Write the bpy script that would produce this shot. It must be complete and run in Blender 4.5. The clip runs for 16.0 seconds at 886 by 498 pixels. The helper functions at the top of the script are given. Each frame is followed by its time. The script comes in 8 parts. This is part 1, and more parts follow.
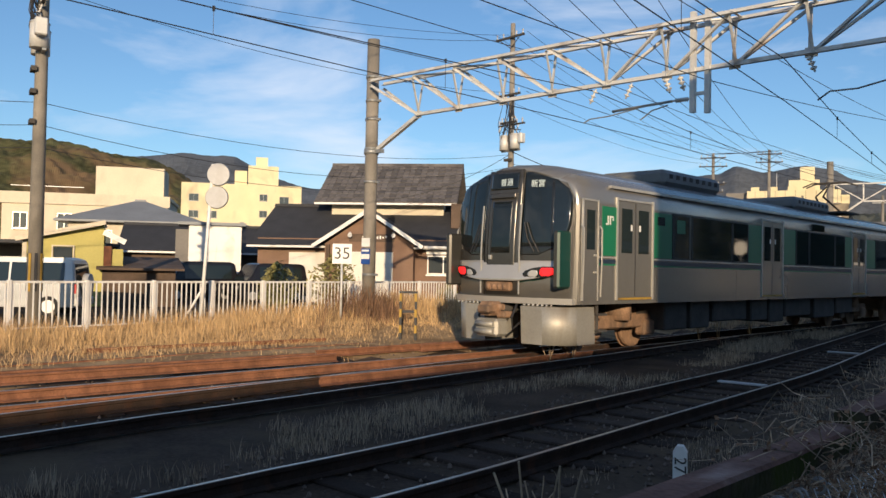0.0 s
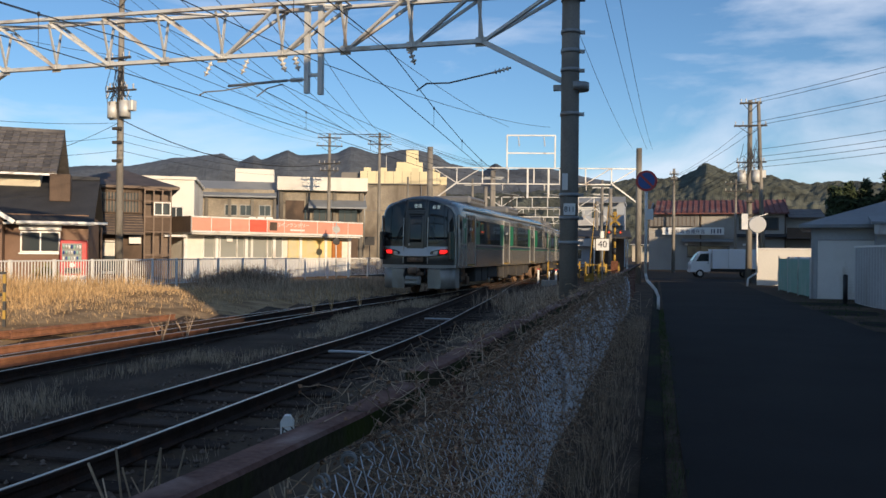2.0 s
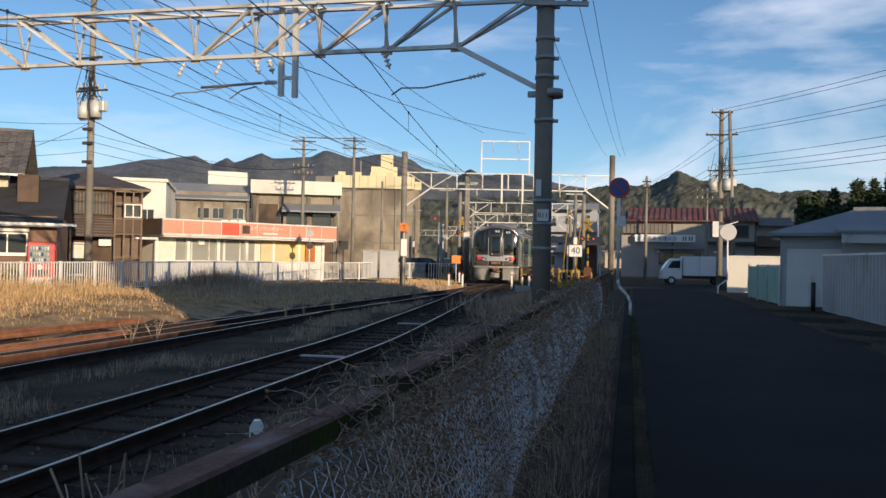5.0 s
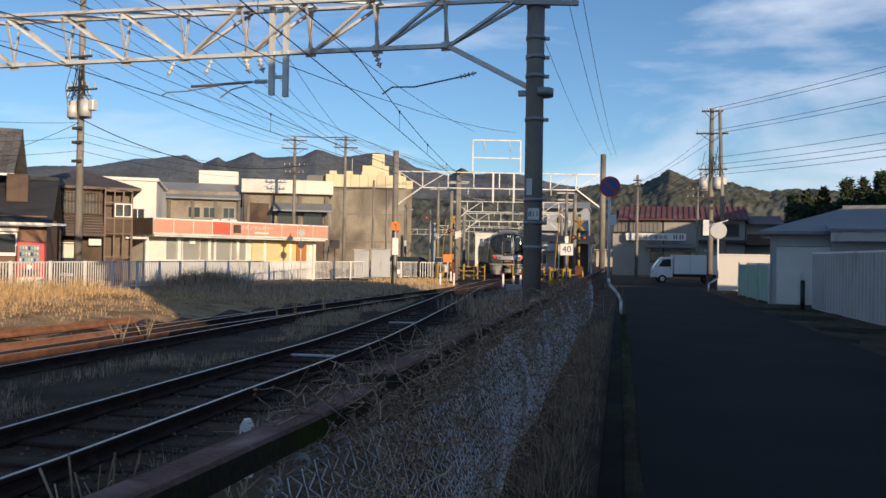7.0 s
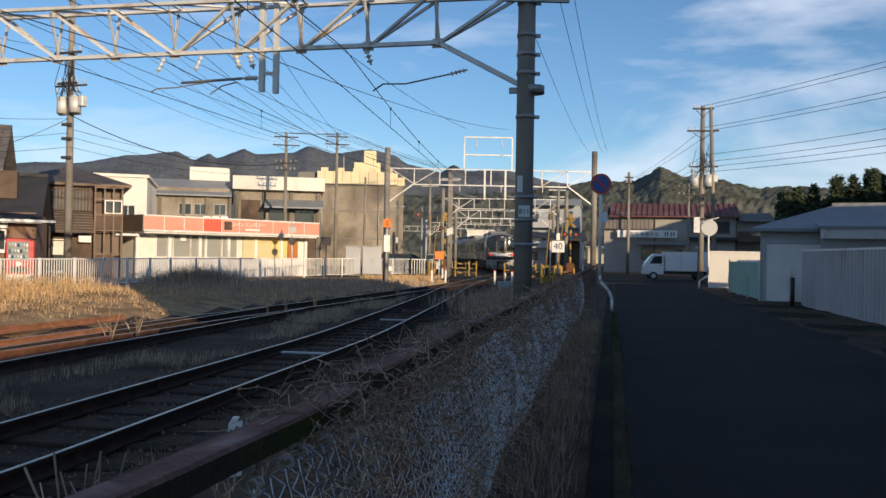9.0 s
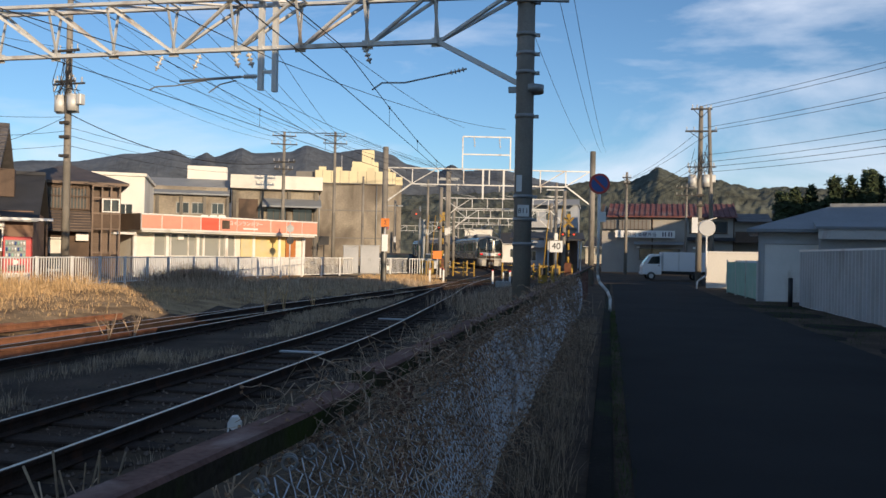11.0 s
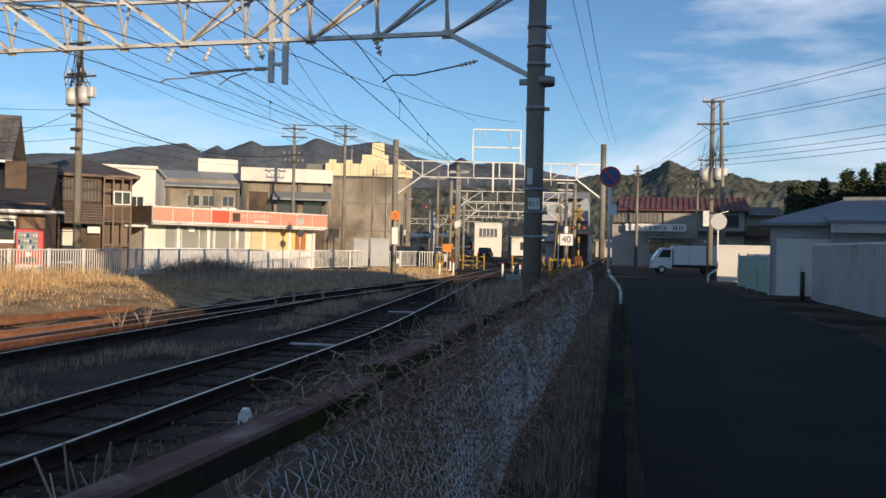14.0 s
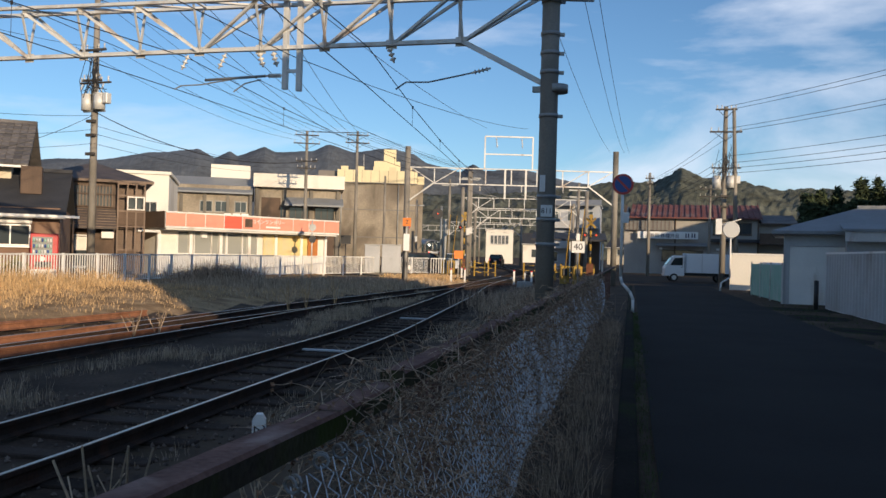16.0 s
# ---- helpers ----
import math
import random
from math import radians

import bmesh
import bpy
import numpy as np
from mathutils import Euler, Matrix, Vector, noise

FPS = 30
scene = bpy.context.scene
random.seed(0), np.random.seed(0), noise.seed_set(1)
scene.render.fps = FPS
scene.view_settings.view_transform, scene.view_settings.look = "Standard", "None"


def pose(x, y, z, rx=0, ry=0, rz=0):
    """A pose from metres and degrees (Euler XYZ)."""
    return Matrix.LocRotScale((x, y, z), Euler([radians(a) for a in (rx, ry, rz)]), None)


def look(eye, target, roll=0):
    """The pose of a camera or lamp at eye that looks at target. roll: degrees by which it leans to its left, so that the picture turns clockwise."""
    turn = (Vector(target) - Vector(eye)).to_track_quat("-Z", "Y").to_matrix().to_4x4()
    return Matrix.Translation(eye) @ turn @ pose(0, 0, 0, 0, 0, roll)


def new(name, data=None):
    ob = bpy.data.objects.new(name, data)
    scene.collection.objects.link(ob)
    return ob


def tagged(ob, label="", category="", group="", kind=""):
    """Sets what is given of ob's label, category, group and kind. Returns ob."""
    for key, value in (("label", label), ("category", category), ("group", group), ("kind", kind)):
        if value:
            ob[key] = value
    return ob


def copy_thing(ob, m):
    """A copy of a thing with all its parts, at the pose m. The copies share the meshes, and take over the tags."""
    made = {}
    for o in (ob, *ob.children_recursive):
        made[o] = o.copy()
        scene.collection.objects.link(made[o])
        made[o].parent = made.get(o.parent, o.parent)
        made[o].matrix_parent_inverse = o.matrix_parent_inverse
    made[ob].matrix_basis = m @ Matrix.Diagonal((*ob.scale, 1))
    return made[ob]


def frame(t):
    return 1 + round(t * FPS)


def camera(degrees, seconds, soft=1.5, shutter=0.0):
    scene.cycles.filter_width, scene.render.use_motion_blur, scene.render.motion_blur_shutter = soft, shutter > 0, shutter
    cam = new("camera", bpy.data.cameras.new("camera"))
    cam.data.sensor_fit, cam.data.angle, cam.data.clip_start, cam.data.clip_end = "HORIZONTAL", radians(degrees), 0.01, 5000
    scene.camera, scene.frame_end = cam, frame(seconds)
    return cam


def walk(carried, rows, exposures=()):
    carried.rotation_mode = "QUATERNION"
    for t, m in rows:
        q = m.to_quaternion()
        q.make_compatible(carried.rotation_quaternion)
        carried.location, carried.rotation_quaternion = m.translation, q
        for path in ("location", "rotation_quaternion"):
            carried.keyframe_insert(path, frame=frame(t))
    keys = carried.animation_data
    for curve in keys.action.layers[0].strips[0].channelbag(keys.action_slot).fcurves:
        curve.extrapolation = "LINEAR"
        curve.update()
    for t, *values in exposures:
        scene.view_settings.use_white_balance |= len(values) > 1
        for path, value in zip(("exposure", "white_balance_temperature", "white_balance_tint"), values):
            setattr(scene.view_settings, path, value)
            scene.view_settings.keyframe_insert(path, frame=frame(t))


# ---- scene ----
cam = camera(57.2, 16.0)
PATH = [
    (0.0, pose(-0.122, 0.031, 1.542, 91.54, -1.10, 28.29)),
    (0.5, pose(-0.108, 0.037, 1.541, 90.36, -0.69, 17.64)),
    (1.0, pose(-0.079, 0.015, 1.551, 89.92, -0.39, 8.99)),
    (1.5, pose(-0.041, -0.013, 1.552, 90.32, -0.64, 3.67)),
    (2.0, pose(-0.015, -0.026, 1.555, 90.22, -0.61, 2.02)),
    (2.5, pose(0.001, -0.025, 1.551, 90.27, -0.72, 1.37)),
    (3.0, pose(-0.012, -0.019, 1.551, 90.34, -1.01, 0.64)),
    (3.5, pose(-0.017, -0.012, 1.545, 90.28, -1.13, 0.39)),
    (4.0, pose(-0.007, -0.015, 1.556, 90.41, -1.03, 0.40)),
    (6.5, pose(0.002, -0.004, 1.546, 90.66, -1.07, -0.29)),
    (7.0, pose(0.012, -0.031, 1.552, 90.54, -0.96, -0.39)),
    (7.5, pose(0.010, -0.023, 1.553, 90.56, -1.03, -0.27)),
    (8.0, pose(0.022, -0.006, 1.552, 90.58, -0.98, -0.38)),
    (8.5, pose(0.022, 0.006, 1.551, 90.39, -0.99, -0.71)),
    (9.0, pose(0.032, -0.024, 1.558, 90.33, -0.98, -0.96)),
    (11.5, pose(0.004, 0.003, 1.550, 90.29, -1.17, -1.16)),
    (12.0, pose(0.001, -0.002, 1.551, 90.22, -1.31, -1.07)),
    (12.5, pose(0.002, 0.006, 1.549, 90.10, -1.41, -0.63)),
    (13.0, pose(-0.001, 0.016, 1.547, 89.98, -1.44, -0.51)),
    (13.5, pose(0.004, 0.032, 1.549, 89.94, -1.41, -0.47)),
    (14.0, pose(0.003, 0.030, 1.547, 89.81, -1.26, -0.44)),
    (14.5, pose(0.005, 0.035, 1.548, 89.96, -1.20, -0.20)),
    (15.0, pose(-0.006, 0.020, 1.549, 90.27, -1.25, 0.10)),
    (15.5, pose(-0.011, 0.021, 1.546, 90.41, -1.43, 0.18)),
    (16.0, pose(-0.021, 0.015, 1.548, 90.26, -1.56, 0.34)),
]
walk(cam, PATH, [(0.0, 0.2, 6200, 10), (1.0, 0.2, 6050, 10), (16.0, 0.2, 6050, 10)])

# ---------- daylight: low winter sun from behind, to the right ----------
SUN_EL, SUN_FROM = 12.0, 150.0        # degrees; bearing from +y, clockwise
world = bpy.data.worlds.new("world")
scene.world = world
world.use_nodes = True
_wn, _wl = world.node_tree.nodes, world.node_tree.links
_bg = _wn["Background"]
_sky = _wn.new("ShaderNodeTexSky")
_sky.sky_type = "NISHITA"
_sky.sun_disc = False
_sky.sun_elevation, _sky.sun_rotation = radians(SUN_EL), radians(SUN_FROM)
_sky.air_density, _sky.dust_density, _sky.ozone_density = 1.0, 0.2, 3.5
_geo = _wn.new("ShaderNodeTexCoord")
_map = _wn.new("ShaderNodeMapping")
_map.inputs["Scale"].default_value = (1.6, 1.6, 5.5)
_map.inputs["Location"].default_value = (3.1, 0.4, 1.2)
_cn = _wn.new("ShaderNodeTexNoise")
_cn.inputs["Scale"].default_value, _cn.inputs["Detail"].default_value, _cn.inputs["Roughness"].default_value = 1.5, 9, 0.55
_cn.inputs["Distortion"].default_value = 0.5
_cr = _wn.new("ShaderNodeValToRGB")
_cr.color_ramp.elements[0].position, _cr.color_ramp.elements[1].position = 0.51, 0.82
_cm = _wn.new("ShaderNodeMix")
_cm.data_type = "RGBA"
_cm.inputs["B"].default_value = (6.5, 6.7, 7.2, 1)
_wl.new(_geo.outputs["Generated"], _map.inputs["Vector"])
_wl.new(_map.outputs[0], _cn.inputs["Vector"])
_wl.new(_cn.outputs["Fac"], _cr.inputs["Fac"])
_wl.new(_cr.outputs["Color"], _cm.inputs["Factor"])
_wl.new(_sky.outputs["Color"], _cm.inputs["A"])
_wl.new(_cm.outputs["Result"], _bg.inputs["Color"])
_bg.inputs["Strength"].default_value = 0.12
_sd = bpy.data.lights.new("sun", "SUN")
_sd.energy, _sd.angle, _sd.color = 4.7, radians(0.5), (1.0, 0.74, 0.46)
_so = new("sun", _sd)
_az = radians(SUN_FROM)
_so.matrix_world = look((60 * math.sin(_az), 60 * math.cos(_az), 60 * math.tan(radians(SUN_EL))), (0, 0, 0))


# ---------- materials ----------
def mat(name, col, rough=0.7, metal=0.0, var=0.25, scale=3.0, fine=40.0, bump=0.15, second=None, amount=0.5, spec=0.5, vary=0.0, emit=None, island=0.0):
    """A surface in one base colour, varied by a coarse and a fine noise, with relief; second: colour of stains; vary: change from object to object."""
    m = bpy.data.materials.new(name)
    m.use_nodes = True
    n, l = m.node_tree.nodes, m.node_tree.links
    b = n["Principled BSDF"]
    b.inputs["Roughness"].default_value, b.inputs["Metallic"].default_value = rough, metal
    b.inputs["Specular IOR Level"].default_value = spec
    tc = n.new("ShaderNodeTexCoord")
    a = n.new("ShaderNodeTexNoise")
    a.inputs["Scale"].default_value, a.inputs["Detail"].default_value = scale, 5
    f = n.new("ShaderNodeTexNoise")
    f.inputs["Scale"].default_value, f.inputs["Detail"].default_value = fine, 3
    for t in (a, f):
        l.new(tc.outputs["Object"], t.inputs["Vector"])
    ramp = n.new("ShaderNodeValToRGB")
    lo = [max(0, c * (1 - var)) for c in col]
    hi = [min(1, c * (1 + var)) for c in col]
    ramp.color_ramp.elements[0].position, ramp.color_ramp.elements[1].position = 0.3, 0.7
    ramp.color_ramp.elements[0].color, ramp.color_ramp.elements[1].color = (*lo, 1), (*hi, 1)
    mixf = n.new("ShaderNodeMath")
    mixf.operation = "MULTIPLY_ADD"
    mixf.inputs[1].default_value = 0.4
    l.new(f.outputs["Fac"], mixf.inputs[0])
    sc = n.new("ShaderNodeMath")
    sc.operation = "MULTIPLY"
    sc.inputs[1].default_value = 0.6
    l.new(a.outputs["Fac"], sc.inputs[0])
    l.new(sc.outputs[0], mixf.inputs[2])
    l.new(mixf.outputs[0], ramp.inputs["Fac"])
    out = ramp.outputs["Color"]
    if second:
        s = n.new("ShaderNodeTexNoise")
        s.inputs["Scale"].default_value, s.inputs["Detail"].default_value, s.inputs["Distortion"].default_value = scale * 0.7, 8, 0.6
        mp = n.new("ShaderNodeMapping")
        mp.inputs["Scale"].default_value = (1, 1, 0.45)
        l.new(tc.outputs["Object"], mp.inputs["Vector"])
        l.new(mp.outputs[0], s.inputs["Vector"])
        r2 = n.new("ShaderNodeValToRGB")
        r2.color_ramp.elements[0].position, r2.color_ramp.elements[1].position = 0.62 - 0.25 * amount, 0.80 - 0.2 * amount
        l.new(s.outputs["Fac"], r2.inputs["Fac"])
        mx = n.new("ShaderNodeMix")
        mx.data_type = "RGBA"
        mx.inputs["B"].default_value = (*second, 1)
        l.new(r2.outputs["Color"], mx.inputs["Factor"])
        l.new(out, mx.inputs["A"])
        out = mx.outputs["Result"]
    if vary or island:
        src = n.new("ShaderNodeObjectInfo") if vary else n.new("ShaderNodeNewGeometry")
        mr = n.new("ShaderNodeMapRange")
        k = vary or island
        mr.inputs["To Min"].default_value, mr.inputs["To Max"].default_value = 1 - k, 1 + k
        l.new(src.outputs["Random" if vary else "Random Per Island"], mr.inputs["Value"])
        hs = n.new("ShaderNodeHueSaturation")
        l.new(mr.outputs[0], hs.inputs["Value"])
        l.new(out, hs.inputs["Color"])
        out = hs.outputs["Color"]
    l.new(out, b.inputs["Base Color"])
    if bump:
        bp = n.new("ShaderNodeBump")
        bp.inputs["Strength"].default_value, bp.inputs["Distance"].default_value = bump, 0.02
        l.new(mixf.outputs[0], bp.inputs["Height"])
        l.new(bp.outputs[0], b.inputs["Normal"])
    if emit:
        b.inputs["Emission Color"].default_value = (*emit[:3], 1)
        b.inputs["Emission Strength"].default_value = emit[3]
    return m


def glass(name, tint=(0.05, 0.07, 0.08), rough=0.04):
    """Dark window glass: glossy over a deep tint."""
    m = bpy.data.materials.new(name)
    m.use_nodes = True
    b = m.node_tree.nodes["Principled BSDF"]
    b.inputs["Base Color"].default_value, b.inputs["Roughness"].default_value = (*tint, 1), rough
    b.inputs["Specular IOR Level"].default_value = 0.6
    n, l = m.node_tree.nodes, m.node_tree.links
    t = n.new("ShaderNodeTexNoise")
    t.inputs["Scale"].default_value = 1.3
    bp = n.new("ShaderNodeBump")
    bp.inputs["Strength"].default_value, bp.inputs["Distance"].default_value = 0.04, 0.02
    l.new(t.outputs["Fac"], bp.inputs["Height"])
    l.new(bp.outputs[0], b.inputs["Normal"])
    return m


M = {}
M["earth"] = mat("earth", (0.066, 0.049, 0.037), 0.95, scale=1.4, fine=22, var=0.6, bump=0.9, second=(0.105, 0.08, 0.052), amount=0.5, spec=0.1)
M["dry_turf"] = mat("dry_turf", (0.36, 0.25, 0.135), 0.95, scale=1.6, fine=26, var=0.5, bump=1.0, second=(0.20, 0.13, 0.07), amount=0.6, spec=0.1)
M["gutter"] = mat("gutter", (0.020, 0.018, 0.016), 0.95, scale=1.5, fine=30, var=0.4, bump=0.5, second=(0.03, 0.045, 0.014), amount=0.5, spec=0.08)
M["ballast"] = mat("ballast", (0.075, 0.055, 0.042), 0.95, scale=2, fine=24, var=0.6, bump=0.9, second=(0.03, 0.022, 0.018), amount=0.6)
M["stone"] = mat("stone", (0.13, 0.10, 0.08), 0.9, island=0.5, fine=60)
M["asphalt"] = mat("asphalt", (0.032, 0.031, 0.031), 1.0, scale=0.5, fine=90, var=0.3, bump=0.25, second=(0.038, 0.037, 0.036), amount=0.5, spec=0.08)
M["old_concrete"] = mat("old_concrete", (0.17, 0.155, 0.13), 0.9, scale=0.35, fine=12, var=0.3, second=(0.09, 0.08, 0.07), amount=0.75)
M["pole_concrete"] = mat("pole_concrete", (0.24, 0.22, 0.19), 0.85, scale=1.5, fine=30, second=(0.13, 0.12, 0.10), amount=0.6)
M["rail_top"] = mat("rail_top", (0.50, 0.46, 0.41), 0.34, 0.9, var=0.1, bump=0.05)
M["rust"] = mat("rust", (0.14, 0.055, 0.028), 0.9, scale=5, fine=50, var=0.5, bump=0.4, second=(0.06, 0.028, 0.018), amount=0.5)
# rail sides in two tones: grime darkened by shade, rust brightened by sun
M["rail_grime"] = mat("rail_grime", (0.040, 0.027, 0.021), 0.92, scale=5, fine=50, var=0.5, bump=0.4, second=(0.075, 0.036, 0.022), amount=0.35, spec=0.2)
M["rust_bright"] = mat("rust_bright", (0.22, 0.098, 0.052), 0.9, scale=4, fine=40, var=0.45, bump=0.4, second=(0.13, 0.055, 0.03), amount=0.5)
M["sleeper"] = mat("sleeper", (0.047, 0.035, 0.028), 0.95, scale=3, fine=40, var=0.5, bump=0.5, vary=0.35, spec=0.15)
M["galv"] = mat("galv", (0.60, 0.60, 0.58), 0.55, 0.25, scale=2, fine=30, var=0.15, second=(0.30, 0.22, 0.16), amount=0.25)
M["galv_dark"] = mat("galv_dark", (0.30, 0.31, 0.31), 0.5, 0.5, scale=3, fine=30, var=0.2)
M["white"] = mat("white_paint", (0.78, 0.77, 0.74), 0.5, scale=2, fine=25, var=0.06, second=(0.5, 0.45, 0.38), amount=0.2)
M["white_wall"] = mat("white_wall", (0.72, 0.69, 0.62), 0.85, scale=0.5, fine=12, var=0.08, second=(0.52, 0.47, 0.40), amount=0.35)
M["black"] = mat("black", (0.02, 0.02, 0.022), 0.5, var=0.3, bump=0.05)
M["plate_white"] = mat("plate_white", (0.75, 0.75, 0.73), 0.4, var=0.05, bump=0.02)
M["cable"] = mat("cable", (0.018, 0.018, 0.02), 0.6, var=0.3, bump=0)
M["porcelain"] = mat("porcelain", (0.62, 0.6, 0.56), 0.2, var=0.05, bump=0)


# ---------- mesh helpers ----------
def part(name, bm, material, parent=None, label="", smooth=False):
    me = bpy.data.meshes.new(name)
    bm.to_mesh(me)
    bm.free()
    for m in material if isinstance(material, (list, tuple)) else [material]:
        me.materials.append(M[m] if isinstance(m, str) else m)
    if smooth:
        me.polygons.foreach_set("use_smooth", [True] * len(me.polygons))
    ob = new(name, me)
    if parent is not None:
        ob.parent = parent
    if label:
        ob["label"] = label
    return ob


def thing(name, m, label, category, group="", kind=""):
    ob = new(name)
    ob.matrix_basis = m
    return tagged(ob, label, category, group, kind)


def box(bm, x0, x1, y0, y1, z0, z1, bevel=0.0, mi=0, m=None):
    """A box from corner to corner, its edges bevelled, into bm."""
    r = bmesh.ops.create_cube(bm, size=1.0)
    vs = r["verts"]
    for v in vs:
        v.co = Vector((x0 + (v.co.x + 0.5) * (x1 - x0), y0 + (v.co.y + 0.5) * (y1 - y0), z0 + (v.co.z + 0.5) * (z1 - z0)))
        if m is not None:
            v.co = m @ v.co
    fs = {f for v in vs for f in v.link_faces}
    for f in fs:
        f.material_index = mi
    if bevel:
        es = list({e for v in vs for e in v.link_edges})
        bmesh.ops.bevel(bm, geom=es, offset=bevel, segments=1, affect="EDGES", material=mi)
    return bm


def B(x0, x1, y0, y1, z0, z1, bevel=0.0):
    return box(bmesh.new(), x0, x1, y0, y1, z0, z1, bevel)


def rod(bm, a, b, r0, r1=None, n=8, mi=0):
    """A round bar from a to b."""
    a, b = Vector(a), Vector(b)
    r1 = r0 if r1 is None else r1
    d = (b - a)
    if d.length < 1e-6:
        return bm
    q = d.to_track_quat("Z", "Y").to_matrix()
    ra, rb = [], []
    for i in range(n):
        t = 2 * math.pi * i / n
        o = Vector((math.cos(t), math.sin(t), 0))
        ra.append(bm.verts.new(a + q @ (o * r0)))
        rb.append(bm.verts.new(b + q @ (o * r1)))
    for i in range(n):
        f = bm.faces.new((ra[i], ra[(i + 1) % n], rb[(i + 1) % n], rb[i]))
        f.material_index = mi
        f.smooth = n > 6
    bm.faces.new(ra[::-1]).material_index = mi
    bm.faces.new(rb).material_index = mi
    return bm


def R(a, b, r0, r1=None, n=8):
    return rod(bmesh.new(), a, b, r0, r1, n)


def tube(bm, pts, r, n=6, mi=0):
    for a, b in zip(pts[:-1], pts[1:]):
        rod(bm, a, b, r, r, n, mi)
    return bm


def hose(bm, pts, r, n=6):
    """One unbroken round tube through points."""
    pts = [Vector(p) for p in pts]
    rings = []
    for i, p in enumerate(pts):
        d = (pts[min(len(pts) - 1, i + 1)] - pts[max(0, i - 1)]).normalized()
        s = d.cross(Vector((0.13, 0.07, 1))).normalized()
        w = s.cross(d)
        rings.append([bm.verts.new(p + (s * math.cos(6.2832 * k / n) + w * math.sin(6.2832 * k / n)) * r) for k in range(n)])
    for a, b in zip(rings[:-1], rings[1:]):
        for k in range(n):
            bm.faces.new((a[k], a[(k + 1) % n], b[(k + 1) % n], b[k]))
    bm.faces.new(rings[0][::-1])
    bm.faces.new(rings[-1])
    return bm


def sweep(bm, pts, section, closed=True, mi=0):
    """A section of (side, up) points carried along a level path."""
    rings = []
    for i, p in enumerate(pts):
        a, b = Vector(pts[max(0, i - 1)]), Vector(pts[min(len(pts) - 1, i + 1)])
        d = (b - a)
        d.z = 0
        d.normalize()
        s = Vector((d.y, -d.x, 0))
        rings.append([bm.verts.new(Vector(p) + s * u + Vector((0, 0, w))) for u, w in section])
    k = len(section)
    for r0, r1 in zip(rings[:-1], rings[1:]):
        for j in range(k if closed else k - 1):
            f = bm.faces.new((r0[j], r0[(j + 1) % k], r1[(j + 1) % k], r1[j]))
            f.material_index = mi
    if closed:
        bm.faces.new(rings[0])
        bm.faces.new(rings[-1][::-1])
    bmesh.ops.recalc_face_normals(bm, faces=bm.faces[:])
    return bm


def prism(bm, pts, x0, x1, mi=0):
    """A (y, z) outline drawn out along x."""
    a = [bm.verts.new((x0, y, z)) for y, z in pts]
    b = [bm.verts.new((x1, y, z)) for y, z in pts]
    n = len(pts)
    fs = [bm.faces.new((a[i], a[(i + 1) % n], b[(i + 1) % n], b[i])) for i in range(n)]
    fs += [bm.faces.new(a[::-1]), bm.faces.new(b)]
    for f in fs:
        f.material_index = mi
    bmesh.ops.recalc_face_normals(bm, faces=fs)
    return bm


# the road and its fence run 12.7 degrees to the right of +y; places along it and aside of it
ROAD = radians(12.7)


def rd(along, aside, z=0.0):
    return Vector((math.sin(ROAD) * along + math.cos(ROAD) * aside, math.cos(ROAD) * along - math.sin(ROAD) * aside, z))


def road_pose(along, aside, z=0.0, turn=0.0):
    p = rd(along, aside, z)
    return pose(p.x, p.y, p.z, 0, 0, -12.7 + turn)


def smooth_line(knots, step=1.0):
    """Points along a smooth line through (x, y) knots in order of y."""
    ks = [Vector((x, y, 0)) for x, y in knots]
    out = []
    for i in range(len(ks) - 1):
        p0, p1, p2, p3 = ks[max(0, i - 1)], ks[i], ks[i + 1], ks[min(len(ks) - 1, i + 2)]
        n = max(1, int((p2 - p1).length / step))
        for j in range(n):
            t = j / n
            m1, m2 = (p2 - p0) * 0.5, (p3 - p1) * 0.5
            out.append((2 * t**3 - 3 * t**2 + 1) * p1 + (t**3 - 2 * t**2 + t) * m1 + (-2 * t**3 + 3 * t**2) * p2 + (t**3 - t**2) * m2)
    out.append(ks[-1])
    return out


def offset(pts, d):
    """The line moved to its right by d."""
    out = []
    for i, p in enumerate(pts):
        t = (pts[min(len(pts) - 1, i + 1)] - pts[max(0, i - 1)]).normalized()
        out.append(p + Vector((t.y, -t.x, 0)) * d)
    return out


# ---------- ground, tracks, road ----------
NEAR = smooth_line([(-8.6, -30), (-6.2, -12), (-4.2, 2.0), (-3.35, 6.2), (-2.75, 9.2), (-2.1, 12.4), (-1.5, 15.6), (-0.72, 21.4), (0.4, 30.3), (1.6, 41), (3.2, 51), (4.85, 60.3), (6.2, 69.2), (6.75, 76.2), (7.05, 86), (6.9, 95.7), (6.2, 104.3), (4.0, 115), (0, 127), (-7, 141), (-19, 157), (-36, 172)])
FAR = smooth_line([(-19, -26), (-14.0, -9), (-9.2, 5), (-7.8, 9.4), (-6.4, 13.9), (-5.2, 18.2), (-4.1, 22.1), (-3.2, 25.2), (-2.15, 29), (-1.1, 33), (0.3, 38), (1.65, 43.6), (3.3, 51.5), (4.85, 60.3), (6.2, 69.2), (6.75, 76.2), (7.05, 86), (6.9, 95.7), (6.2, 104.3), (4.0, 115), (0, 127), (-7, 141), (-19, 157), (-36, 172)])
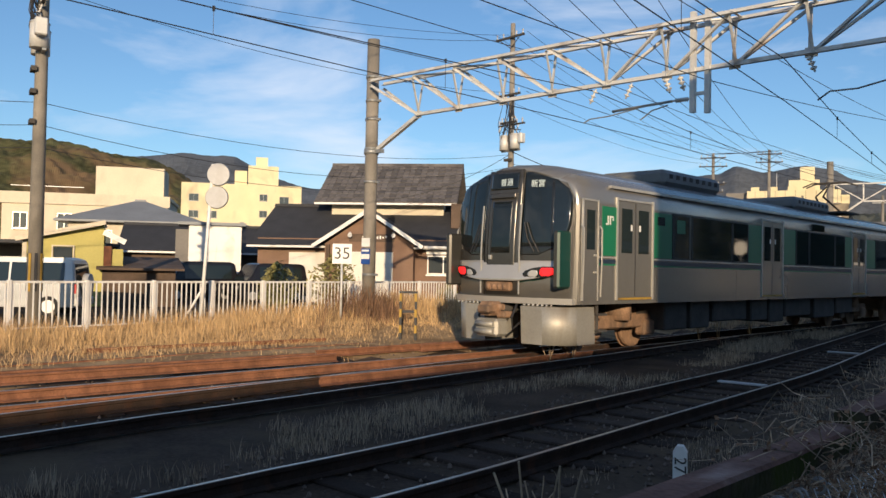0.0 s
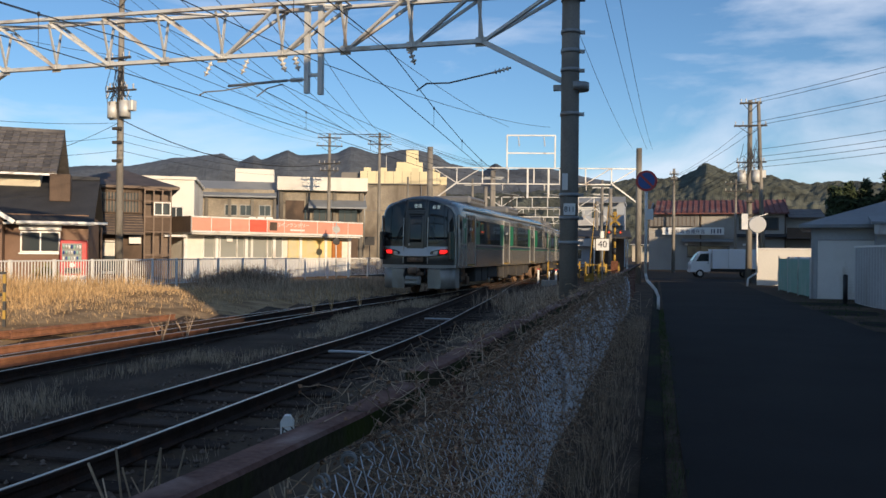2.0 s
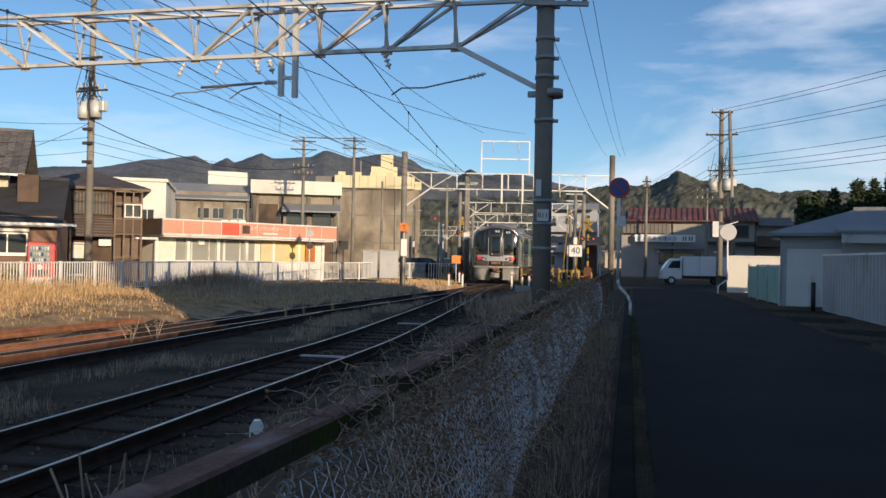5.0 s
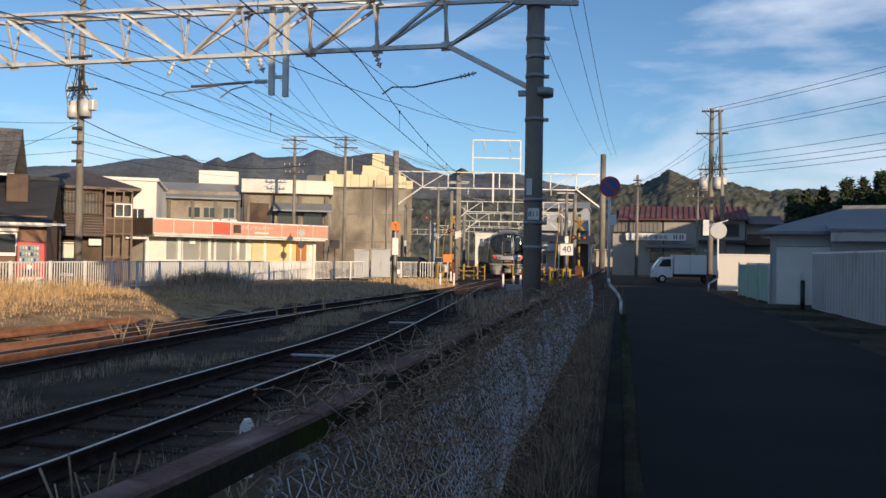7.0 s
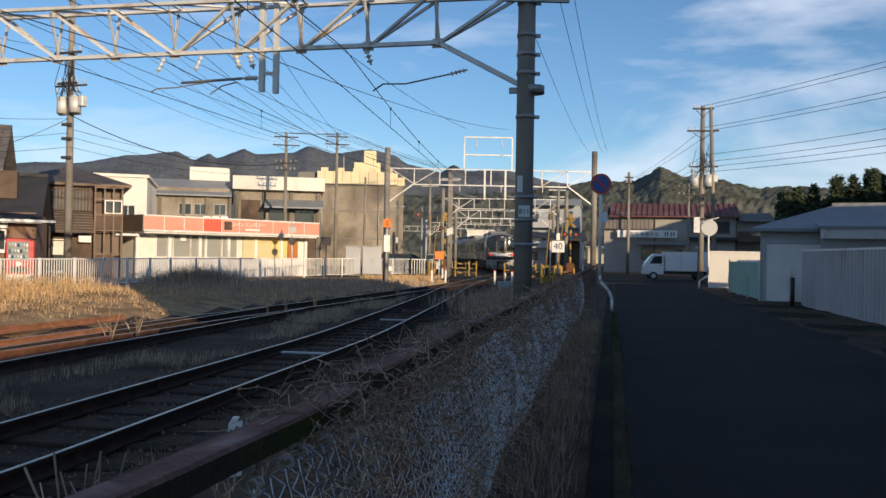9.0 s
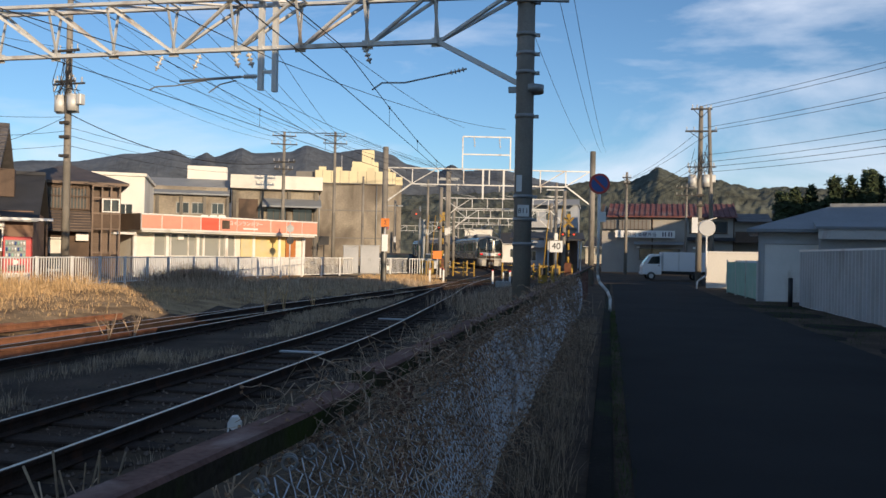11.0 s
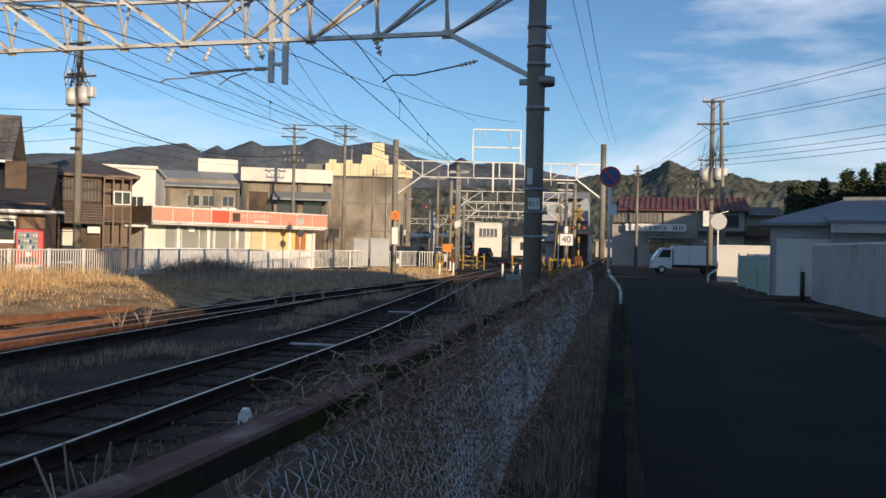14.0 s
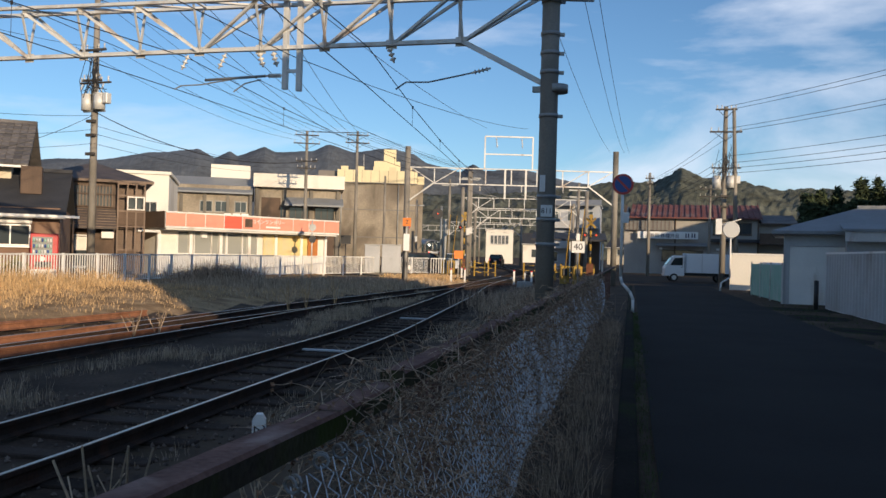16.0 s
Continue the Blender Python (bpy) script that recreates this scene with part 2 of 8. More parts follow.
MID = smooth_line([(-9.6, -20), (-8.6, -4), (-7.55, 4.5), (-7.1, 7), (-6.56, 9.7), (-6.1, 12), (-5.5, 14.7), (-5.05, 16.8), (-4.5, 19.6), (-3.7, 23.5)])
SIDING = smooth_line([(-20.5, -20), (-14.6, 0), (-12.2, 8), (-10.9, 12.5), (-9.7, 16.2)])


def aside_of(line, x, y):
    """How far (x, y) lies to the right of a line."""
    best, side = 1e9, 0
    for a, b in zip(line[:-1], line[1:]):
        d = b - a
        t = max(0, min(1, ((x - a.x) * d.x + (y - a.y) * d.y) / d.length_squared))
        ex, ey = x - a.x - d.x * t, y - a.y - d.y * t
        q = ex * ex + ey * ey
        if q < best:
            best, side = q, (1 if ex * d.y - ey * d.x > 0 else -1)
    return math.sqrt(best) * side


def step01(a, b, v):
    t = max(0.0, min(1.0, (v - a) / (b - a)))
    return t * t * (3 - 2 * t)


_nl, _fl = NEAR[::3], FAR[::3]


def ground_z(x, y):
    """Height of the ground: a sunken track bed, a low bank beyond the far track."""
    if abs(x) > 60 or y > 190 or y < -40:
        return -0.06
    n, f = aside_of(_nl, x, y), aside_of(_fl, x, y)
    bed = -0.172
    z = -0.05
    if f > -1.6 and n < 1.7:
        return bed + 0.03 * noise.noise((x * 0.8, y * 0.8, 0))
    if n >= 1.7:
        z = bed + 0.15 * step01(1.7, 3.0, n)
    else:
        z = bed + 0.15 * step01(1.6, 3.0, -f)
    bank = math.exp(-((x + 11.0 + 0.30 * (22 - y)) / 2.6) ** 2) * step01(13, 18, y) * step01(31, 24, y)
    z += 0.42 * bank * (0.85 + 0.4 * noise.noise((x * 0.6, y * 0.6, 3)))
    return z + 0.04 * noise.noise((x * 0.5, y * 0.5, 7))


def build_ground():
    def axis(lo, hi, a, b, fine, coarse):
        v, p = [], lo
        while p < hi:
            v.append(p)
            d = 0 if a <= p <= b else min(abs(p - a), abs(p - b))
            p += fine + d * coarse
        return v + [hi]
    xs, ys = axis(-2600, 2600, -22, 8, 0.55, 0.22), axis(-2600, 2600, 0, 44, 0.55, 0.22)
    bm = bmesh.new()
    rows = [[bm.verts.new((x, y, ground_z(x, y))) for x in xs] for y in ys]
    for r0, r1 in zip(rows[:-1], rows[1:]):
        for i in range(len(xs) - 1):
            f = bm.faces.new((r0[i], r0[i + 1], r1[i + 1], r1[i]))
            c = f.calc_center_median()
            if -18 < c.x < 0 and -5 < c.y < 60 and aside_of(_fl, c.x, c.y) < -1.9 + 0.5 * noise.noise((c.x, c.y, 0)):
                f.material_index = 1
    tagged(part("ground", bm, ["earth", "dry_turf"], smooth=True), "dark earth with dead winter grass beside the tracks", "ground", kind="structure")


RAIL_FOOT = [(-0.061, -0.14), (0.061, -0.14), (0.061, -0.13), (0.012, -0.11), (0.010, -0.045), (0.032, -0.035), (0.032, -0.004), (-0.032, -0.004), (-0.032, -0.035), (-0.010, -0.045), (-0.012, -0.11), (-0.061, -0.13)]
RAIL_HEAD = [(-0.016, -0.006), (0.016, -0.006), (0.014, 0.0), (-0.014, 0.0)]


def build_track(line, label, web="rail_grime", shiny=True, sleepers=True, y0=-100, y1=400, nosleep=()):
    t = thing("railway_track", Matrix.Identity(4), label, "railway track", "railway tracks", "structure")
    seg = [p for p in line if y0 <= p.y <= y1]
    for s in (-0.5665, 0.5665):
        o = offset(seg, s)
        rail = part("rail", sweep(bmesh.new(), o, RAIL_FOOT), web, t)
        if shiny:
            part("rail_head", sweep(bmesh.new(), o, RAIL_HEAD), "rail_top", rail, "polished steel running surface")
    if sleepers:
        bm = box(bmesh.new(), -1.0, 1.0, -0.11, 0.11, -0.30, -0.146, 0.012)
        first = part("sleeper", bm, "sleeper", t, "weathered dark sleeper")
        acc, n = 0.0, 0
        for a, b in zip(seg[:-1], seg[1:]):
            d = b - a
            while acc < d.length and n < 290:
                p = a + d * (acc / d.length)
                if -8 < p.y < 150:
                    m = Matrix.Translation(p) @ Matrix.Rotation(-math.atan2(d.x, d.y) + random.uniform(-0.02, 0.02), 4, "Z")
                    if n == 0:
                        ob = first
                    else:
                        ob = new("sleeper", first.data)
                        ob.parent = t
                    ob.matrix_basis = m
                    n += 1
                acc += 0.66
            acc -= d.length
    return t


def build_road():
    bm = bmesh.new()
    n = 60
    rows = []
    for i in range(n + 1):
        a = -45 + (48 + 45) * i / n
        rows.append([bm.verts.new(rd(a, s, 0.0 + 0.02 * math.sin((s - 0.2) / 4.2 * math.pi) + 0.008 * noise.noise((a, s, 0)))) for s in (0.2, 0.9, 1.8, 2.7, 3.6, 4.4)])
    for r0, r1 in zip(rows[:-1], rows[1:]):
        for j in range(5):
            bm.faces.new((r0[j], r0[j + 1], r1[j + 1], r1[j]))
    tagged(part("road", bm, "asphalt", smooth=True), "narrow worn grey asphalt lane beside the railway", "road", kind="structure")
    bm = B(-60, 60, -3.4, 3.4, -0.1, -0.012)
    st = part("road_cross", bm, "asphalt")
    st.matrix_basis = road_pose(52.5, 6)
    tagged(st, "grey asphalt cross street at the lane's end", "road", kind="structure")
    # near-black strip for the gutter, level with the lane
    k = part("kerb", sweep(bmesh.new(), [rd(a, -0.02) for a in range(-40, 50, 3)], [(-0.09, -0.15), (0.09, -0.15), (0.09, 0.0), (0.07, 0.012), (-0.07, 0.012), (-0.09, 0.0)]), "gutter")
    tagged(k, "near-black mossy strip along the gutter", "kerb", kind="structure")
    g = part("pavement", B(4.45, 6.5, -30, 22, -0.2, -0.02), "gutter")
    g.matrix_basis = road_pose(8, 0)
    tagged(g, "near-black mossy verge at the lane's edge", "pavement", kind="structure")


def ridge(name, label, knots, r0, r1, material, seed, rough, trees=2.0):
    """A range of hills round the view: knots of (bearing, elevation) in degrees give its skyline; trees: height of its rough canopy."""
    def elev(b):
        for (b0, e0), (b1, e1) in zip(knots[:-1], knots[1:]):
            if b0 <= b <= b1:
                t = (b - b0) / (b1 - b0)
                t = 0.65 * t + 0.35 * t * t * (3 - 2 * t)
                return e0 + (e1 - e0) * t
        return 0
    b0, b1 = knots[0][0], knots[-1][0]
    cols, rows = int((b1 - b0) * 9), 40
    verts, faces = [], []
    for i in range(cols + 1):
        b = b0 + (b1 - b0) * i / cols
        e = elev(b) + 0.12 * rough * noise.fractal((b * 0.6, seed, 0), 1.0, 2.0, 5)
        top = max(0, (r0 + (r1 - r0) * 0.8) * math.tan(radians(max(0.05, e))))
        a = radians(b)
        for j in range(rows + 1):
            t = j / rows
            r = r0 + (r1 - r0) * t
            up = math.sin(min(1, t * 1.25) * math.pi / 2) if t < 0.8 else 1 - (t - 0.8) * 1.5
            x, y = r * math.sin(a), r * math.cos(a)
            q = 0.011 * 700 / r1
            h = top * up * (1 + 0.32 * (1 - up) * noise.fractal((x * q, y * q, seed), 1.0, 2.0, 4))
            h += trees * (noise.noise((x * 0.11, y * 0.11, seed)) + 0.8 * noise.noise((x * 0.31, y * 0.31, seed)))
            verts.append((x, y, h if j else -3))
    k = rows + 1
    for i in range(cols):
        for j in range(rows):
            faces.append((i * k + j, (i + 1) * k + j, (i + 1) * k + j + 1, i * k + j + 1))
    me = bpy.data.meshes.new(name)
    me.from_pydata(verts, [], faces)
    me.materials.append(M[material])
    tagged(new(name, me), label, "mountain", kind="structure")


# haze is mixed into the next two: far range bluish, near hill greyed
M["forest_far_haze"] = mat("forest_far_haze", (0.112, 0.125, 0.142), 1.0, scale=0.008, fine=0.10, var=0.45, bump=0, spec=0.1)
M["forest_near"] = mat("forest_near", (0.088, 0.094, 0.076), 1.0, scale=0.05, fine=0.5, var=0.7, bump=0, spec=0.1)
M["forest_brown"] = mat("forest_brown", (0.085, 0.085, 0.040), 1.0, scale=0.05, fine=0.4, var=0.7, bump=0, second=(0.21, 0.13, 0.075), amount=0.42, spec=0.1)


def build_hills():
    ridge("backdrop", "distant wooded mountain range, blue haze in its colour", [(-70, 5), (-48.5, 7.07), (-46.3, 7.38), (-44.6, 7.3), (-42.9, 7.34), (-41.7, 6.83), (-39.9, 6.01), (-38.4, 5.62), (-31, 4.4), (-25.7, 5.27), (-23.4, 5.34), (-20.4, 5.99), (-19.3, 6.08), (-17.3, 6.44), (-16.2, 5.89), (-15.2, 6.36), (-14.7, 6.09), (-12.9, 6.8), (-12.2, 6.49), (-9.7, 6.65), (-8.6, 7.09), (-6.8, 6.66), (-4.3, 7.07), (-2.6, 6.73), (-1.5, 6.13), (0.7, 5.62), (1.6, 6.21), (2.5, 5.74), (4.8, 5.88), (8.4, 5.13), (11.2, 4.75), (24, 3.8), (40, 3)], 900, 1500, "forest_far_haze", 1.7, 0.35, 0.9)
    ridge("backdrop", "wooded green hill behind the town", [(-16, 0.1), (-8, 2.6), (-3, 4), (5, 4.3), (11.5, 5.13), (12.7, 5.19), (14.1, 5.2), (15.9, 6.07), (17.5, 5.41), (19.3, 5.24), (20.8, 4.99), (22.2, 4.58), (23.6, 4.73), (36, 4.2), (44, 4)], 420, 700, "forest_near", 5.2, 0.28)
    ridge("backdrop", "brown and green wooded hill with a bare slope", [(-80, 7.6), (-62, 8), (-57.1, 7.55), (-54.2, 7.77), (-52.2, 7.57), (-50.6, 7.18), (-48.5, 7.07), (-47, 6.55), (-45.8, 5.92), (-42.8, 1.5)], 260, 420, "forest_brown", 8.1, 0.35, 1.6)


build_ground()
build_road()
build_hills()
build_track(NEAR, "single railway track with polished rails on dark ballast", y1=190)
# far track split by light: shaded tone past y = 16, sunlit tone before
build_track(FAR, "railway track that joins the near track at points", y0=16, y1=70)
build_track(FAR, "rusty rails of the far track, low sun in their colour", web="rust_bright", y0=-30, y1=16.2)
build_track(MID, "middle railway track that runs into the points", y1=23.4, sleepers=False)
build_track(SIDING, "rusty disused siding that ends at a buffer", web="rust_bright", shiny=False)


# ---------- the train ----------
M["steel"] = mat("stainless", (0.31, 0.298, 0.272), 0.24, 0.62, scale=0.8, fine=10, var=0.06, bump=0.01)
M["steel_dark"] = mat("grey_front", (0.075, 0.073, 0.068), 0.22, 0.45, scale=1, fine=10, var=0.08, bump=0.01)
M["band_green"] = mat("band_green", (0.012, 0.16, 0.075), 0.4, var=0.08, bump=0.02)
M["corner_green"] = mat("corner_green", (0.008, 0.05, 0.04), 0.4, var=0.08, bump=0.02)
M["band_dark"] = mat("band_dark", (0.02, 0.035, 0.06), 0.4, var=0.1, bump=0.02)
M["front_grey"] = mat("front_grey", (0.19, 0.183, 0.168), 0.26, 0.5, scale=1, fine=10, var=0.08, bump=0.01)
M["silver"] = mat("silver_paint", (0.50, 0.49, 0.46), 0.32, 0.45, var=0.06, bump=0.02)
M["skirt_grey"] = mat("skirt_grey", (0.34, 0.33, 0.295), 0.5, 0.35, scale=2, fine=25, var=0.14, second=(0.24, 0.21, 0.17), amount=0.3)
M["roof_grey"] = mat("roof_grey", (0.17, 0.175, 0.18), 0.55, 0.2, scale=1, fine=12, var=0.15)
M["under"] = mat("under", (0.055, 0.050, 0.045), 0.8, scale=3, fine=30, var=0.4)
M["under_brown"] = mat("under_brown", (0.25, 0.155, 0.095), 0.85, scale=3, fine=30, var=0.45, second=(0.10, 0.07, 0.05), amount=0.5)
M["train_glass"] = glass("train_glass", (0.018, 0.026, 0.026))
M["front_glass"] = glass("front_glass", (0.012, 0.016, 0.017))
M["mask_black"] = mat("mask_black", (0.016, 0.017, 0.018), 0.12, var=0.1, bump=0)
M["tail_red"] = mat("tail_red", (0.5, 0.01, 0.02), 0.3, var=0.05, bump=0, emit=(1.0, 0.02, 0.015, 1.1))
M["lamp_clear"] = mat("lamp_clear", (0.5, 0.5, 0.5), 0.15, 0.3, var=0.05, bump=0)
M["led"] = mat("led", (0.55, 0.6, 0.55), 0.5, var=0.05, bump=0, emit=(0.9, 1.0, 0.9, 0.25))
M["yellow"] = mat("yellow", (0.36, 0.225, 0.03), 0.6, var=0.25, second=(0.16, 0.10, 0.035), amount=0.4)

CAR_L, CAR_W = 19.6, 2.95


def car_section(half, z0=1.05, top=3.66):
    """Outline of a car body: straight sides, rounded shoulders, low arched roof."""
    pts = [(-half, z0), (-half, 2.85)]
    for i in range(1, 7):
        a = math.pi * 0.5 * i / 6
        pts.append((-half + 0.42 * (1 - math.cos(a)), 2.85 + 0.58 * math.sin(a)))
    for i in range(1, 6):
        t = i / 6
        x = -(half - 0.42) * (1 - 2 * t)
        pts.append((x, 3.43 + (top - 3.43) * (1 - (x / (half - 0.42)) ** 2)))
    return pts + [(-p, z) for p, z in reversed(pts[:8])]


def build_bogie(parent):
    b = new("bogie")
    b.parent = parent
    bm = B(-0.95, -0.80, -1.45, 1.45, 0.45, 0.72, 0.03)
    box(bm, 0.80, 0.95, -1.45, 1.45, 0.45, 0.72, 0.03)
    box(bm, -0.8, 0.8, -0.25, 0.25, 0.40, 0.80, 0.03)
    for s in (-0.9, 0.9):
        for y in (-1.05, 1.05):
            box(bm, s - 0.13, s + 0.13, y - 0.22, y + 0.22, 0.28, 0.60, 0.04)
        rod(bm, (s, 0, 0.62), (s, 0, 1.02), 0.26, 0.26, 12)
    part("bogie_frame", bm, "under_brown", b)
    for y in (-1.05, 1.05):
        bm = bmesh.new()
        for s in (-0.53, 0.53):
            rod(bm, (s - 0.065, y, 0.43), (s + 0.065, y, 0.43), 0.43, 0.43, 20)
            rod(bm, (s - 0.08 * (1 if s > 0 else -1) - 0.015, y, 0.43), (s - 0.08 * (1 if s > 0 else -1) + 0.015, y, 0.43), 0.455, 0.455, 20)
        rod(bm, (-0.85, y, 0.43), (0.85, y, 0.43), 0.08, 0.08, 8)
        part("wheelset", bm, "under_brown", b, "brown steel wheels on an axle")
    return b


def flat_window(name, parent, side, y0, y1, z0, z1, half, material="train_glass", proud=0.012, frame=True):
    x = side * (half + proud)
    w = part(name, box(bmesh.new(), min(x, x - side * 0.02), max(x, x - side * 0.02), y0, y1, z0, z1), material, parent)
    if frame:
        bm = bmesh.new()
        xa, xb = sorted((side * (half - 0.01), side * (half + proud + 0.006)))
        f = 0.035
        box(bm, xa, xb, y0 - f, y1 + f, z1, z1 + f)
        box(bm, xa, xb, y0 - f, y1 + f, z0 - f, z0)
        box(bm, xa, xb, y0 - f, y0, z0, z1)
        box(bm, xa, xb, y1, y1 + f, z0, z1)
        part("window_frame", bm, "black", w)
    return w


def build_car(cab_end, roof_panto):
    """A car, its near end at y = 0, its length towards +y. cab_end: the cab is at the near (0) or the far (1) end."""
    half = CAR_W / 2
    car = new("train_car")
    flip = (lambda y: y) if cab_end == 0 else (lambda y: CAR_L - y)
    sec = car_section(half, 0.98)
    bm = bmesh.new()
    rings = []
    # the cab end is bowed and leans back; the other end is square
    profile = [(0.40, 0.925, 0.17), (0.47, 0.965, 0.12), (0.60, 0.99, 0.06), (0.85, 1.0, 0.02), (1.3, 1.0, 0.0), (CAR_L, 1.0, 0.0)]
    for y, wide, drop in profile:
        ring = []
        for x, z in sec:
            zz = z - drop * max(0, (z - 2.3) / 1.3)
            lean = 0.17 * max(0, (z - 1.9) / 1.7) ** 1.5 * max(0, 1 - (y - 0.4) / 0.9)
            bow = 0.34 * (1 - (x / half) ** 2) * max(0, 1 - (y - 0.4) / 0.5)
            ring.append(bm.verts.new((x * wide, flip(y + lean - bow), zz)))
        rings.append(ring)
    k = len(sec)
    for r0, r1 in zip(rings[:-1], rings[1:]):
        for j in range(k):
            f = bm.faces.new((r0[j], r0[(j + 1) % k], r1[(j + 1) % k], r1[j]))
            f.smooth = j not in (0, k - 2, k - 1)
            f.material_index = 1 if 6 <= j <= 13 else 0
    bm.faces.new(rings[0])
    bm.faces.new(rings[-1])
    bmesh.ops.recalc_face_normals(bm, faces=bm.faces[:])
    part("body", bm, ["steel", "roof_grey"], car)
    doors = (2.345, 9.0, 15.75)
    for side in (-1, 1):
        def plate(name, a, b, z0, z1, proud, material, parent=car, label="", back=0.02):
            return part(name, B(*sorted((side * (half - back), side * (half + proud))), *sorted((flip(a), flip(b))), z0, z1), material, parent, label)
        edges = [1.03] + [e for d in doors for e in (d - 0.67, d + 0.67)] + [CAR_L - 0.02]
        for a, b in zip(edges[0::2], edges[1::2]):
            plate("waist_band", a, b, 1.735, 1.815, 0.004, "band_dark", car, "dark blue-black waist stripe", 0.002)
            plate("waist_band", a, b, 1.700, 1.731, 0.004, "band_green", car, "thin green stripe", 0.002)
            plate("window_rail", a, b, 1.835, 1.865, 0.010, "silver", car, "bright rail below the windows", 0.002)
        for yd in doors:
            door = plate("door", yd - 0.63, yd + 0.63, 1.10, 2.94, 0.004, "steel", car, "stainless sliding double door")
            plate("door_edge", yd - 0.012, yd + 0.012, 1.12, 2.92, 0.009, "black", door)
            plate("door_sill", yd - 0.63, yd + 0.63, 1.055, 1.095, 0.018, "yellow", door, "yellow door sill")
            for c in (-0.31, 0.31):
                plate("door_glass", yd + c - 0.19, yd + c + 0.19, 1.95, 2.80, 0.012, "train_glass", door, "", 0.0)
                plate("door_sticker", yd + c * 0.5 - 0.03, yd + c * 0.5 + 0.03, 2.38, 2.50, 0.015, "plate_white", door, "", 0.0)
            for c in (-0.665, 0.665):
                plate("door_rail", yd + c - 0.022, yd + c + 0.022, 1.05, 3.0, 0.024, "silver", door)
            plate("door_head", yd - 0.69, yd + 0.69, 2.95, 2.985, 0.020, "silver", door)
        for a, b in ((3.86, 4.53), (4.70, 6.60), (6.70, 7.50), (10.60, 11.45), (11.57, 13.50), (13.62, 14.40), (17.45, 18.95)):
            y0, y1 = sorted((flip(a), flip(b)))
            flat_window("window", car, side, y0, y1, 1.90, 2.79, half)
        for a, b in ((1.17, 1.665), (3.05, 3.80), (7.57, 8.31), (9.69, 10.53), (14.47, 15.06), (16.44, 17.38)):
            plate("side_panel", a, b, 1.88, 2.80, 0.006, "band_green", car, "green panel between the windows", 0.01)
        plate("crew_sign", 3.2, 3.48, 2.55, 2.72, 0.014, "front_glass", car)
        plate("blind", 4.0, 4.36, 2.42, 2.70, 0.015, "band_green", car, "green notice in the window")
        plate("destination_sign", 11.75, 12.7, 2.86, 3.04, 0.014, "front_glass", car)
        cd = plate("cab_door", 0.56, 1.02, 1.06, 2.86, 0.012, "steel", car, "narrow stainless cab door")
        plate("door_glass", 0.66, 0.92, 1.98, 2.70, 0.018, "train_glass", cd)
        plate("door_frame", 0.535, 0.56, 1.05, 2.88, 0.022, "silver", cd)
        plate("door_frame", 1.02, 1.045, 1.05, 2.88, 0.022, "silver", cd)
        plate("door_frame", 0.535, 1.045, 2.865, 2.895, 0.022, "silver", cd)
        for yy in (0.50, 1.09):
            bmh = bmesh.new()
            x0, x1 = side * (half + 0.004), side * (half + 0.06)
            tube(bmh, [(x0, flip(yy), 2.42), (x1, flip(yy), 2.36), (x1, flip(yy), 1.78), (x0, flip(yy + 0.05), 1.12)], 0.017, 6)
            part("handrail", bmh, "silver", cd)
        for z in (1.55, 1.86):
            plate("door_handle", 0.90, 0.97, z, z + 0.035, 0.03, "silver", cd)
        bmk = bmesh.new()
        ym = flip(1.42)
        xa, xb = sorted((side * (half + 0.006), side * (half + 0.012)))
        box(bmk, xa, xb, ym - 0.07, ym - 0.035, 2.48, 2.63)
        box(bmk, xa, xb, ym - 0.13, ym - 0.035, 2.46, 2.49)
        box(bmk, xa, xb, ym + 0.0, ym + 0.035, 2.46, 2.63)
        box(bmk, xa, xb, ym + 0.0, ym + 0.13, 2.60, 2.63)
        box(bmk, xa, xb, ym + 0.10, ym + 0.13, 2.54, 2.63)
        part("mark", bmk, "white", car, "plain white strokes")
        part("gutter", B(*sorted((side * (half - 0.08), side * (half - 0.005))), *sorted((flip(1.5), flip(CAR_L - 0.05))), 3.16, 3.21), "silver", car)
        for i in range(5):
            plate("panel_seam", 2.0 + i * 3.7 + 1.2, 2.008 + i * 3.7 + 1.2, 1.0, 1.69, 0.003, "under", car, "", 0.001)
    # roof equipment
    for a, b, z in ((4.6, 7.4, 0.34), (12.2, 15.0, 0.34)):
        y0, y1 = sorted((flip(a), flip(b)))
        ac = part("air_conditioner", B(-0.85, 0.85, y0, y1, 3.52, 3.66 + z - 0.10, 0.10), "roof_grey", car, "grey roof air conditioner")
        bmg = bmesh.new()
        for i in range(8):
            yy = y0 + 0.3 + i * (y1 - y0 - 0.6) / 7
            box(bmg, -0.86, 0.86, yy - 0.07, yy + 0.07, 3.70, 3.80)
        part("louvre", bmg, "under", ac)
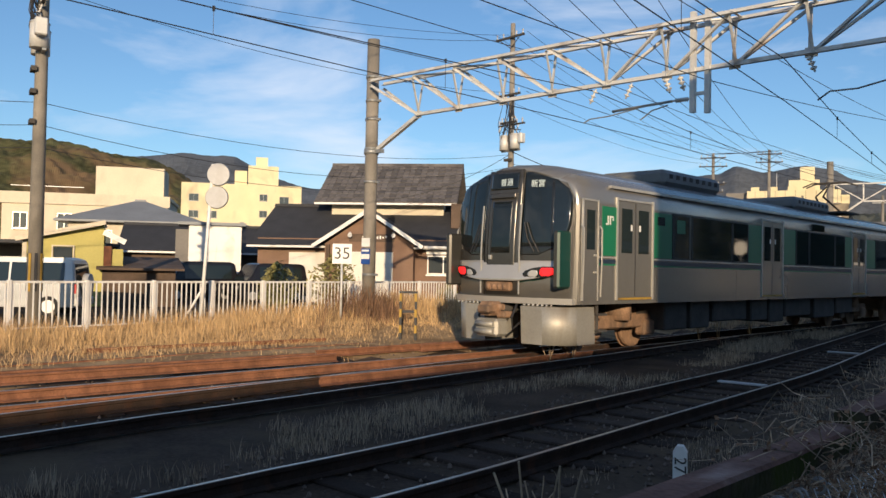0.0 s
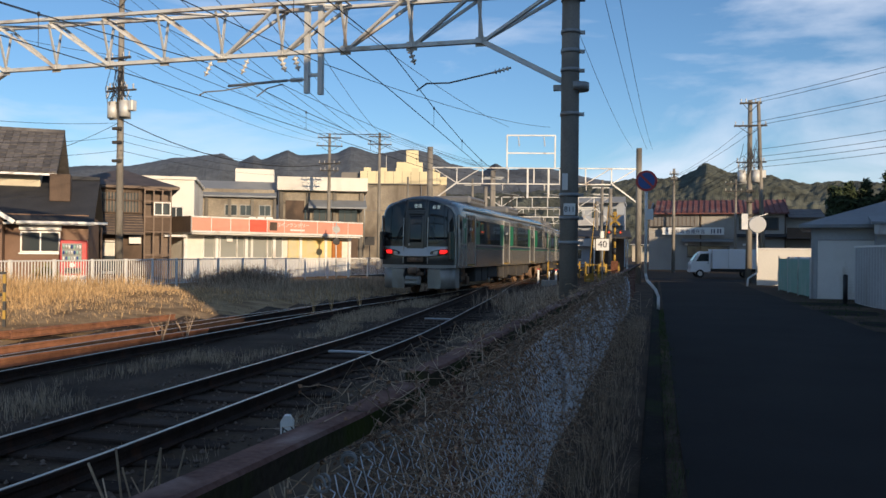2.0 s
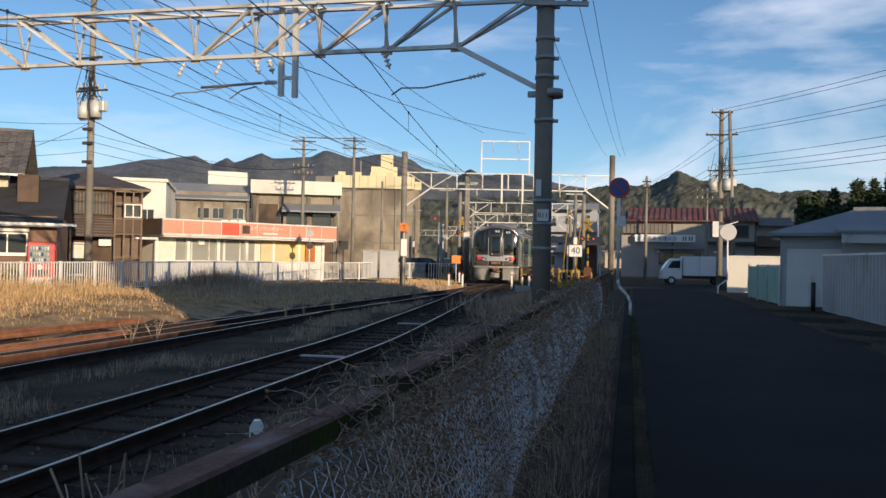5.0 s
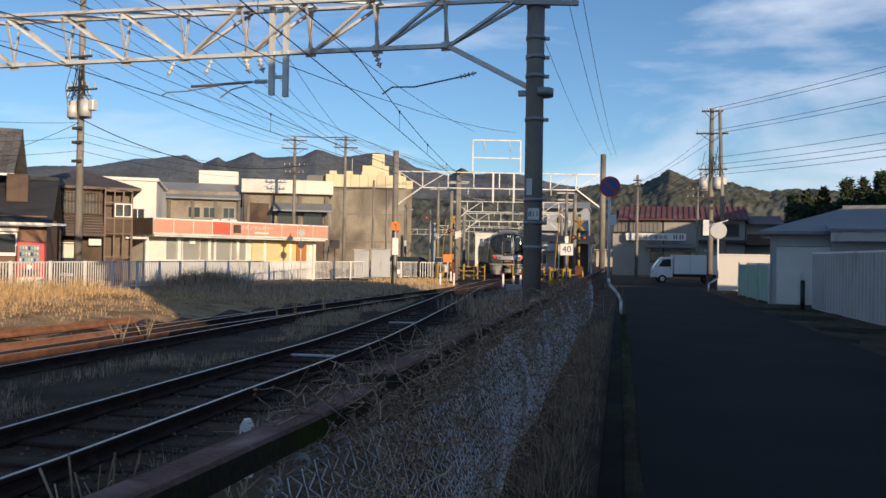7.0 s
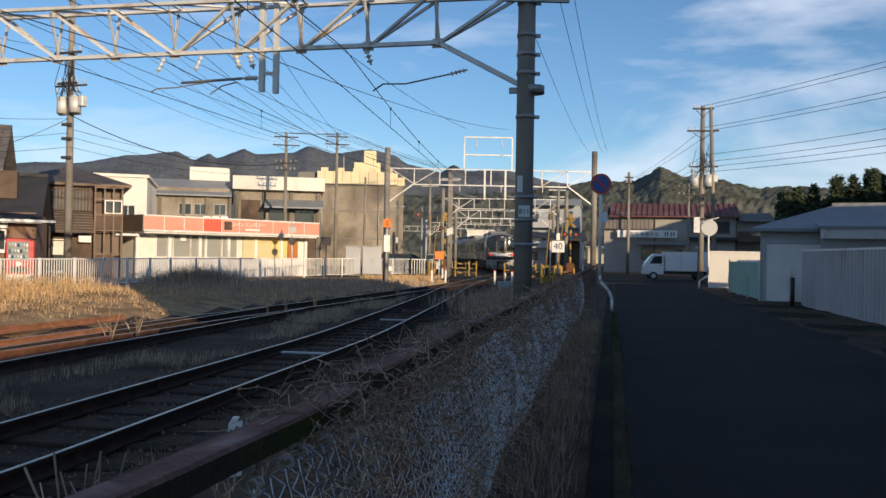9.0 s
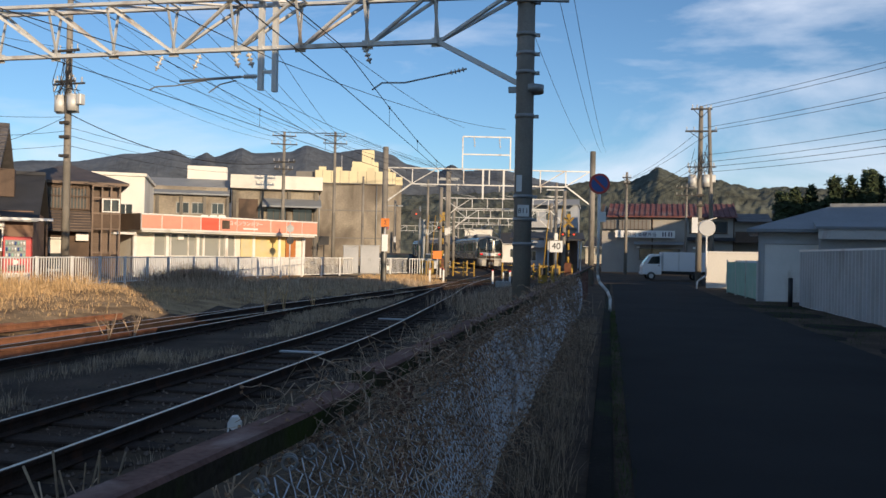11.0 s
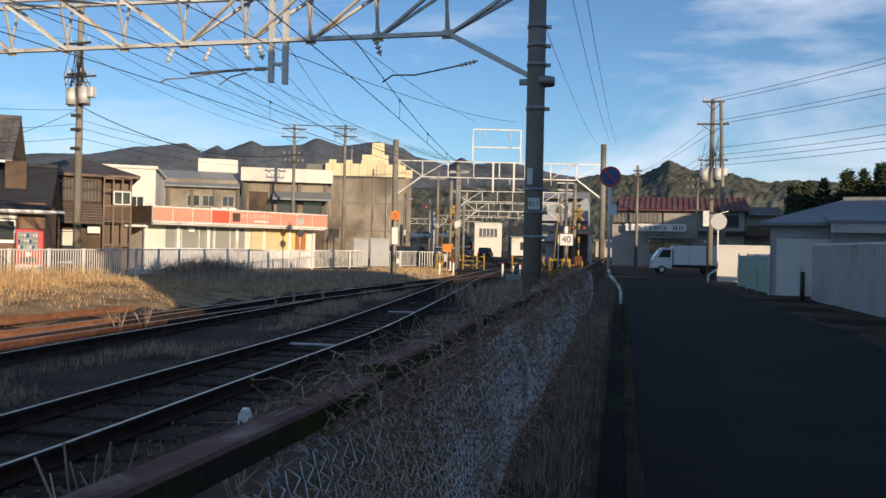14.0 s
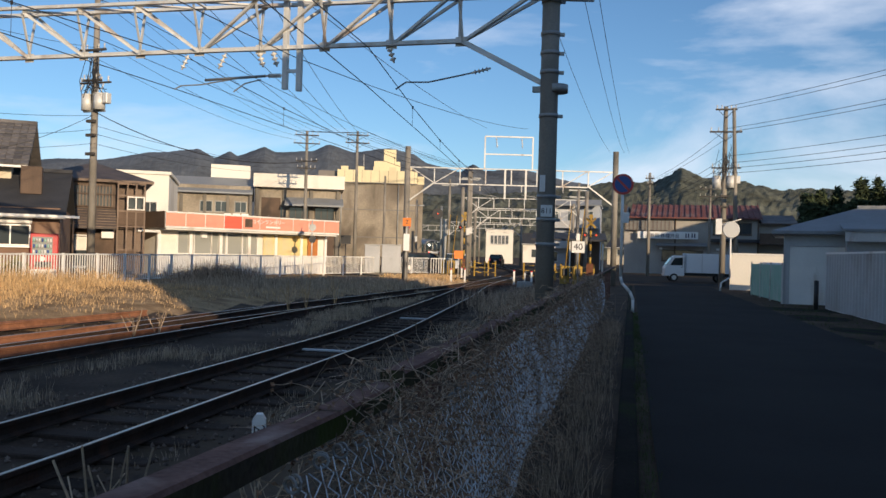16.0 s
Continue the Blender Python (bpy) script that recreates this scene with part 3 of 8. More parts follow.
    if roof_panto:
        for yy in (17.3,):
            y0 = flip(yy)
            pn = new("pantograph")
            pn.parent = car
            bm = B(-0.8, 0.8, y0 - 0.7, y0 + 0.7, 3.70, 3.76)
            rod(bm, (-0.3, y0 + 0.6, 3.76), (-0.12, y0 - 0.75, 4.25), 0.03)
            rod(bm, (0.3, y0 + 0.6, 3.76), (0.12, y0 - 0.75, 4.25), 0.03)
            rod(bm, (-0.12, y0 - 0.75, 4.25), (0, y0 + 0.25, 4.78), 0.025)
            rod(bm, (0.12, y0 - 0.75, 4.25), (0, y0 + 0.25, 4.78), 0.025)
            part("pantograph_arm", bm, "under", pn)
            bm = bmesh.new()
            for dy in (-0.15, 0.15):
                tube(bm, [(-0.85, y0 + 0.25 + dy, 4.68), (-0.55, y0 + 0.25 + dy, 4.80), (0.55, y0 + 0.25 + dy, 4.80), (0.85, y0 + 0.25 + dy, 4.68)], 0.025)
            part("collector", bm, "under", pn)
            for dx in (-0.6, 0.6):
                part("insulator", R((dx, y0 + 0.5, 3.58), (dx, y0 + 0.5, 3.74), 0.07, 0.05, 10), "porcelain", pn)
    # underframe boxes
    random.seed(4)
    y = 3.9
    while y < CAR_L - 4.2:
        w = random.uniform(0.7, 1.9)
        y0, y1 = sorted((flip(y), flip(min(y + w, CAR_L - 3.6))))
        part("equipment_box", B(-1.28, 1.28, y0, y1, random.uniform(0.36, 0.52), 1.05, 0.03), "under", car)
        y += w + random.uniform(0.08, 0.35)
    for yc in (2.70, CAR_L - 2.85):
        build_bogie(car).location = (0, flip(yc), 0)
    # couplings and gangway at the inner end
    part("gangway", B(-0.55, 0.55, *sorted((flip(CAR_L - 0.1), flip(CAR_L + 0.4))), 1.1, 3.1, 0.05), "black", car, "black folded gangway")
    build_cab(car, flip)
    return car


def build_cab(car, flip):
    """The cab front with its door, windscreens, signs, lamps, coupler and skirts."""
    def surface(x, z):
        return 0.05 + 0.31 * (abs(x) / 1.40) ** 2.2 + 0.17 * max(0, (z - 1.9) / 1.7) ** 1.5

    def front(name, rows, proud, material, parent=car, label="", deep=0.03, n=14, slope=0.0):
        """A plate on the bowed, raked front. rows: height, left and right edge, from below; deep: how far its rim goes back."""
        bm = bmesh.new()
        grid = []
        m = max(len(rows) - 1, 8)
        for i in range(m + 1):
            z = rows[0][0] + (rows[-1][0] - rows[0][0]) * i / m
            for (z0, l0, r0), (z1, l1, r1) in zip(rows[:-1], rows[1:]):
                if z0 - 1e-6 <= z <= z1 + 1e-6:
                    t = (z - z0) / (z1 - z0)
                    lo, hi = l0 + (l1 - l0) * t, r0 + (r1 - r0) * t
                    break
            grid.append([(lo + (hi - lo) * j / n, z) for j in range(n + 1)])
        zt = rows[-1][0]
        vf = [[bm.verts.new((x, flip(surface(x, z) - proud - slope * (zt - z)), z)) for x, z in r] for r in grid]
        vb = [[bm.verts.new((x, flip(surface(x, z) - proud + deep), z)) for x, z in r] for r in grid]
        for i in range(m):
            for j in range(n):
                bm.faces.new((vf[i][j], vf[i][j + 1], vf[i + 1][j + 1], vf[i + 1][j])).smooth = True
        def rim(v):
            return [v[0][j] for j in range(n + 1)] + [v[i][n] for i in range(1, m + 1)] + [v[m][j] for j in range(n - 1, -1, -1)] + [v[i][0] for i in range(m - 1, 0, -1)]
        ra, rb = rim(vf), rim(vb)
        for i in range(len(ra)):
            bm.faces.new((ra[i], ra[(i + 1) % len(ra)], rb[(i + 1) % len(ra)], rb[i]))
        bmesh.ops.recalc_face_normals(bm, faces=bm.faces[:])
        return part(name, bm, material, parent, label)

    def both(rows, s):
        return rows if s > 0 else [(z, -r, -l) for z, l, r in rows]

    shell = front("front_shell", [(1.06, -1.37, 1.37), (2.75, -1.38, 1.38), (2.95, -1.35, 1.35), (3.15, -1.25, 1.25), (3.30, -1.05, 1.05), (3.40, -0.80, 0.80), (3.47, -0.45, 0.45), (3.49, -0.2, 0.2)], 0.0, "front_grey", car, "bowed silver-grey cab front", 0.16)
    green = front("front_line", [(1.355, -0.42, 0.42), (1.42, -0.92, 0.92), (1.52, -1.17, 1.17), (1.66, -1.31, 1.31), (1.80, -1.36, 1.36)], 0.008, "corner_green", shell, "thin dark green line under the lamps")
    front("front_panel", [(1.66, -1.275, 1.275), (1.82, -1.345, 1.345), (1.98, -1.35, 1.35)], 0.014, "steel_dark", shell, "dark grey panel below the windscreens")
    # paler than the shell: the tilted panel's sky reflection is put into its silver
    low = front("lamp_panel", [(1.385, -0.42, 0.42), (1.45, -0.92, 0.92), (1.55, -1.15, 1.15), (1.68, -1.28, 1.28), (1.76, -1.32, 1.32)], 0.018, "silver", shell, "tilted silver panel round the lamps, sky reflection in its colour", 0.14, slope=0.30)
    for s in (-1, 1):
        ws = front("windscreen", both([(1.94, 0.44, 0.98), (2.06, 0.44, 1.20), (2.20, 0.44, 1.31), (2.45, 0.44, 1.36), (2.85, 0.44, 1.365), (3.02, 0.44, 1.31), (3.16, 0.44, 1.20), (3.28, 0.44, 1.0), (3.36, 0.44, 0.76), (3.40, 0.44, 0.56)], s), 0.012, "front_glass", shell, "large dark windscreen curving round the corner")
        front("pillar", both([(1.96, 1.03, 1.07), (3.24, 0.985, 1.03)], s), 0.018, "mask_black", ws)
        front("wiper_cowl", both([(1.86, 0.44, 0.80), (1.96, 0.44, 1.02), (2.02, 0.44, 1.14)], s), 0.018, "mask_black", ws)
        for dx in (0.0, 0.09):
            bm = bmesh.new()
            pts = [(s * (0.74 + dx), 1.92), (s * (0.60 + dx), 2.16), (s * (0.52 + dx * 0.6), 2.46)]
            tube(bm, [(x, flip(surface(x, z) - 0.04), z) for x, z in pts], 0.013, 5)
            part("wiper", bm, "black", ws)
        pod = front("lamp_pod", both([(1.435, 0.66, 0.86), (1.47, 0.58, 1.06), (1.52, 0.56, 1.16), (1.58, 0.62, 1.20), (1.625, 0.76, 1.20), (1.655, 0.95, 1.17)], s), 0.105, "mask_black", low, "almond lamp cluster")
        front("tail_lamp", both([(1.485, 0.93, 1.06), (1.52, 0.90, 1.14), (1.58, 0.90, 1.175), (1.63, 0.94, 1.165)], s), 0.115, "tail_red", pod, "lit red tail lamp", n=6)
        front("headlamp", both([(1.465, 0.70, 0.82), (1.50, 0.66, 0.86), (1.55, 0.68, 0.86), (1.585, 0.74, 0.84)], s), 0.113, "lamp_clear", pod, "unlit clear headlamp", n=6)
        # fin at the corner: green outside, grey in front
        bm = bmesh.new()
        xa, xb = sorted((s * 1.235, s * 1.375))
        box(bm, xa, xb, *sorted((flip(-0.03), flip(0.36))), 1.27, 2.29, 0.035)
        for fc in bm.faces:
            fc.material_index = 1 if fc.normal.x * s > 0.5 else 0
        part("corner_fin", bm, ["steel_dark", "corner_green"], car, "upright corner fin, green on its side")
        # snow-plough skirt with a slanting corner
        plan = [(0.44, 0.10), (0.92, 0.10), (1.10, 0.16), (1.32, 0.40), (1.36, 0.55), (1.36, 1.12), (0.44, 1.12)]
        bm = bmesh.new()
        lo = [bm.verts.new((s * x, flip(y + 0.04), 0.24)) for x, y in plan]
        hi = [bm.verts.new((s * x, flip(y), 0.93)) for x, y in plan]
        for i in range(7):
            fc = bm.faces.new((lo[i], lo[(i + 1) % 7], hi[(i + 1) % 7], hi[i]))
            fc.smooth = i in (1, 2, 3)
        bm.faces.new(lo)
        bm.faces.new(hi)
        bmesh.ops.recalc_face_normals(bm, faces=bm.faces[:])
        sk = part("skirt", bm, "skirt_grey", car, "silver snow-plough skirt")
        for k in range(7):
            part("bolt", R((s * (0.52 + k * 0.10), flip(0.13), 0.955), (s * (0.52 + k * 0.10), flip(0.10), 0.955), 0.018, n=6), "galv", sk)
        part("step_iron", B(*sorted((s * 1.26, s * 1.40)), *sorted((flip(1.16), flip(1.50))), 0.46, 0.50), "under", car)
        part("step_iron", B(*sorted((s * 1.26, s * 1.40)), *sorted((flip(1.16), flip(1.50))), 0.76, 0.80), "under", car)
        part("step_bar", B(*sorted((s * 1.36, s * 1.40)), *sorted((flip(1.16), flip(1.20))), 0.44, 0.98), "under", car)
    # plinth beneath the front, following its bow
    bm = bmesh.new()
    arc = [(-1.40 + 0.2 * i, 0.03 + 0.33 * (abs(-1.40 + 0.2 * i) / 1.40) ** 2.2) for i in range(15)] + [(1.42, 0.9), (-1.42, 0.9)]
    lo = [bm.verts.new((x, flip(y), 0.975)) for x, y in arc]
    hi = [bm.verts.new((x, flip(y - 0.015), 1.085)) for x, y in arc]
    for i in range(len(arc)):
        bm.faces.new((lo[i], lo[(i + 1) % len(arc)], hi[(i + 1) % len(arc)], hi[i]))
    bm.faces.new(lo)
    bm.faces.new(hi)
    bmesh.ops.recalc_face_normals(bm, faces=bm.faces[:])
    part("sill", bm, "silver", car)
    column = front("door_column", [(1.12, -0.42, 0.42), (3.05, -0.42, 0.42), (3.46, -0.40, 0.40)], 0.030, "steel_dark", shell, "grey column round the end door", 0.05)
    front("sign", [(3.09, -0.33, 0.33), (3.40, -0.33, 0.33)], 0.040, "front_glass", column, "dark destination display")
    for body, x, z in (("普通", 0.06, 3.17), ("新宮", 0.74, 3.12)):
        cu = bpy.data.curves.new("lettering", "FONT")
        cu.body, cu.size, cu.extrude, cu.align_x = body, 0.15, 0.001, "CENTER"
        cu.materials.append(M["led"])
        tx = new("lettering", cu)
        tx.parent = column
        near = flip(0) < 1
        tx.matrix_basis = pose(x, flip(surface(x, z) - 0.05), z, 90 - (6 if near else -6), 0, (8 if x > 0.5 else 0) if near else 180)
    door = front("end_door", [(1.38, -0.33, 0.33), (3.03, -0.33, 0.33)], 0.042, "steel_dark", column, "grey end door")
    front("door_hood", [(2.93, -0.31, 0.31), (3.01, -0.31, 0.31)], 0.085, "steel_dark", door)
    front("end_door_glass", [(1.90, -0.23, 0.23), (2.86, -0.23, 0.23)], 0.050, "front_glass", door)
    front("door_handle", [(1.78, -0.26, -0.20), (1.86, -0.26, -0.20)], 0.07, "silver", door)
    for x in (-0.46, 0.46):
        bm = bmesh.new()
        tube(bm, [(x, flip(surface(x, z) - 0.07), z) for z in (1.14, 1.5, 1.95, 2.4, 2.8)], 0.016, 6)
        part("handrail", bm, "silver", column)
    tray = part("gangway_tray", B(-0.30, 0.30, *sorted((flip(-0.06), flip(0.10))), 1.19, 1.36, 0.03), "under_brown", car, "folded rusty gangway plate")
    for k in range(4):
        part("fold", R((-0.20 + k * 0.13, flip(-0.07), 1.22), (-0.20 + k * 0.13, flip(-0.07), 1.32), 0.035, n=8), "under_brown", tray)
    cp = new("coupler")
    cp.parent = car
    bm = B(-0.15, 0.15, *sorted((flip(-0.42), flip(-0.05))), 0.74, 1.0, 0.05)
    box(bm, -0.06, 0.22, *sorted((flip(-0.55), flip(-0.30))), 0.80, 0.94, 0.03)
    box(bm, 0.10, 0.30, *sorted((flip(-0.20), flip(0.10))), 0.70, 0.82, 0.03)
    rod(bm, (-0.22, flip(-0.15), 0.9), (0.24, flip(-0.15), 0.9), 0.06, 0.06, 8)
    part("coupler_head", bm, "under_brown", cp)
    bm = B(-0.28, 0.26, *sorted((flip(-0.36), flip(0.0))), 0.36, 0.69, 0.05)
    for z in (0.45, 0.59):
        rod(bm, (-0.22, flip(-0.37), z), (0.20, flip(-0.37), z), 0.055, 0.055, 10)
    part("coupler_box", bm, "skirt_grey", cp, "beige electric coupler box")
    part("drawbar", R((0, flip(0), 0.85), (0, flip(0.9), 0.85), 0.09), "under", cp)
    for s in (-0.36, 0.36):
        part("hose", hose(bmesh.new(), [(s, flip(0.1), 0.97), (s * 1.1, flip(-0.10), 0.72), (s * 0.95, flip(0.0), 0.5), (s, flip(0.2), 0.62)], 0.022, 6), "black", cp)


def arc_points(line):
    acc, out = 0.0, []
    for i, p in enumerate(line):
        if i:
            acc += (p - line[i - 1]).length
        out.append((acc, p))
    return out


TRAIN_LINE = arc_points(FAR)


def on_line(s):
    for (s0, p0), (s1, p1) in zip(TRAIN_LINE[:-1], TRAIN_LINE[1:]):
        if s0 <= s <= s1:
            return p0 + (p1 - p0) * ((s - s0) / (s1 - s0))
    a, b = TRAIN_LINE[-2][1], TRAIN_LINE[-1][1]
    return b + (b - a).normalized() * (s - TRAIN_LINE[-1][0])


def arc_at_y(y):
    for (s0, p0), (s1, p1) in zip(TRAIN_LINE[:-1], TRAIN_LINE[1:]):
        if p0.y <= y <= p1.y:
            return s0 + (s1 - s0) * (y - p0.y) / (p1.y - p0.y)


TRAIN = []
for k in (0, 1):
    c = build_car(0 if k == 0 else 1, k == 0)
    tagged(c, "stainless train car with green panels and lit red tail lamps" if k == 0 else "stainless leading train car with a dark waist stripe", "train", "cars of the train")
    TRAIN.append(c)

# seconds and the distance gone along the track by the rear end
GONE = [(0.0, 0.0), (0.5, 4.25), (1.0, 8.35), (1.5, 12.25), (2.0, 16.0), (2.5, 19.7), (3.0, 23.3), (3.5, 26.85), (4.0, 30.4), (5.0, 37.35), (6.0, 44.15), (6.5, 47.5), (7.0, 50.8), (8.0, 57.4), (9.0, 64.3), (10.0, 71.6), (11.0, 79.3), (11.5, 83.3), (12.0, 87.4), (13.0, 95.7), (14.0, 104.2), (15.0, 112.8), (16.0, 121.5)]
REAR = arc_at_y(13.9)


def car_pose(s):
    a, b = on_line(s + 2.35), on_line(s + CAR_L - 2.85)
    d = (b - a).normalized()
    p = a - d * 2.35
    return Matrix.Translation(p) @ Matrix.Rotation(-math.atan2(d.x, d.y), 4, "Z")


def motions():
    for k, c in enumerate(TRAIN):
        walk(c, [(t, car_pose(REAR + g + k * (CAR_L + 0.45))) for t, g in GONE])


# ---------- overhead line: poles, trusses, wires ----------
M["blue"] = mat("blue_enamel", (0.02, 0.07, 0.28), 0.35, var=0.1, bump=0.02)
M["red"] = mat("red_enamel", (0.45, 0.03, 0.03), 0.35, var=0.1, bump=0.02)
M["orange"] = mat("orange", (0.70, 0.20, 0.02), 0.5, var=0.1)


def concrete_pole(x, y, h, r=0.175, label="tall round concrete pole of the overhead line", bands=(), lean=0.0):
    p = thing("overhead_pole", pose(x, y, 0, 0, lean, 0), label, "pole", "overhead line poles")
    part("shaft", R((0, 0, -0.4), (0, 0, h), r * 1.02, r * 0.95, 18), "pole_concrete", p)
    for z in bands:
        bm = R((0, 0, z - 0.035), (0, 0, z + 0.035), r + 0.012, r + 0.012, 18)
        box(bm, r, r + 0.09, -0.03, 0.03, z - 0.03, z + 0.03)
        part("band", bm, "galv_dark", p, "steel band clamp")
    return p


def angle(bm, a, b, w=0.07):
    """A thin steel member from a to b, L-shaped in section."""
    a, b = Vector(a), Vector(b)
    q = (b - a).to_track_quat("Z", "Y").to_matrix().to_4x4()
    m = Matrix.Translation(a) @ q
    n = (b - a).length
    box(bm, 0, w, 0, 0.008, 0, n, m=m)
    box(bm, 0, 0.008, 0, w, 0, n, m=m)
    return bm


def insulator(parent, a, b, n=5, r=0.06):
    a, b = Vector(a), Vector(b)
    bm = rod(bmesh.new(), a, b, 0.02, 0.02, 6)
    d = b - a
    for i in range(n):
        p = a + d * (0.2 + 0.6 * i / max(1, n - 1))
        rod(bm, p - d.normalized() * 0.012, p + d.normalized() * 0.02, r, r * 0.45, 10)
    return part("insulator", bm, "porcelain", parent, "white porcelain insulator", smooth=True)


def build_truss():
    t = thing("overhead_truss", pose(1.9, 14.9, 0, 0, 0, 166.1), "galvanised lattice truss across the tracks with rust spots", "truss")
    zb, zt, k0, k1 = 5.5, 6.45, 1.83, 12.87
    part("bottom_chord", angle(bmesh.new(), (k0, 0, zb), (k1, 0, zb), 0.10), "galv", t)
    for s in (-0.24, 0.24):
        part("top_chord", angle(bmesh.new(), (0.17, s, zt - 0.08), (14.45, s, zt + 0.10), 0.09), "galv", t)
    nb = 8
    for i in range(nb + 1):
        k = k0 + (k1 - k0) * i / nb
        for s in (-0.24, 0.24):
            part("post", angle(bmesh.new(), (k, 0, zb), (k + 0.05, s, zt), 0.06), "galv", t)
        if i < nb:
            kn = k0 + (k1 - k0) * (i + 1) / nb
            for s in (-0.24, 0.24):
                a, b = ((k, 0, zb), (kn, s, zt)) if i >= nb / 2 else ((kn, 0, zb), (k, s, zt))
                part("diagonal", angle(bmesh.new(), a, b, 0.055), "galv", t)
            part("lacing", angle(bmesh.new(), (k, -0.24, zt + 0.02), (kn, 0.24, zt + 0.02), 0.05), "galv", t)
            part("lacing", angle(bmesh.new(), (kn, -0.24, zt + 0.03), (kn, 0.24, zt + 0.03), 0.05), "galv", t)
        part("gusset", B(k - 0.11, k + 0.11, -0.006, 0.006, zb - 0.05, zb + 0.13), "galv", t)
    for kp, ke, zp in ((0.17, k0, 4.60), (14.45, k1, 4.72)):
        part("knee_brace", angle(bmesh.new(), (kp, 0, zp), (ke, 0, zb), 0.10), "galv", t)
        for s in (-0.24, 0.24):
            part("diagonal", angle(bmesh.new(), (ke, 0, zb), (kp, s, zt), 0.06), "galv", t)
        bm = R((0 if kp < 1 else 14.62, 0, zp - 0.07), (0 if kp < 1 else 14.62, 0, zp + 0.07), 0.20, 0.20, 16)
        box(bm, kp - 0.28, kp + 0.28, -0.05, 0.05, zp - 0.05, zp + 0.05)
        part("clamp", bm, "galv_dark", t)
    # hanging posts and the arms that hold the wires
    for k, z in ((5.42, 4.72), (5.12, 4.68)):
        part("drop_post", B(k - 0.05, k + 0.05, -0.05, 0.05, z, zt + 0.25), "galv", t)
    part("drop_tie", B(5.1, 5.45, -0.03, 0.03, 5.05, 5.11), "galv", t)
    insulator(t, (5.47, 0, 5.0), (5.85, 0, 5.0), 6, 0.05)
    part("arm", R((5.85, 0, 5.0), (7.2, 0, 4.95), 0.028), "galv_dark", t)
    bm = bmesh.new()
    tube(bm, [(6.6, 0, 4.95), (7.3, 0, 4.86), (7.75, 0, 4.85), (7.9, 0, 4.78)], 0.014)
    part("steady_arm", bm, "galv_dark", t)
    bm = bmesh.new()
    tube(bm, [(5.95, 0, 4.93), (6.3, 0, 4.86), (6.55, 0, 4.70)], 0.014)
    part("steady_arm", bm, "galv_dark", t)
    insulator(t, (1.25, 0, 5.02), (1.62, 0, 4.94), 4, 0.05)
    bm = bmesh.new()
    tube(bm, [(1.62, 0, 4.94), (2.45, 0, 4.79), (2.9, 0, 4.80), (3.1, 0, 4.67)], 0.016)
    part("steady_arm", bm, "galv_dark", t)
    for k in (3.25, 5.7, 7.6, 6.75, 6.0):
        insulator(t, (k, 0, zb - 0.02), (k + 0.12 * (1 if k > 6.5 else -1), 0.05, zb - 0.33), 3, 0.065)
    r = concrete_pole(1.755, 14.9, 7.7, 0.168, "dark weathered concrete pole wrapped with steel bands", (1.75, 2.2, 2.62, 4.1, 4.9, 5.25, 5.6, 6.2, 6.9))
    part("cross_arm", B(-0.42, 0.75, -0.22, -0.14, 6.17, 6.25), "galv_dark", r)
    for x in (-0.35, 0.68, 0.4):
        insulator(r, (x, -0.18, 6.25), (x, -0.18, 6.42), 2, 0.05)
    pl = part("number_plate", B(-0.12, 0.09, -0.20, -0.192, 2.25, 2.46), "plate_white", r, "small white number plate")
    cu = bpy.data.curves.new("lettering", "FONT")
    cu.body, cu.size, cu.extrude, cu.align_x = "811", 0.13, 0.001, "CENTER"
    cu.materials.append(M["black"])
    tx = new("lettering", cu)
    tx.parent = pl
    tx.matrix_basis = pose(-0.015, -0.203, 2.31, 90, 0, 0)
    part("notice", B(-0.15, -0.05, -0.195, -0.187, 2.70, 3.0), "plate_white", r)
    l = concrete_pole(-12.28, 18.4, 7.78, 0.175, "sunlit concrete pole with steel bands and small plates", (1.4, 3.9, 4.8, 5.6, 6.1, 6.75))
    part("notice", B(-0.12, 0.14, -0.20, -0.19, 2.15, 2.38), "plate_white", l)
    pb = part("notice", B(-0.13, 0.15, -0.20, -0.19, 1.68, 2.10), "blue", l, "blue and white notice plate")
    part("bar", B(-0.12, 0.14, -0.206, -0.2, 1.82, 1.95), "plate_white", pb)
    part("bar", B(-0.10, 0.12, -0.206, -0.2, 2.02, 2.07), "plate_white", pb)
    return t


def wire(name, a, b, sag=0.3, r=0.008, label="thin black overhead wire", n=14):
    a, b = Vector(a), Vector(b)
    pts = [a + (b - a) * (i / n) - Vector((0, 0, sag * 4 * (i / n) * (1 - i / n))) for i in range(n + 1)]
    return tagged(part(name, hose(bmesh.new(), pts, r, 5), "cable"), label, "wire", "overhead wires")


def along_line(line, y, side=0.0):
    best = min(range(1, len(line) - 1), key=lambda i: abs(line[i].y - y))
    return offset(line, side)[best]


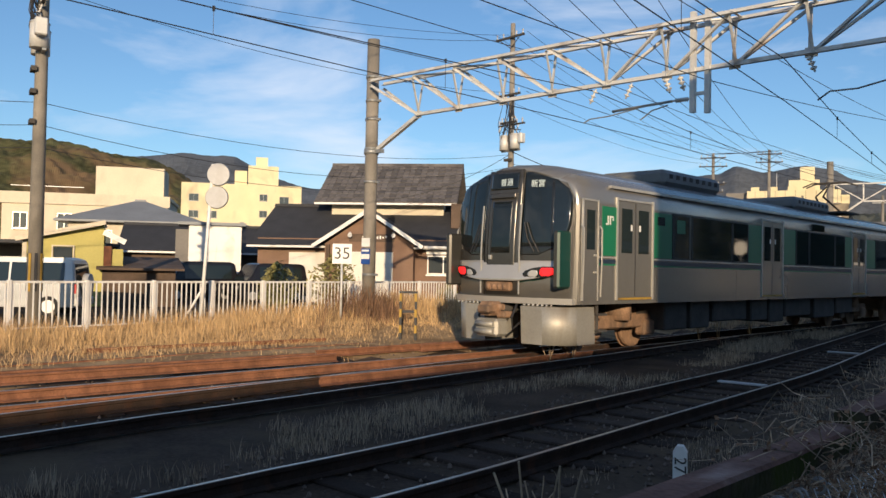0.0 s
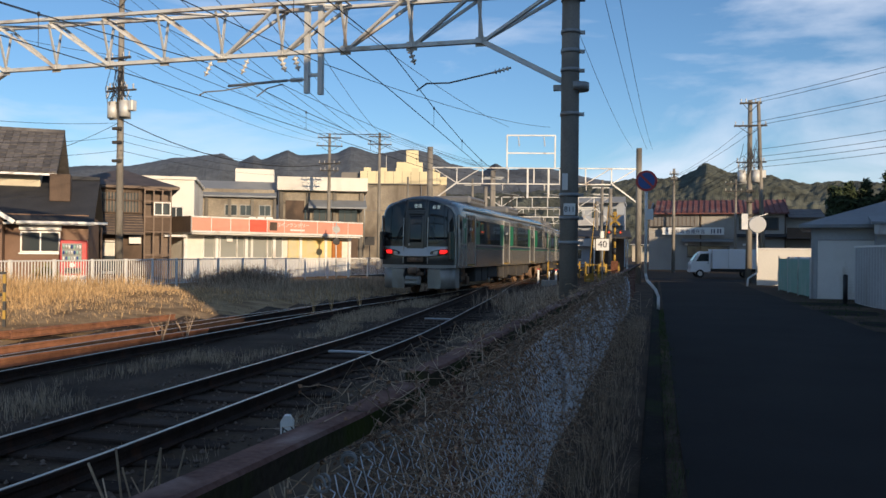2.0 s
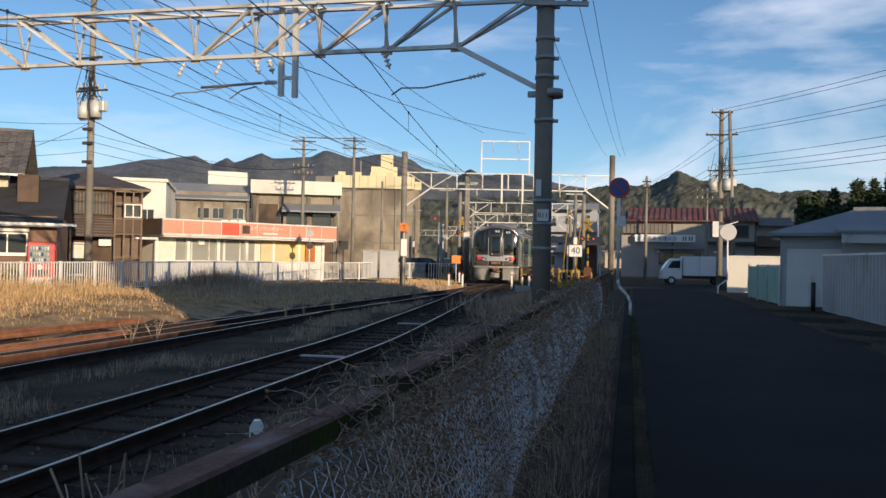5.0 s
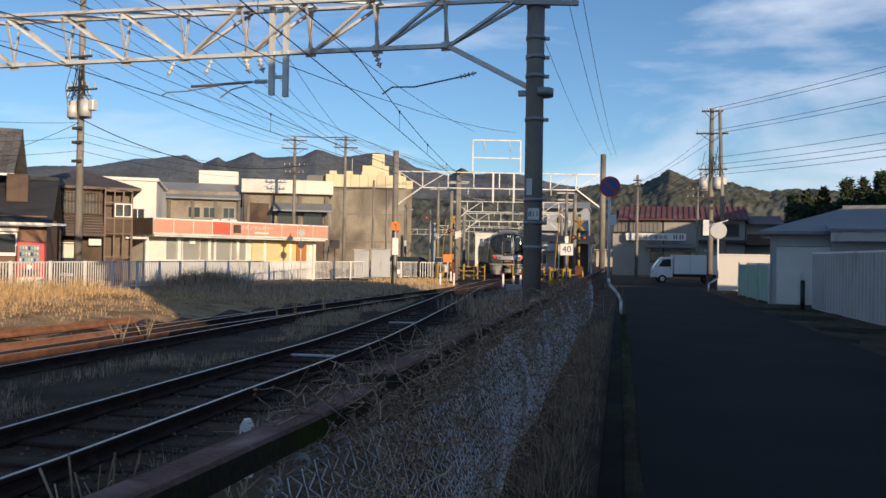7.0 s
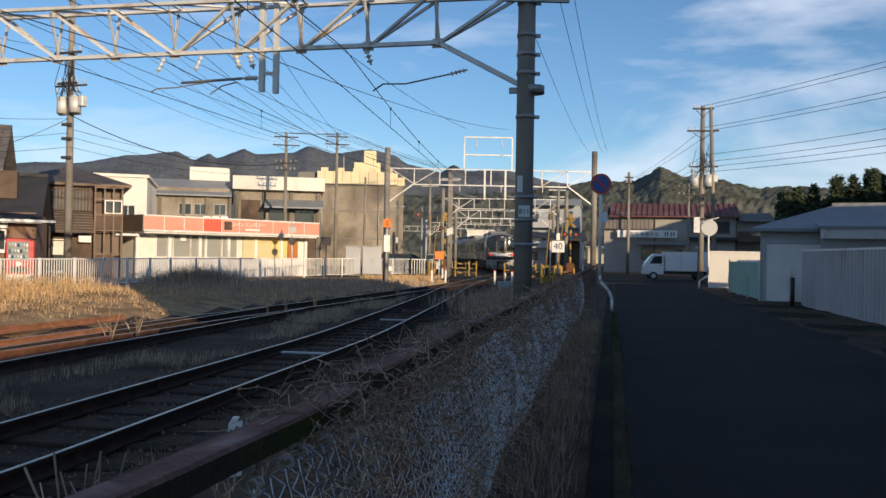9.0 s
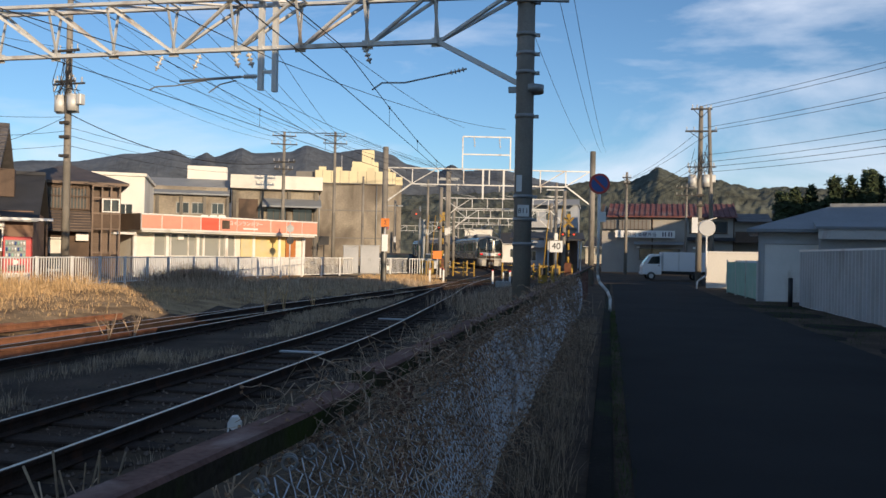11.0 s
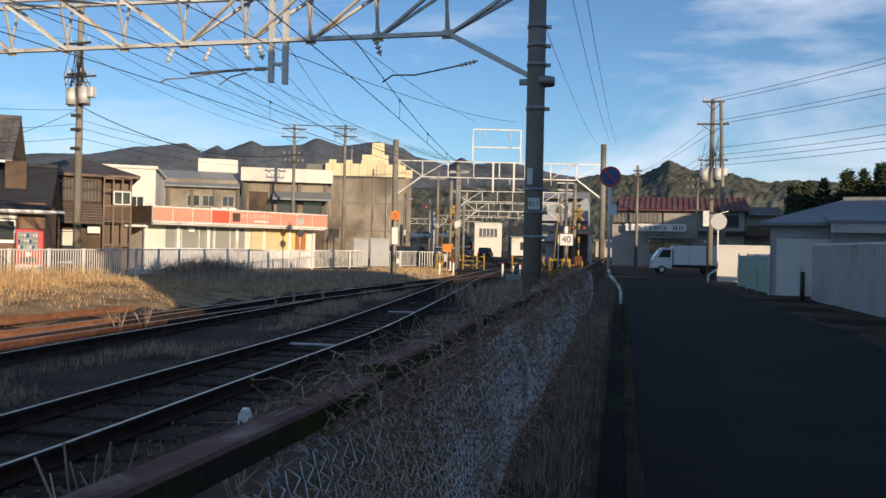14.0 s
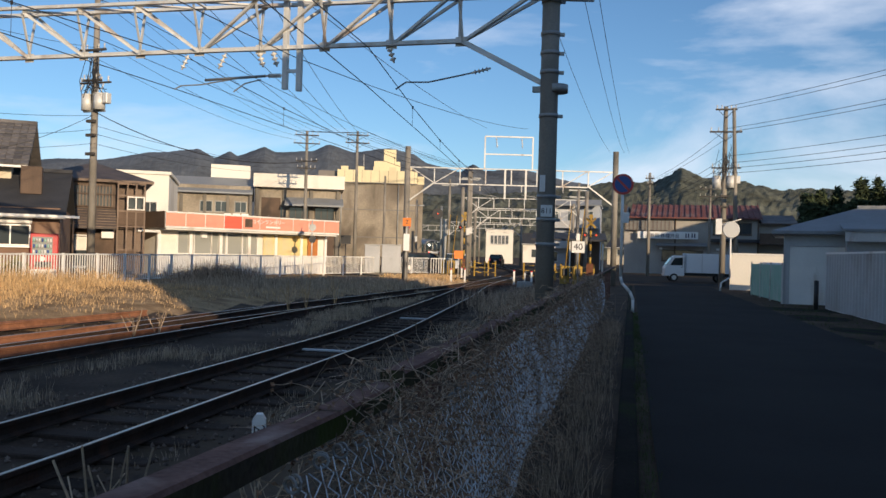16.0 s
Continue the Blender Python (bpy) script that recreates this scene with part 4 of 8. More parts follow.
def build_catenary(line, zc, ys, x0=None):
    """A contact wire hung on droppers from a messenger wire, over a track."""
    c = thing("catenary", Matrix.Identity(4), "black contact wire hung from a messenger wire over the track", "wire", "overhead wires")
    pts = [along_line(line, y, s) for y, s in ys]
    for i, (a, b) in enumerate(zip(pts[:-1], pts[1:])):
        n = max(4, int((b - a).length / 4.5))
        top = []
        for j in range(n + 1):
            t = j / n
            p = a + (b - a) * t
            top.append((p.x, p.y, zc + 0.75 - 0.50 * 4 * t * (1 - t)))
        part("messenger_wire", hose(bmesh.new(), top, 0.010, 5), "cable", c)
        part("contact_wire", R((a.x, a.y, zc), (b.x, b.y, zc), 0.009, n=5), "cable", c)
        for j in range(1, n):
            x, y, z = top[j]
            part("dropper", R((x, y, zc), (x, y, z), 0.005, n=4), "cable", c)
            part("clip", R((x, y, z - 0.04), (x, y, z + 0.03), 0.022, n=6), "black", c)


def gantry(xl, yl, xr, yr, z, label, rect=False, depth=0.85, rp=0.16, top=1.1):
    """A light lattice portal across the tracks between two poles."""
    d = Vector((xr - xl, yr - yl, 0))
    n = d.length
    g = thing("overhead_gantry", pose(xl, yl, 0, 0, 0, math.degrees(math.atan2(d.y, d.x))), label, "gantry", "overhead gantries")
    for k in (0, n):
        part("pole", R((k, 0, -0.3), (k, 0, z + top), rp, rp * 0.95, 12), "pole_concrete", g)
    part("top_chord", B(0, n, -0.03, 0.03, z - 0.03, z + 0.03), "galv", g)
    part("bottom_chord", B(n * 0.13, n * 0.87, -0.03, 0.03, z - depth - 0.03, z - depth + 0.03), "galv", g)
    nb = 6
    for i in range(nb + 1):
        k = n * (0.13 + 0.74 * i / nb)
        part("post", B(k - 0.03, k + 0.03, -0.03, 0.03, z - depth, z), "galv", g)
        if i in (0, nb - 1):
            part("diagonal", angle(bmesh.new(), (k, 0, z - depth), (n * (0.13 + 0.74 * (i + 1) / nb), 0, z), 0.05), "galv", g)
    part("knee_brace", angle(bmesh.new(), (0.1, 0, z - depth - 1.0), (n * 0.13, 0, z - depth), 0.08), "galv", g)
    part("knee_brace", angle(bmesh.new(), (n - 0.1, 0, z - depth - 1.0), (n * 0.87, 0, z - depth), 0.08), "galv", g)
    part("diagonal", angle(bmesh.new(), (0.1, 0, z), (n * 0.13, 0, z - depth), 0.05), "galv", g)
    part("diagonal", angle(bmesh.new(), (n - 0.1, 0, z), (n * 0.87, 0, z - depth), 0.05), "galv", g)
    if rect:
        a, b = n * 0.37, n * 0.60
        for k in (a, b):
            part("upper_post", B(k - 0.035, k + 0.035, -0.035, 0.035, z, z + 1.75), "galv", g)
        for zz in (0.8, 1.75):
            part("upper_rail", B(a, b, -0.03, 0.03, z + zz - 0.035, z + zz + 0.035), "galv", g)
        for k in (a + 0.6, b - 0.6):
            insulator(g, (k, 0, z + 1.7), (k + 0.05, 0, z + 1.15), 3, 0.07)
        for k in (n * 0.47, n * 0.57):
            part("drop_post", B(k - 0.05, k + 0.05, -0.05, 0.05, z - depth - 0.75, z), "galv", g)
    for k in (n * 0.35, n * 0.55, n * 0.75):
        insulator(g, (k, 0, z - depth), (k, 0, z - depth - 0.35), 3, 0.06)
        part("steady_arm", R((k, 0, z - depth - 0.5), (k + 0.9, 0, z - depth - 0.62), 0.02), "galv_dark", g)
    return g


def build_overhead():
    build_truss()
    gantry(-2.3, 43.6, 8.85, 43.6, 6.1, "light galvanised gantry over the tracks with an upper frame", True)
    for yl, w in ((63, 9.6), (80, 9.6), (97, 9.6), (113, 10), (130, 11)):
        c = along_line(NEAR, yl)
        gantry(c.x - w * 0.45, yl + 0.5, c.x + w * 0.55, yl, 5.9, "distant galvanised gantry over the tracks", False, 0.8, 0.15, 0.8)
    build_catenary(NEAR, 4.70, [(-24, 0.1), (15.3, -0.15), (43.6, 0.2), (63, -0.2), (80, 0.2), (97, -0.1), (113, 0.1), (130, 0)])
    build_catenary(FAR, 4.80, [(-18, 0.1), (16.8, -0.2), (43.6, -0.2), (63, 0.3)])
    # feeders along the poles
    tr = Matrix.Translation((1.9, 14.9, 0)) @ Matrix.Rotation(radians(166.1), 4, "Z")
    for k, z, far in ((5.4, 6.75, (1.9, 43.6, 8.3)), (5.2, 5.35, (4.1, 43.6, 8.3)), (9.4, 6.6, (0.2, 43.6, 6.2)), (11.5, 6.6, (-1.2, 43.6, 6.3))):
        p = tr @ Vector((k, 0, z))
        wire("overhead_wire", p, far, 0.25, 0.009)
        b = p + (p - Vector(far)) * 1.3
        wire("overhead_wire", p, (b.x, b.y, z), 0.3, 0.009)
    for dx, dz in ((-0.33, 6.45), (0.4, 6.45), (0.68, 6.45)):
        a = Vector((1.9 + dx, 14.75, dz - 0.1))
        wire("overhead_wire", a, (8.85 + dx, 43.5, 7.15), 0.35, 0.006)
        wire("overhead_wire", a, (-4.5 + dx, -14, dz + 0.1), 0.3, 0.006)


def utility_pole(x, y, h, label, turn=0.0, arms=(), transformer=None, r=0.15, lean=0.0, material="pole_concrete", stripes=False):
    p = thing("utility_pole", pose(x, y, -0.1, 0, lean, turn), label, "utility pole", "utility poles")
    part("shaft", R((0, 0, -0.2), (0, 0, h), r * 1.15, r * 0.75, 14), material, p)
    for z, half in arms:
        part("cross_arm", B(-half, half, -r - 0.09, -r, z - 0.045, z + 0.045), "under", p)
        part("arm_brace", R((-half * 0.7, -r - 0.05, z - 0.05), (0, -r, z - 0.5), 0.018, n=5), "under", p)
        part("arm_brace", R((half * 0.7, -r - 0.05, z - 0.05), (0, -r, z - 0.5), 0.018, n=5), "under", p)
        for k in range(5):
            if k == 2:
                continue
            xx = -half + 0.08 + k * (2 * half - 0.16) / 4
            insulator(p, (xx, -r - 0.045, z + 0.04), (xx, -r - 0.045, z + 0.26), 2, 0.055)
    if transformer:
        z = transformer
        for s, dy in ((-0.42, 0.0), (0.34, -0.1)):
            bm = R((s, dy, z - 0.35), (s, dy, z + 0.30), 0.24, 0.24, 14)
            rod(bm, (s, dy, z + 0.30), (s, dy, z + 0.36), 0.26, 0.2, 14)
            part("transformer", bm, "galv", p, "grey pole-mounted transformer")
            for e in (-0.1, 0.1):
                insulator(p, (s + e, dy, z + 0.36), (s + e, dy, z + 0.56), 2, 0.04)
        part("bracket", B(-0.6, 0.55, -0.05, 0.05, z - 0.42, z - 0.36), "galv_dark", p)
        part("switch_box", B(0.62, 0.86, -0.25, 0.05, z - 0.1, z + 0.35, 0.03), "galv", p, "pale grey switch box")
        part("switch_arm", B(-0.75, 0.9, -0.10, -0.03, z + 0.78, z + 0.85), "under", p)
        for k in range(5):
            insulator(p, (-0.68 + k * 0.36, -0.07, z + 0.85), (-0.68 + k * 0.36, -0.07, z + 1.08), 3, 0.06)
        for k in range(4):
            insulator(p, (-0.62 + k * 0.38, -0.07, z + 0.78), (-0.66 + k * 0.38, -0.16, z + 0.5), 3, 0.05)
        for dz in (-0.9, -1.5, -2.3):
            part("cable_clamp", B(-0.22, 0.22, -0.26, -0.12, z + dz, z + dz + 0.12), "under", p)
        bm = bmesh.new()
        random.seed(3)
        for i in range(16):
            a = Vector((random.uniform(-0.7, 0.8), -0.1, z + random.uniform(-0.2, 0.6)))
            b = Vector((random.uniform(-0.4, 0.4), -0.2, z + random.uniform(1.0, 2.2)))
            mid = (a + b) / 2 + Vector((random.uniform(-0.25, 0.25), -0.15, -0.2))
            tube(bm, [a, mid, b], 0.014, 4)
        tagged(part("jumper_wire", bm, "cable", p), kind="stuff")
    if stripes:
        for i in range(8):
            a = i * math.pi / 4
            part("stripe", box(bmesh.new(), r * 1.13, r * 1.19, -0.035, 0.035, 0.9, 1.9, m=Matrix.Rotation(a, 4, "Z")), "yellow" if i % 2 else "black", p)
    return p


def build_poles():
    utility_pole(-15.35, 34.8, 13.3, "tall grey utility pole with transformers and many wires", -20, ((12.6, 0.9), (9.9, 0.7), (8.6, 0.5)), 7.7)
    utility_pole(-19.75, 13.8, 12.5, "utility pole with transformers and yellow black stripes at its foot", -30, ((9.6, 0.8), (8.9, 0.6)), 7.6, 0.17, stripes=True)
    utility_pole(-12.25, 69.0, 11.7, "distant utility pole with cross-arms", 10, ((11.3, 1.0), (10.6, 1.1), (9.1, 0.9), (8.5, 0.8)), None, 0.15)
    utility_pole(-8.6, 74.6, 12.6, "distant utility pole with cross-arms", 10, ((12.2, 1.0), (11.5, 1.1)), None, 0.15)
    utility_pole(-5.9, 74.0, 8.5, "slim concrete pole beside the grey building", 0, (), None, 0.12)
    utility_pole(15.95, 47.4, 10.6, "utility pole with insulators and a transformer", -10, ((10.4, 0.6), (9.1, 0.9)), 6.2, 0.16)
    utility_pole(16.7, 47.1, 10.5, "leaning wooden-brown utility pole beside another", -10, (), None, 0.13, -2.0)
    utility_pole(17.9, 72.9, 9.3, "utility pole before the red-roofed house", -10, ((8.8, 0.4), (8.3, 0.3)), None, 0.14)
    utility_pole(24.5, 76.5, 8.7, "short utility pole with cross-arms", -10, ((8.3, 1.0), (7.6, 1.0)), None, 0.12)
    A = Vector((-15.35, 34.6, 0))
    Lp = Vector((-19.75, 13.8, 0))
    # house wires between the poles, and away to both sides
    for z0, z1, s in ((9.6, 12.6, 0.5), (9.5, 12.4, 0.7), (8.9, 9.9, 0.6), (5.8, 7.0, 0.7), (5.2, 6.4, 0.9), (4.6, 5.8, 0.8)):
        wire("house_wire", Lp + Vector((0, 0, z0)), A + Vector((0, 0, z1)), s, 0.009, "sagging black wire between utility poles")
        wire("house_wire", Lp + Vector((0, 0, z0)), Lp + Vector((-14, -26, z0)), s, 0.009, "sagging black wire between utility poles")
    for z0, z1, dx in ((12.7, 11.5, -0.8), (12.7, 11.5, 0.0), (12.7, 11.5, 0.8), (9.9, 10.8, -0.8), (9.9, 10.8, 0.8), (6.6, 9.1, 0), (6.2, 8.6, 0.2), (5.8, 8.3, 0.1)):
        wire("house_wire", A + Vector((dx, 0, z0)), (-12.25 + dx, 69, z1), 0.6, 0.010, "sagging black wire between utility poles")
    for dx in (-0.9, -0.3, 0.3, 0.9):
        wire("house_wire", (-12.25 + dx, 69, 11.6), (-8.6 + dx, 74.6, 12.4), 0.1, 0.014, "black wire between utility poles")
        wire("house_wire", (-8.6 + dx, 74.5, 12.4), (16 + dx, 110, 11), 0.9, 0.014, "black wire between utility poles")
        wire("house_wire", (-8.6 + dx, 74.5, 11.7), (-7.2 + dx * 2, 16.5, 9.3), 0.8, 0.012, "long black feeder wire over the tracks")
        wire("house_wire", (-7.2 + dx * 2, 16.5, 9.3), (-9 + dx * 2, -20, 9.5), 0.5, 0.012, "long black feeder wire over the tracks")
    wire("house_wire", A + Vector((0, 0, 7.2)), (-6.6, 40.5, 6.0), 0.9, 0.02, "thick sagging service cable")
    wire("house_wire", A + Vector((0, 0, 7.0)), (-20.5, 30.5, 4.6), 0.5, 0.012, "service wire to a house")
    for z, e in ((10.5, 0), (10.4, 0.5), (9.2, 0), (9.1, 0.6), (7.6, 0), (7.2, 0.1), (6.9, 0.1), (6.6, 0.1)):
        wire("house_wire", (16.0 + e, 47.3, z), (26 + e, 10, z + 0.2), 0.5, 0.013, "black wire leading away over the roofs")
        if z < 10:
            wire("house_wire", (16.0 + e, 47.3, z), (17.9, 72.9, z * 0.93), 0.3, 0.012, "black wire between utility poles")


build_overhead()
build_poles()


# ---------- buildings ----------
M["brown_wall"] = mat("brown_wall", (0.20, 0.125, 0.085), 0.85, scale=0.8, fine=14, var=0.15, second=(0.14, 0.085, 0.06), amount=0.4)
M["dark_wood"] = mat("dark_wood", (0.10, 0.068, 0.048), 0.85, scale=1.2, fine=20, var=0.35, second=(0.05, 0.036, 0.028), amount=0.5)
M["worn_wood"] = mat("worn_wood", (0.20, 0.148, 0.112), 0.85, scale=0.9, fine=20, var=0.35, second=(0.085, 0.062, 0.048), amount=0.6)
M["black_roof"] = mat("black_roof", (0.035, 0.036, 0.040), 0.75, scale=1.5, fine=14, var=0.3)
M["brown_roof"] = mat("brown_roof", (0.085, 0.068, 0.060), 0.7, scale=1.2, fine=16, var=0.3, second=(0.05, 0.042, 0.04), amount=0.4)
M["tile_roof"] = mat("tile_roof", (0.13, 0.12, 0.115), 0.7, scale=1.0, fine=6, var=0.45, second=(0.06, 0.055, 0.055), amount=0.5, vary=0.3)
M["grey_roof"] = mat("grey_roof", (0.22, 0.235, 0.25), 0.6, 0.1, scale=0.8, fine=10, var=0.15)
M["red_roof"] = mat("red_roof", (0.15, 0.055, 0.048), 0.7, scale=1.0, fine=10, var=0.35, second=(0.19, 0.14, 0.13), amount=0.35)
M["cream"] = mat("cream", (0.62, 0.55, 0.42), 0.85, scale=0.5, fine=10, var=0.1, second=(0.45, 0.39, 0.30), amount=0.4)
M["pale_yellow"] = mat("pale_yellow", (0.70, 0.62, 0.40), 0.85, scale=0.4, fine=8, var=0.1, second=(0.5, 0.42, 0.28), amount=0.35)
M["olive_yellow"] = mat("olive_yellow", (0.45, 0.40, 0.13), 0.8, scale=0.8, fine=12, var=0.12)
M["grey_wall"] = mat("grey_wall", (0.19, 0.18, 0.165), 0.85, scale=0.5, fine=10, var=0.15, second=(0.16, 0.15, 0.14), amount=0.4)
M["bare_concrete"] = mat("bare_concrete", (0.30, 0.262, 0.205), 0.9, scale=0.5, fine=6, var=0.35, second=(0.12, 0.10, 0.08), amount=0.75)
M["beige_wall"] = mat("beige_wall", (0.36, 0.34, 0.31), 0.85, scale=0.5, fine=10, var=0.12, second=(0.28, 0.26, 0.235), amount=0.4)
M["window"] = glass("window_glass", (0.05, 0.06, 0.065))
# white wall tinted darker and bluer, as it looks in shade
M["blue_white"] = mat("blue_white", (0.34, 0.37, 0.42), 0.8, scale=0.5, fine=10, var=0.1, second=(0.25, 0.26, 0.29), amount=0.4)
# pale tint carries the brightness of the lit interior behind the panes
M["shop_glass"] = glass("shop_glass", (0.30, 0.31, 0.29), 0.08)
M["salmon"] = mat("salmon", (0.72, 0.30, 0.21), 0.5, var=0.08, bump=0.03)
M["salmon_red"] = mat("salmon_red", (0.65, 0.12, 0.07), 0.5, var=0.08, bump=0.03)
M["poster_yellow"] = mat("poster_yellow", (0.72, 0.55, 0.22), 0.5, scale=0.9, fine=4, var=0.15, second=(0.55, 0.52, 0.36), amount=0.5, bump=0.02)
M["orange_brown"] = mat("orange_brown", (0.42, 0.16, 0.04), 0.5, var=0.1, bump=0.03)
M["alu"] = mat("aluminium", (0.55, 0.55, 0.54), 0.4, 0.5, var=0.08, bump=0.03)
M["mint"] = mat("mint", (0.30, 0.50, 0.42), 0.6, var=0.12, second=(0.45, 0.55, 0.5), amount=0.3)
M["sheet_white"] = mat("sheet_white", (0.42, 0.43, 0.44), 0.6, 0.1, scale=0.8, fine=12, var=0.12, second=(0.30, 0.28, 0.26), amount=0.35)
M["rust_white"] = mat("rust_white", (0.55, 0.54, 0.52), 0.7, scale=1.4, fine=14, var=0.1, second=(0.25, 0.10, 0.05), amount=0.4)
M["ink"] = mat("ink", (0.03, 0.035, 0.08), 0.6, var=0.1, bump=0)


def place(x, y, turn, name, label, category, group="", kind=""):
    return thing(name, pose(x, y, -0.08, 0, 0, turn), label, category, group, kind)


def pane(parent, x0, x1, z0, z1, y, mull=1, frame="alu", sill=True, glassm="window", d=0.05):
    """A window in a front at y, facing -y: panes in a frame, with a sill."""
    w = new("window")
    w.parent = parent
    n = mull + 1
    for i in range(n):
        a = x0 + (x1 - x0) * i / n
        b = x0 + (x1 - x0) * (i + 1) / n
        part("pane", B(a + 0.02, b - 0.02, y - 0.012 - 0.012 * (i % 2), y - 0.002 - 0.012 * (i % 2), z0 + 0.02, z1 - 0.02), glassm, w)
    bm = bmesh.new()
    f = 0.05
    box(bm, x0 - f, x1 + f, y - d, y + 0.01, z1, z1 + f)
    box(bm, x0 - f, x1 + f, y - d, y + 0.01, z0 - f, z0)
    box(bm, x0 - f, x0, y - d, y + 0.01, z0, z1)
    box(bm, x1, x1 + f, y - d, y + 0.01, z0, z1)
    for i in range(1, n):
        a = x0 + (x1 - x0) * i / n
        box(bm, a - 0.025, a + 0.025, y - d + 0.01, y, z0, z1)
    part("window_frame", bm, frame, w)
    if sill:
        part("window_sill", B(x0 - 0.1, x1 + 0.1, y - 0.12, y, z0 - 0.12, z0 - 0.06), frame, w)
    return w


def gable_roof(parent, x0, x1, y0, y1, eave, ridge, material, over=0.45, thick=0.12, tiles=None, name="roof"):
    """A roof with its ridge along x: two slabs, with barge boards."""
    ym = (y0 + y1) / 2
    sl = (ridge - eave) / (ym - y0)
    ya, za = y0 - over, eave - over * sl
    yb, zb = y1 + over, eave - over * sl
    pts = [(ya, za), (ym, ridge), (yb, zb), (yb, zb - thick), (ym, ridge - thick), (ya, za - thick)]
    r = part(name, prism(bmesh.new(), pts, x0 - over * 0.6, x1 + over * 0.6), material, parent)
    part("ridge_cap", prism(bmesh.new(), [(ym - 0.16, ridge - 0.05), (ym - 0.10, ridge + 0.10), (ym + 0.10, ridge + 0.10), (ym + 0.16, ridge - 0.05)], x0 - over * 0.6, x1 + over * 0.6), material, r)
    if tiles:
        d = math.hypot(ym - ya, ridge - za)
        rows = max(2, int(d / tiles))
        a = math.atan2(ridge - za, ym - ya)
        base = None
        for i in range(rows):
            t = i * d / rows
            m = Matrix.Translation((0, ya + math.cos(a) * t, za + math.sin(a) * t)) @ Matrix.Rotation(a, 4, "X")
            if base is None:
                base = part("tile", box(bmesh.new(), 0.01, 0.29, 0, d / rows + 0.04, 0.005, 0.05, m=Matrix.Rotation(-0.06, 4, "X")), material, r)
            for j in range(int((x1 - x0 + over * 1.2) / 0.3)):
                ob = base if i == j == 0 else new("tile", base.data)
                ob.parent = r
                ob.matrix_basis = Matrix.Translation((x0 - over * 0.6 + j * 0.3, 0, 0)) @ m @ Matrix.Translation((0, 0, random.uniform(0, 0.012)))
    part("fascia", B(x0 - over * 0.6, x1 + over * 0.6, ya - 0.03, ya - 0.004, za - thick + 0.01, za - 0.02), "white", r, "pale eave board")
    return r


def hip_roof(parent, x0, x1, y0, y1, eave, ridge, material, over=0.5, name="roof"):
    bm = bmesh.new()
    x0, x1, y0, y1 = x0 - over, x1 + over, y0 - over, y1 + over
    h = min((y1 - y0) / 2, (x1 - x0) / 2 - 0.05)
    ym = (y0 + y1) / 2
    b = [bm.verts.new(p) for p in ((x0, y0, eave), (x1, y0, eave), (x1, y1, eave), (x0, y1, eave))]
    lo = [bm.verts.new((v.co.x, v.co.y, eave - 0.12)) for v in b]
    t = [bm.verts.new((x0 + h, ym, ridge)), bm.verts.new((x1 - h, ym, ridge))]
    for f in ((b[0], b[1], t[1], t[0]), (b[1], b[2], t[1]), (b[2], b[3], t[0], t[1]), (b[3], b[0], t[0]), lo[::-1]):
        bm.faces.new(f)
    for i in range(4):
        bm.faces.new((lo[i], lo[(i + 1) % 4], b[(i + 1) % 4], b[i]))
    bmesh.ops.recalc_face_normals(bm, faces=bm.faces[:])
    r = part(name, bm, material, parent)
    part("ridge_cap", B(x0 + h - 0.1, x1 - h + 0.1, ym - 0.12, ym + 0.12, ridge - 0.06, ridge + 0.08), material, r)
    return r


def lap(parent, x0, x1, y, z0, z1, material, pitch=0.22):
    """Lapped horizontal boards on a front at y."""
    n = int((z1 - z0) / pitch)
    base = None
    for i in range(n):
        z = z0 + i * pitch
        if base is None:
            base = part("board", box(bmesh.new(), x0, x1, y - 0.03, y, 0, pitch - 0.012), material, parent)
            ob = base
        else:
            ob = new("board", base.data)
            ob.parent = parent
        ob.matrix_basis = Matrix.Translation((0, 0, z)) @ Matrix.Translation((0, y, 0)) @ Matrix.Rotation(0.05, 4, "X") @ Matrix.Translation((0, -y, 0))


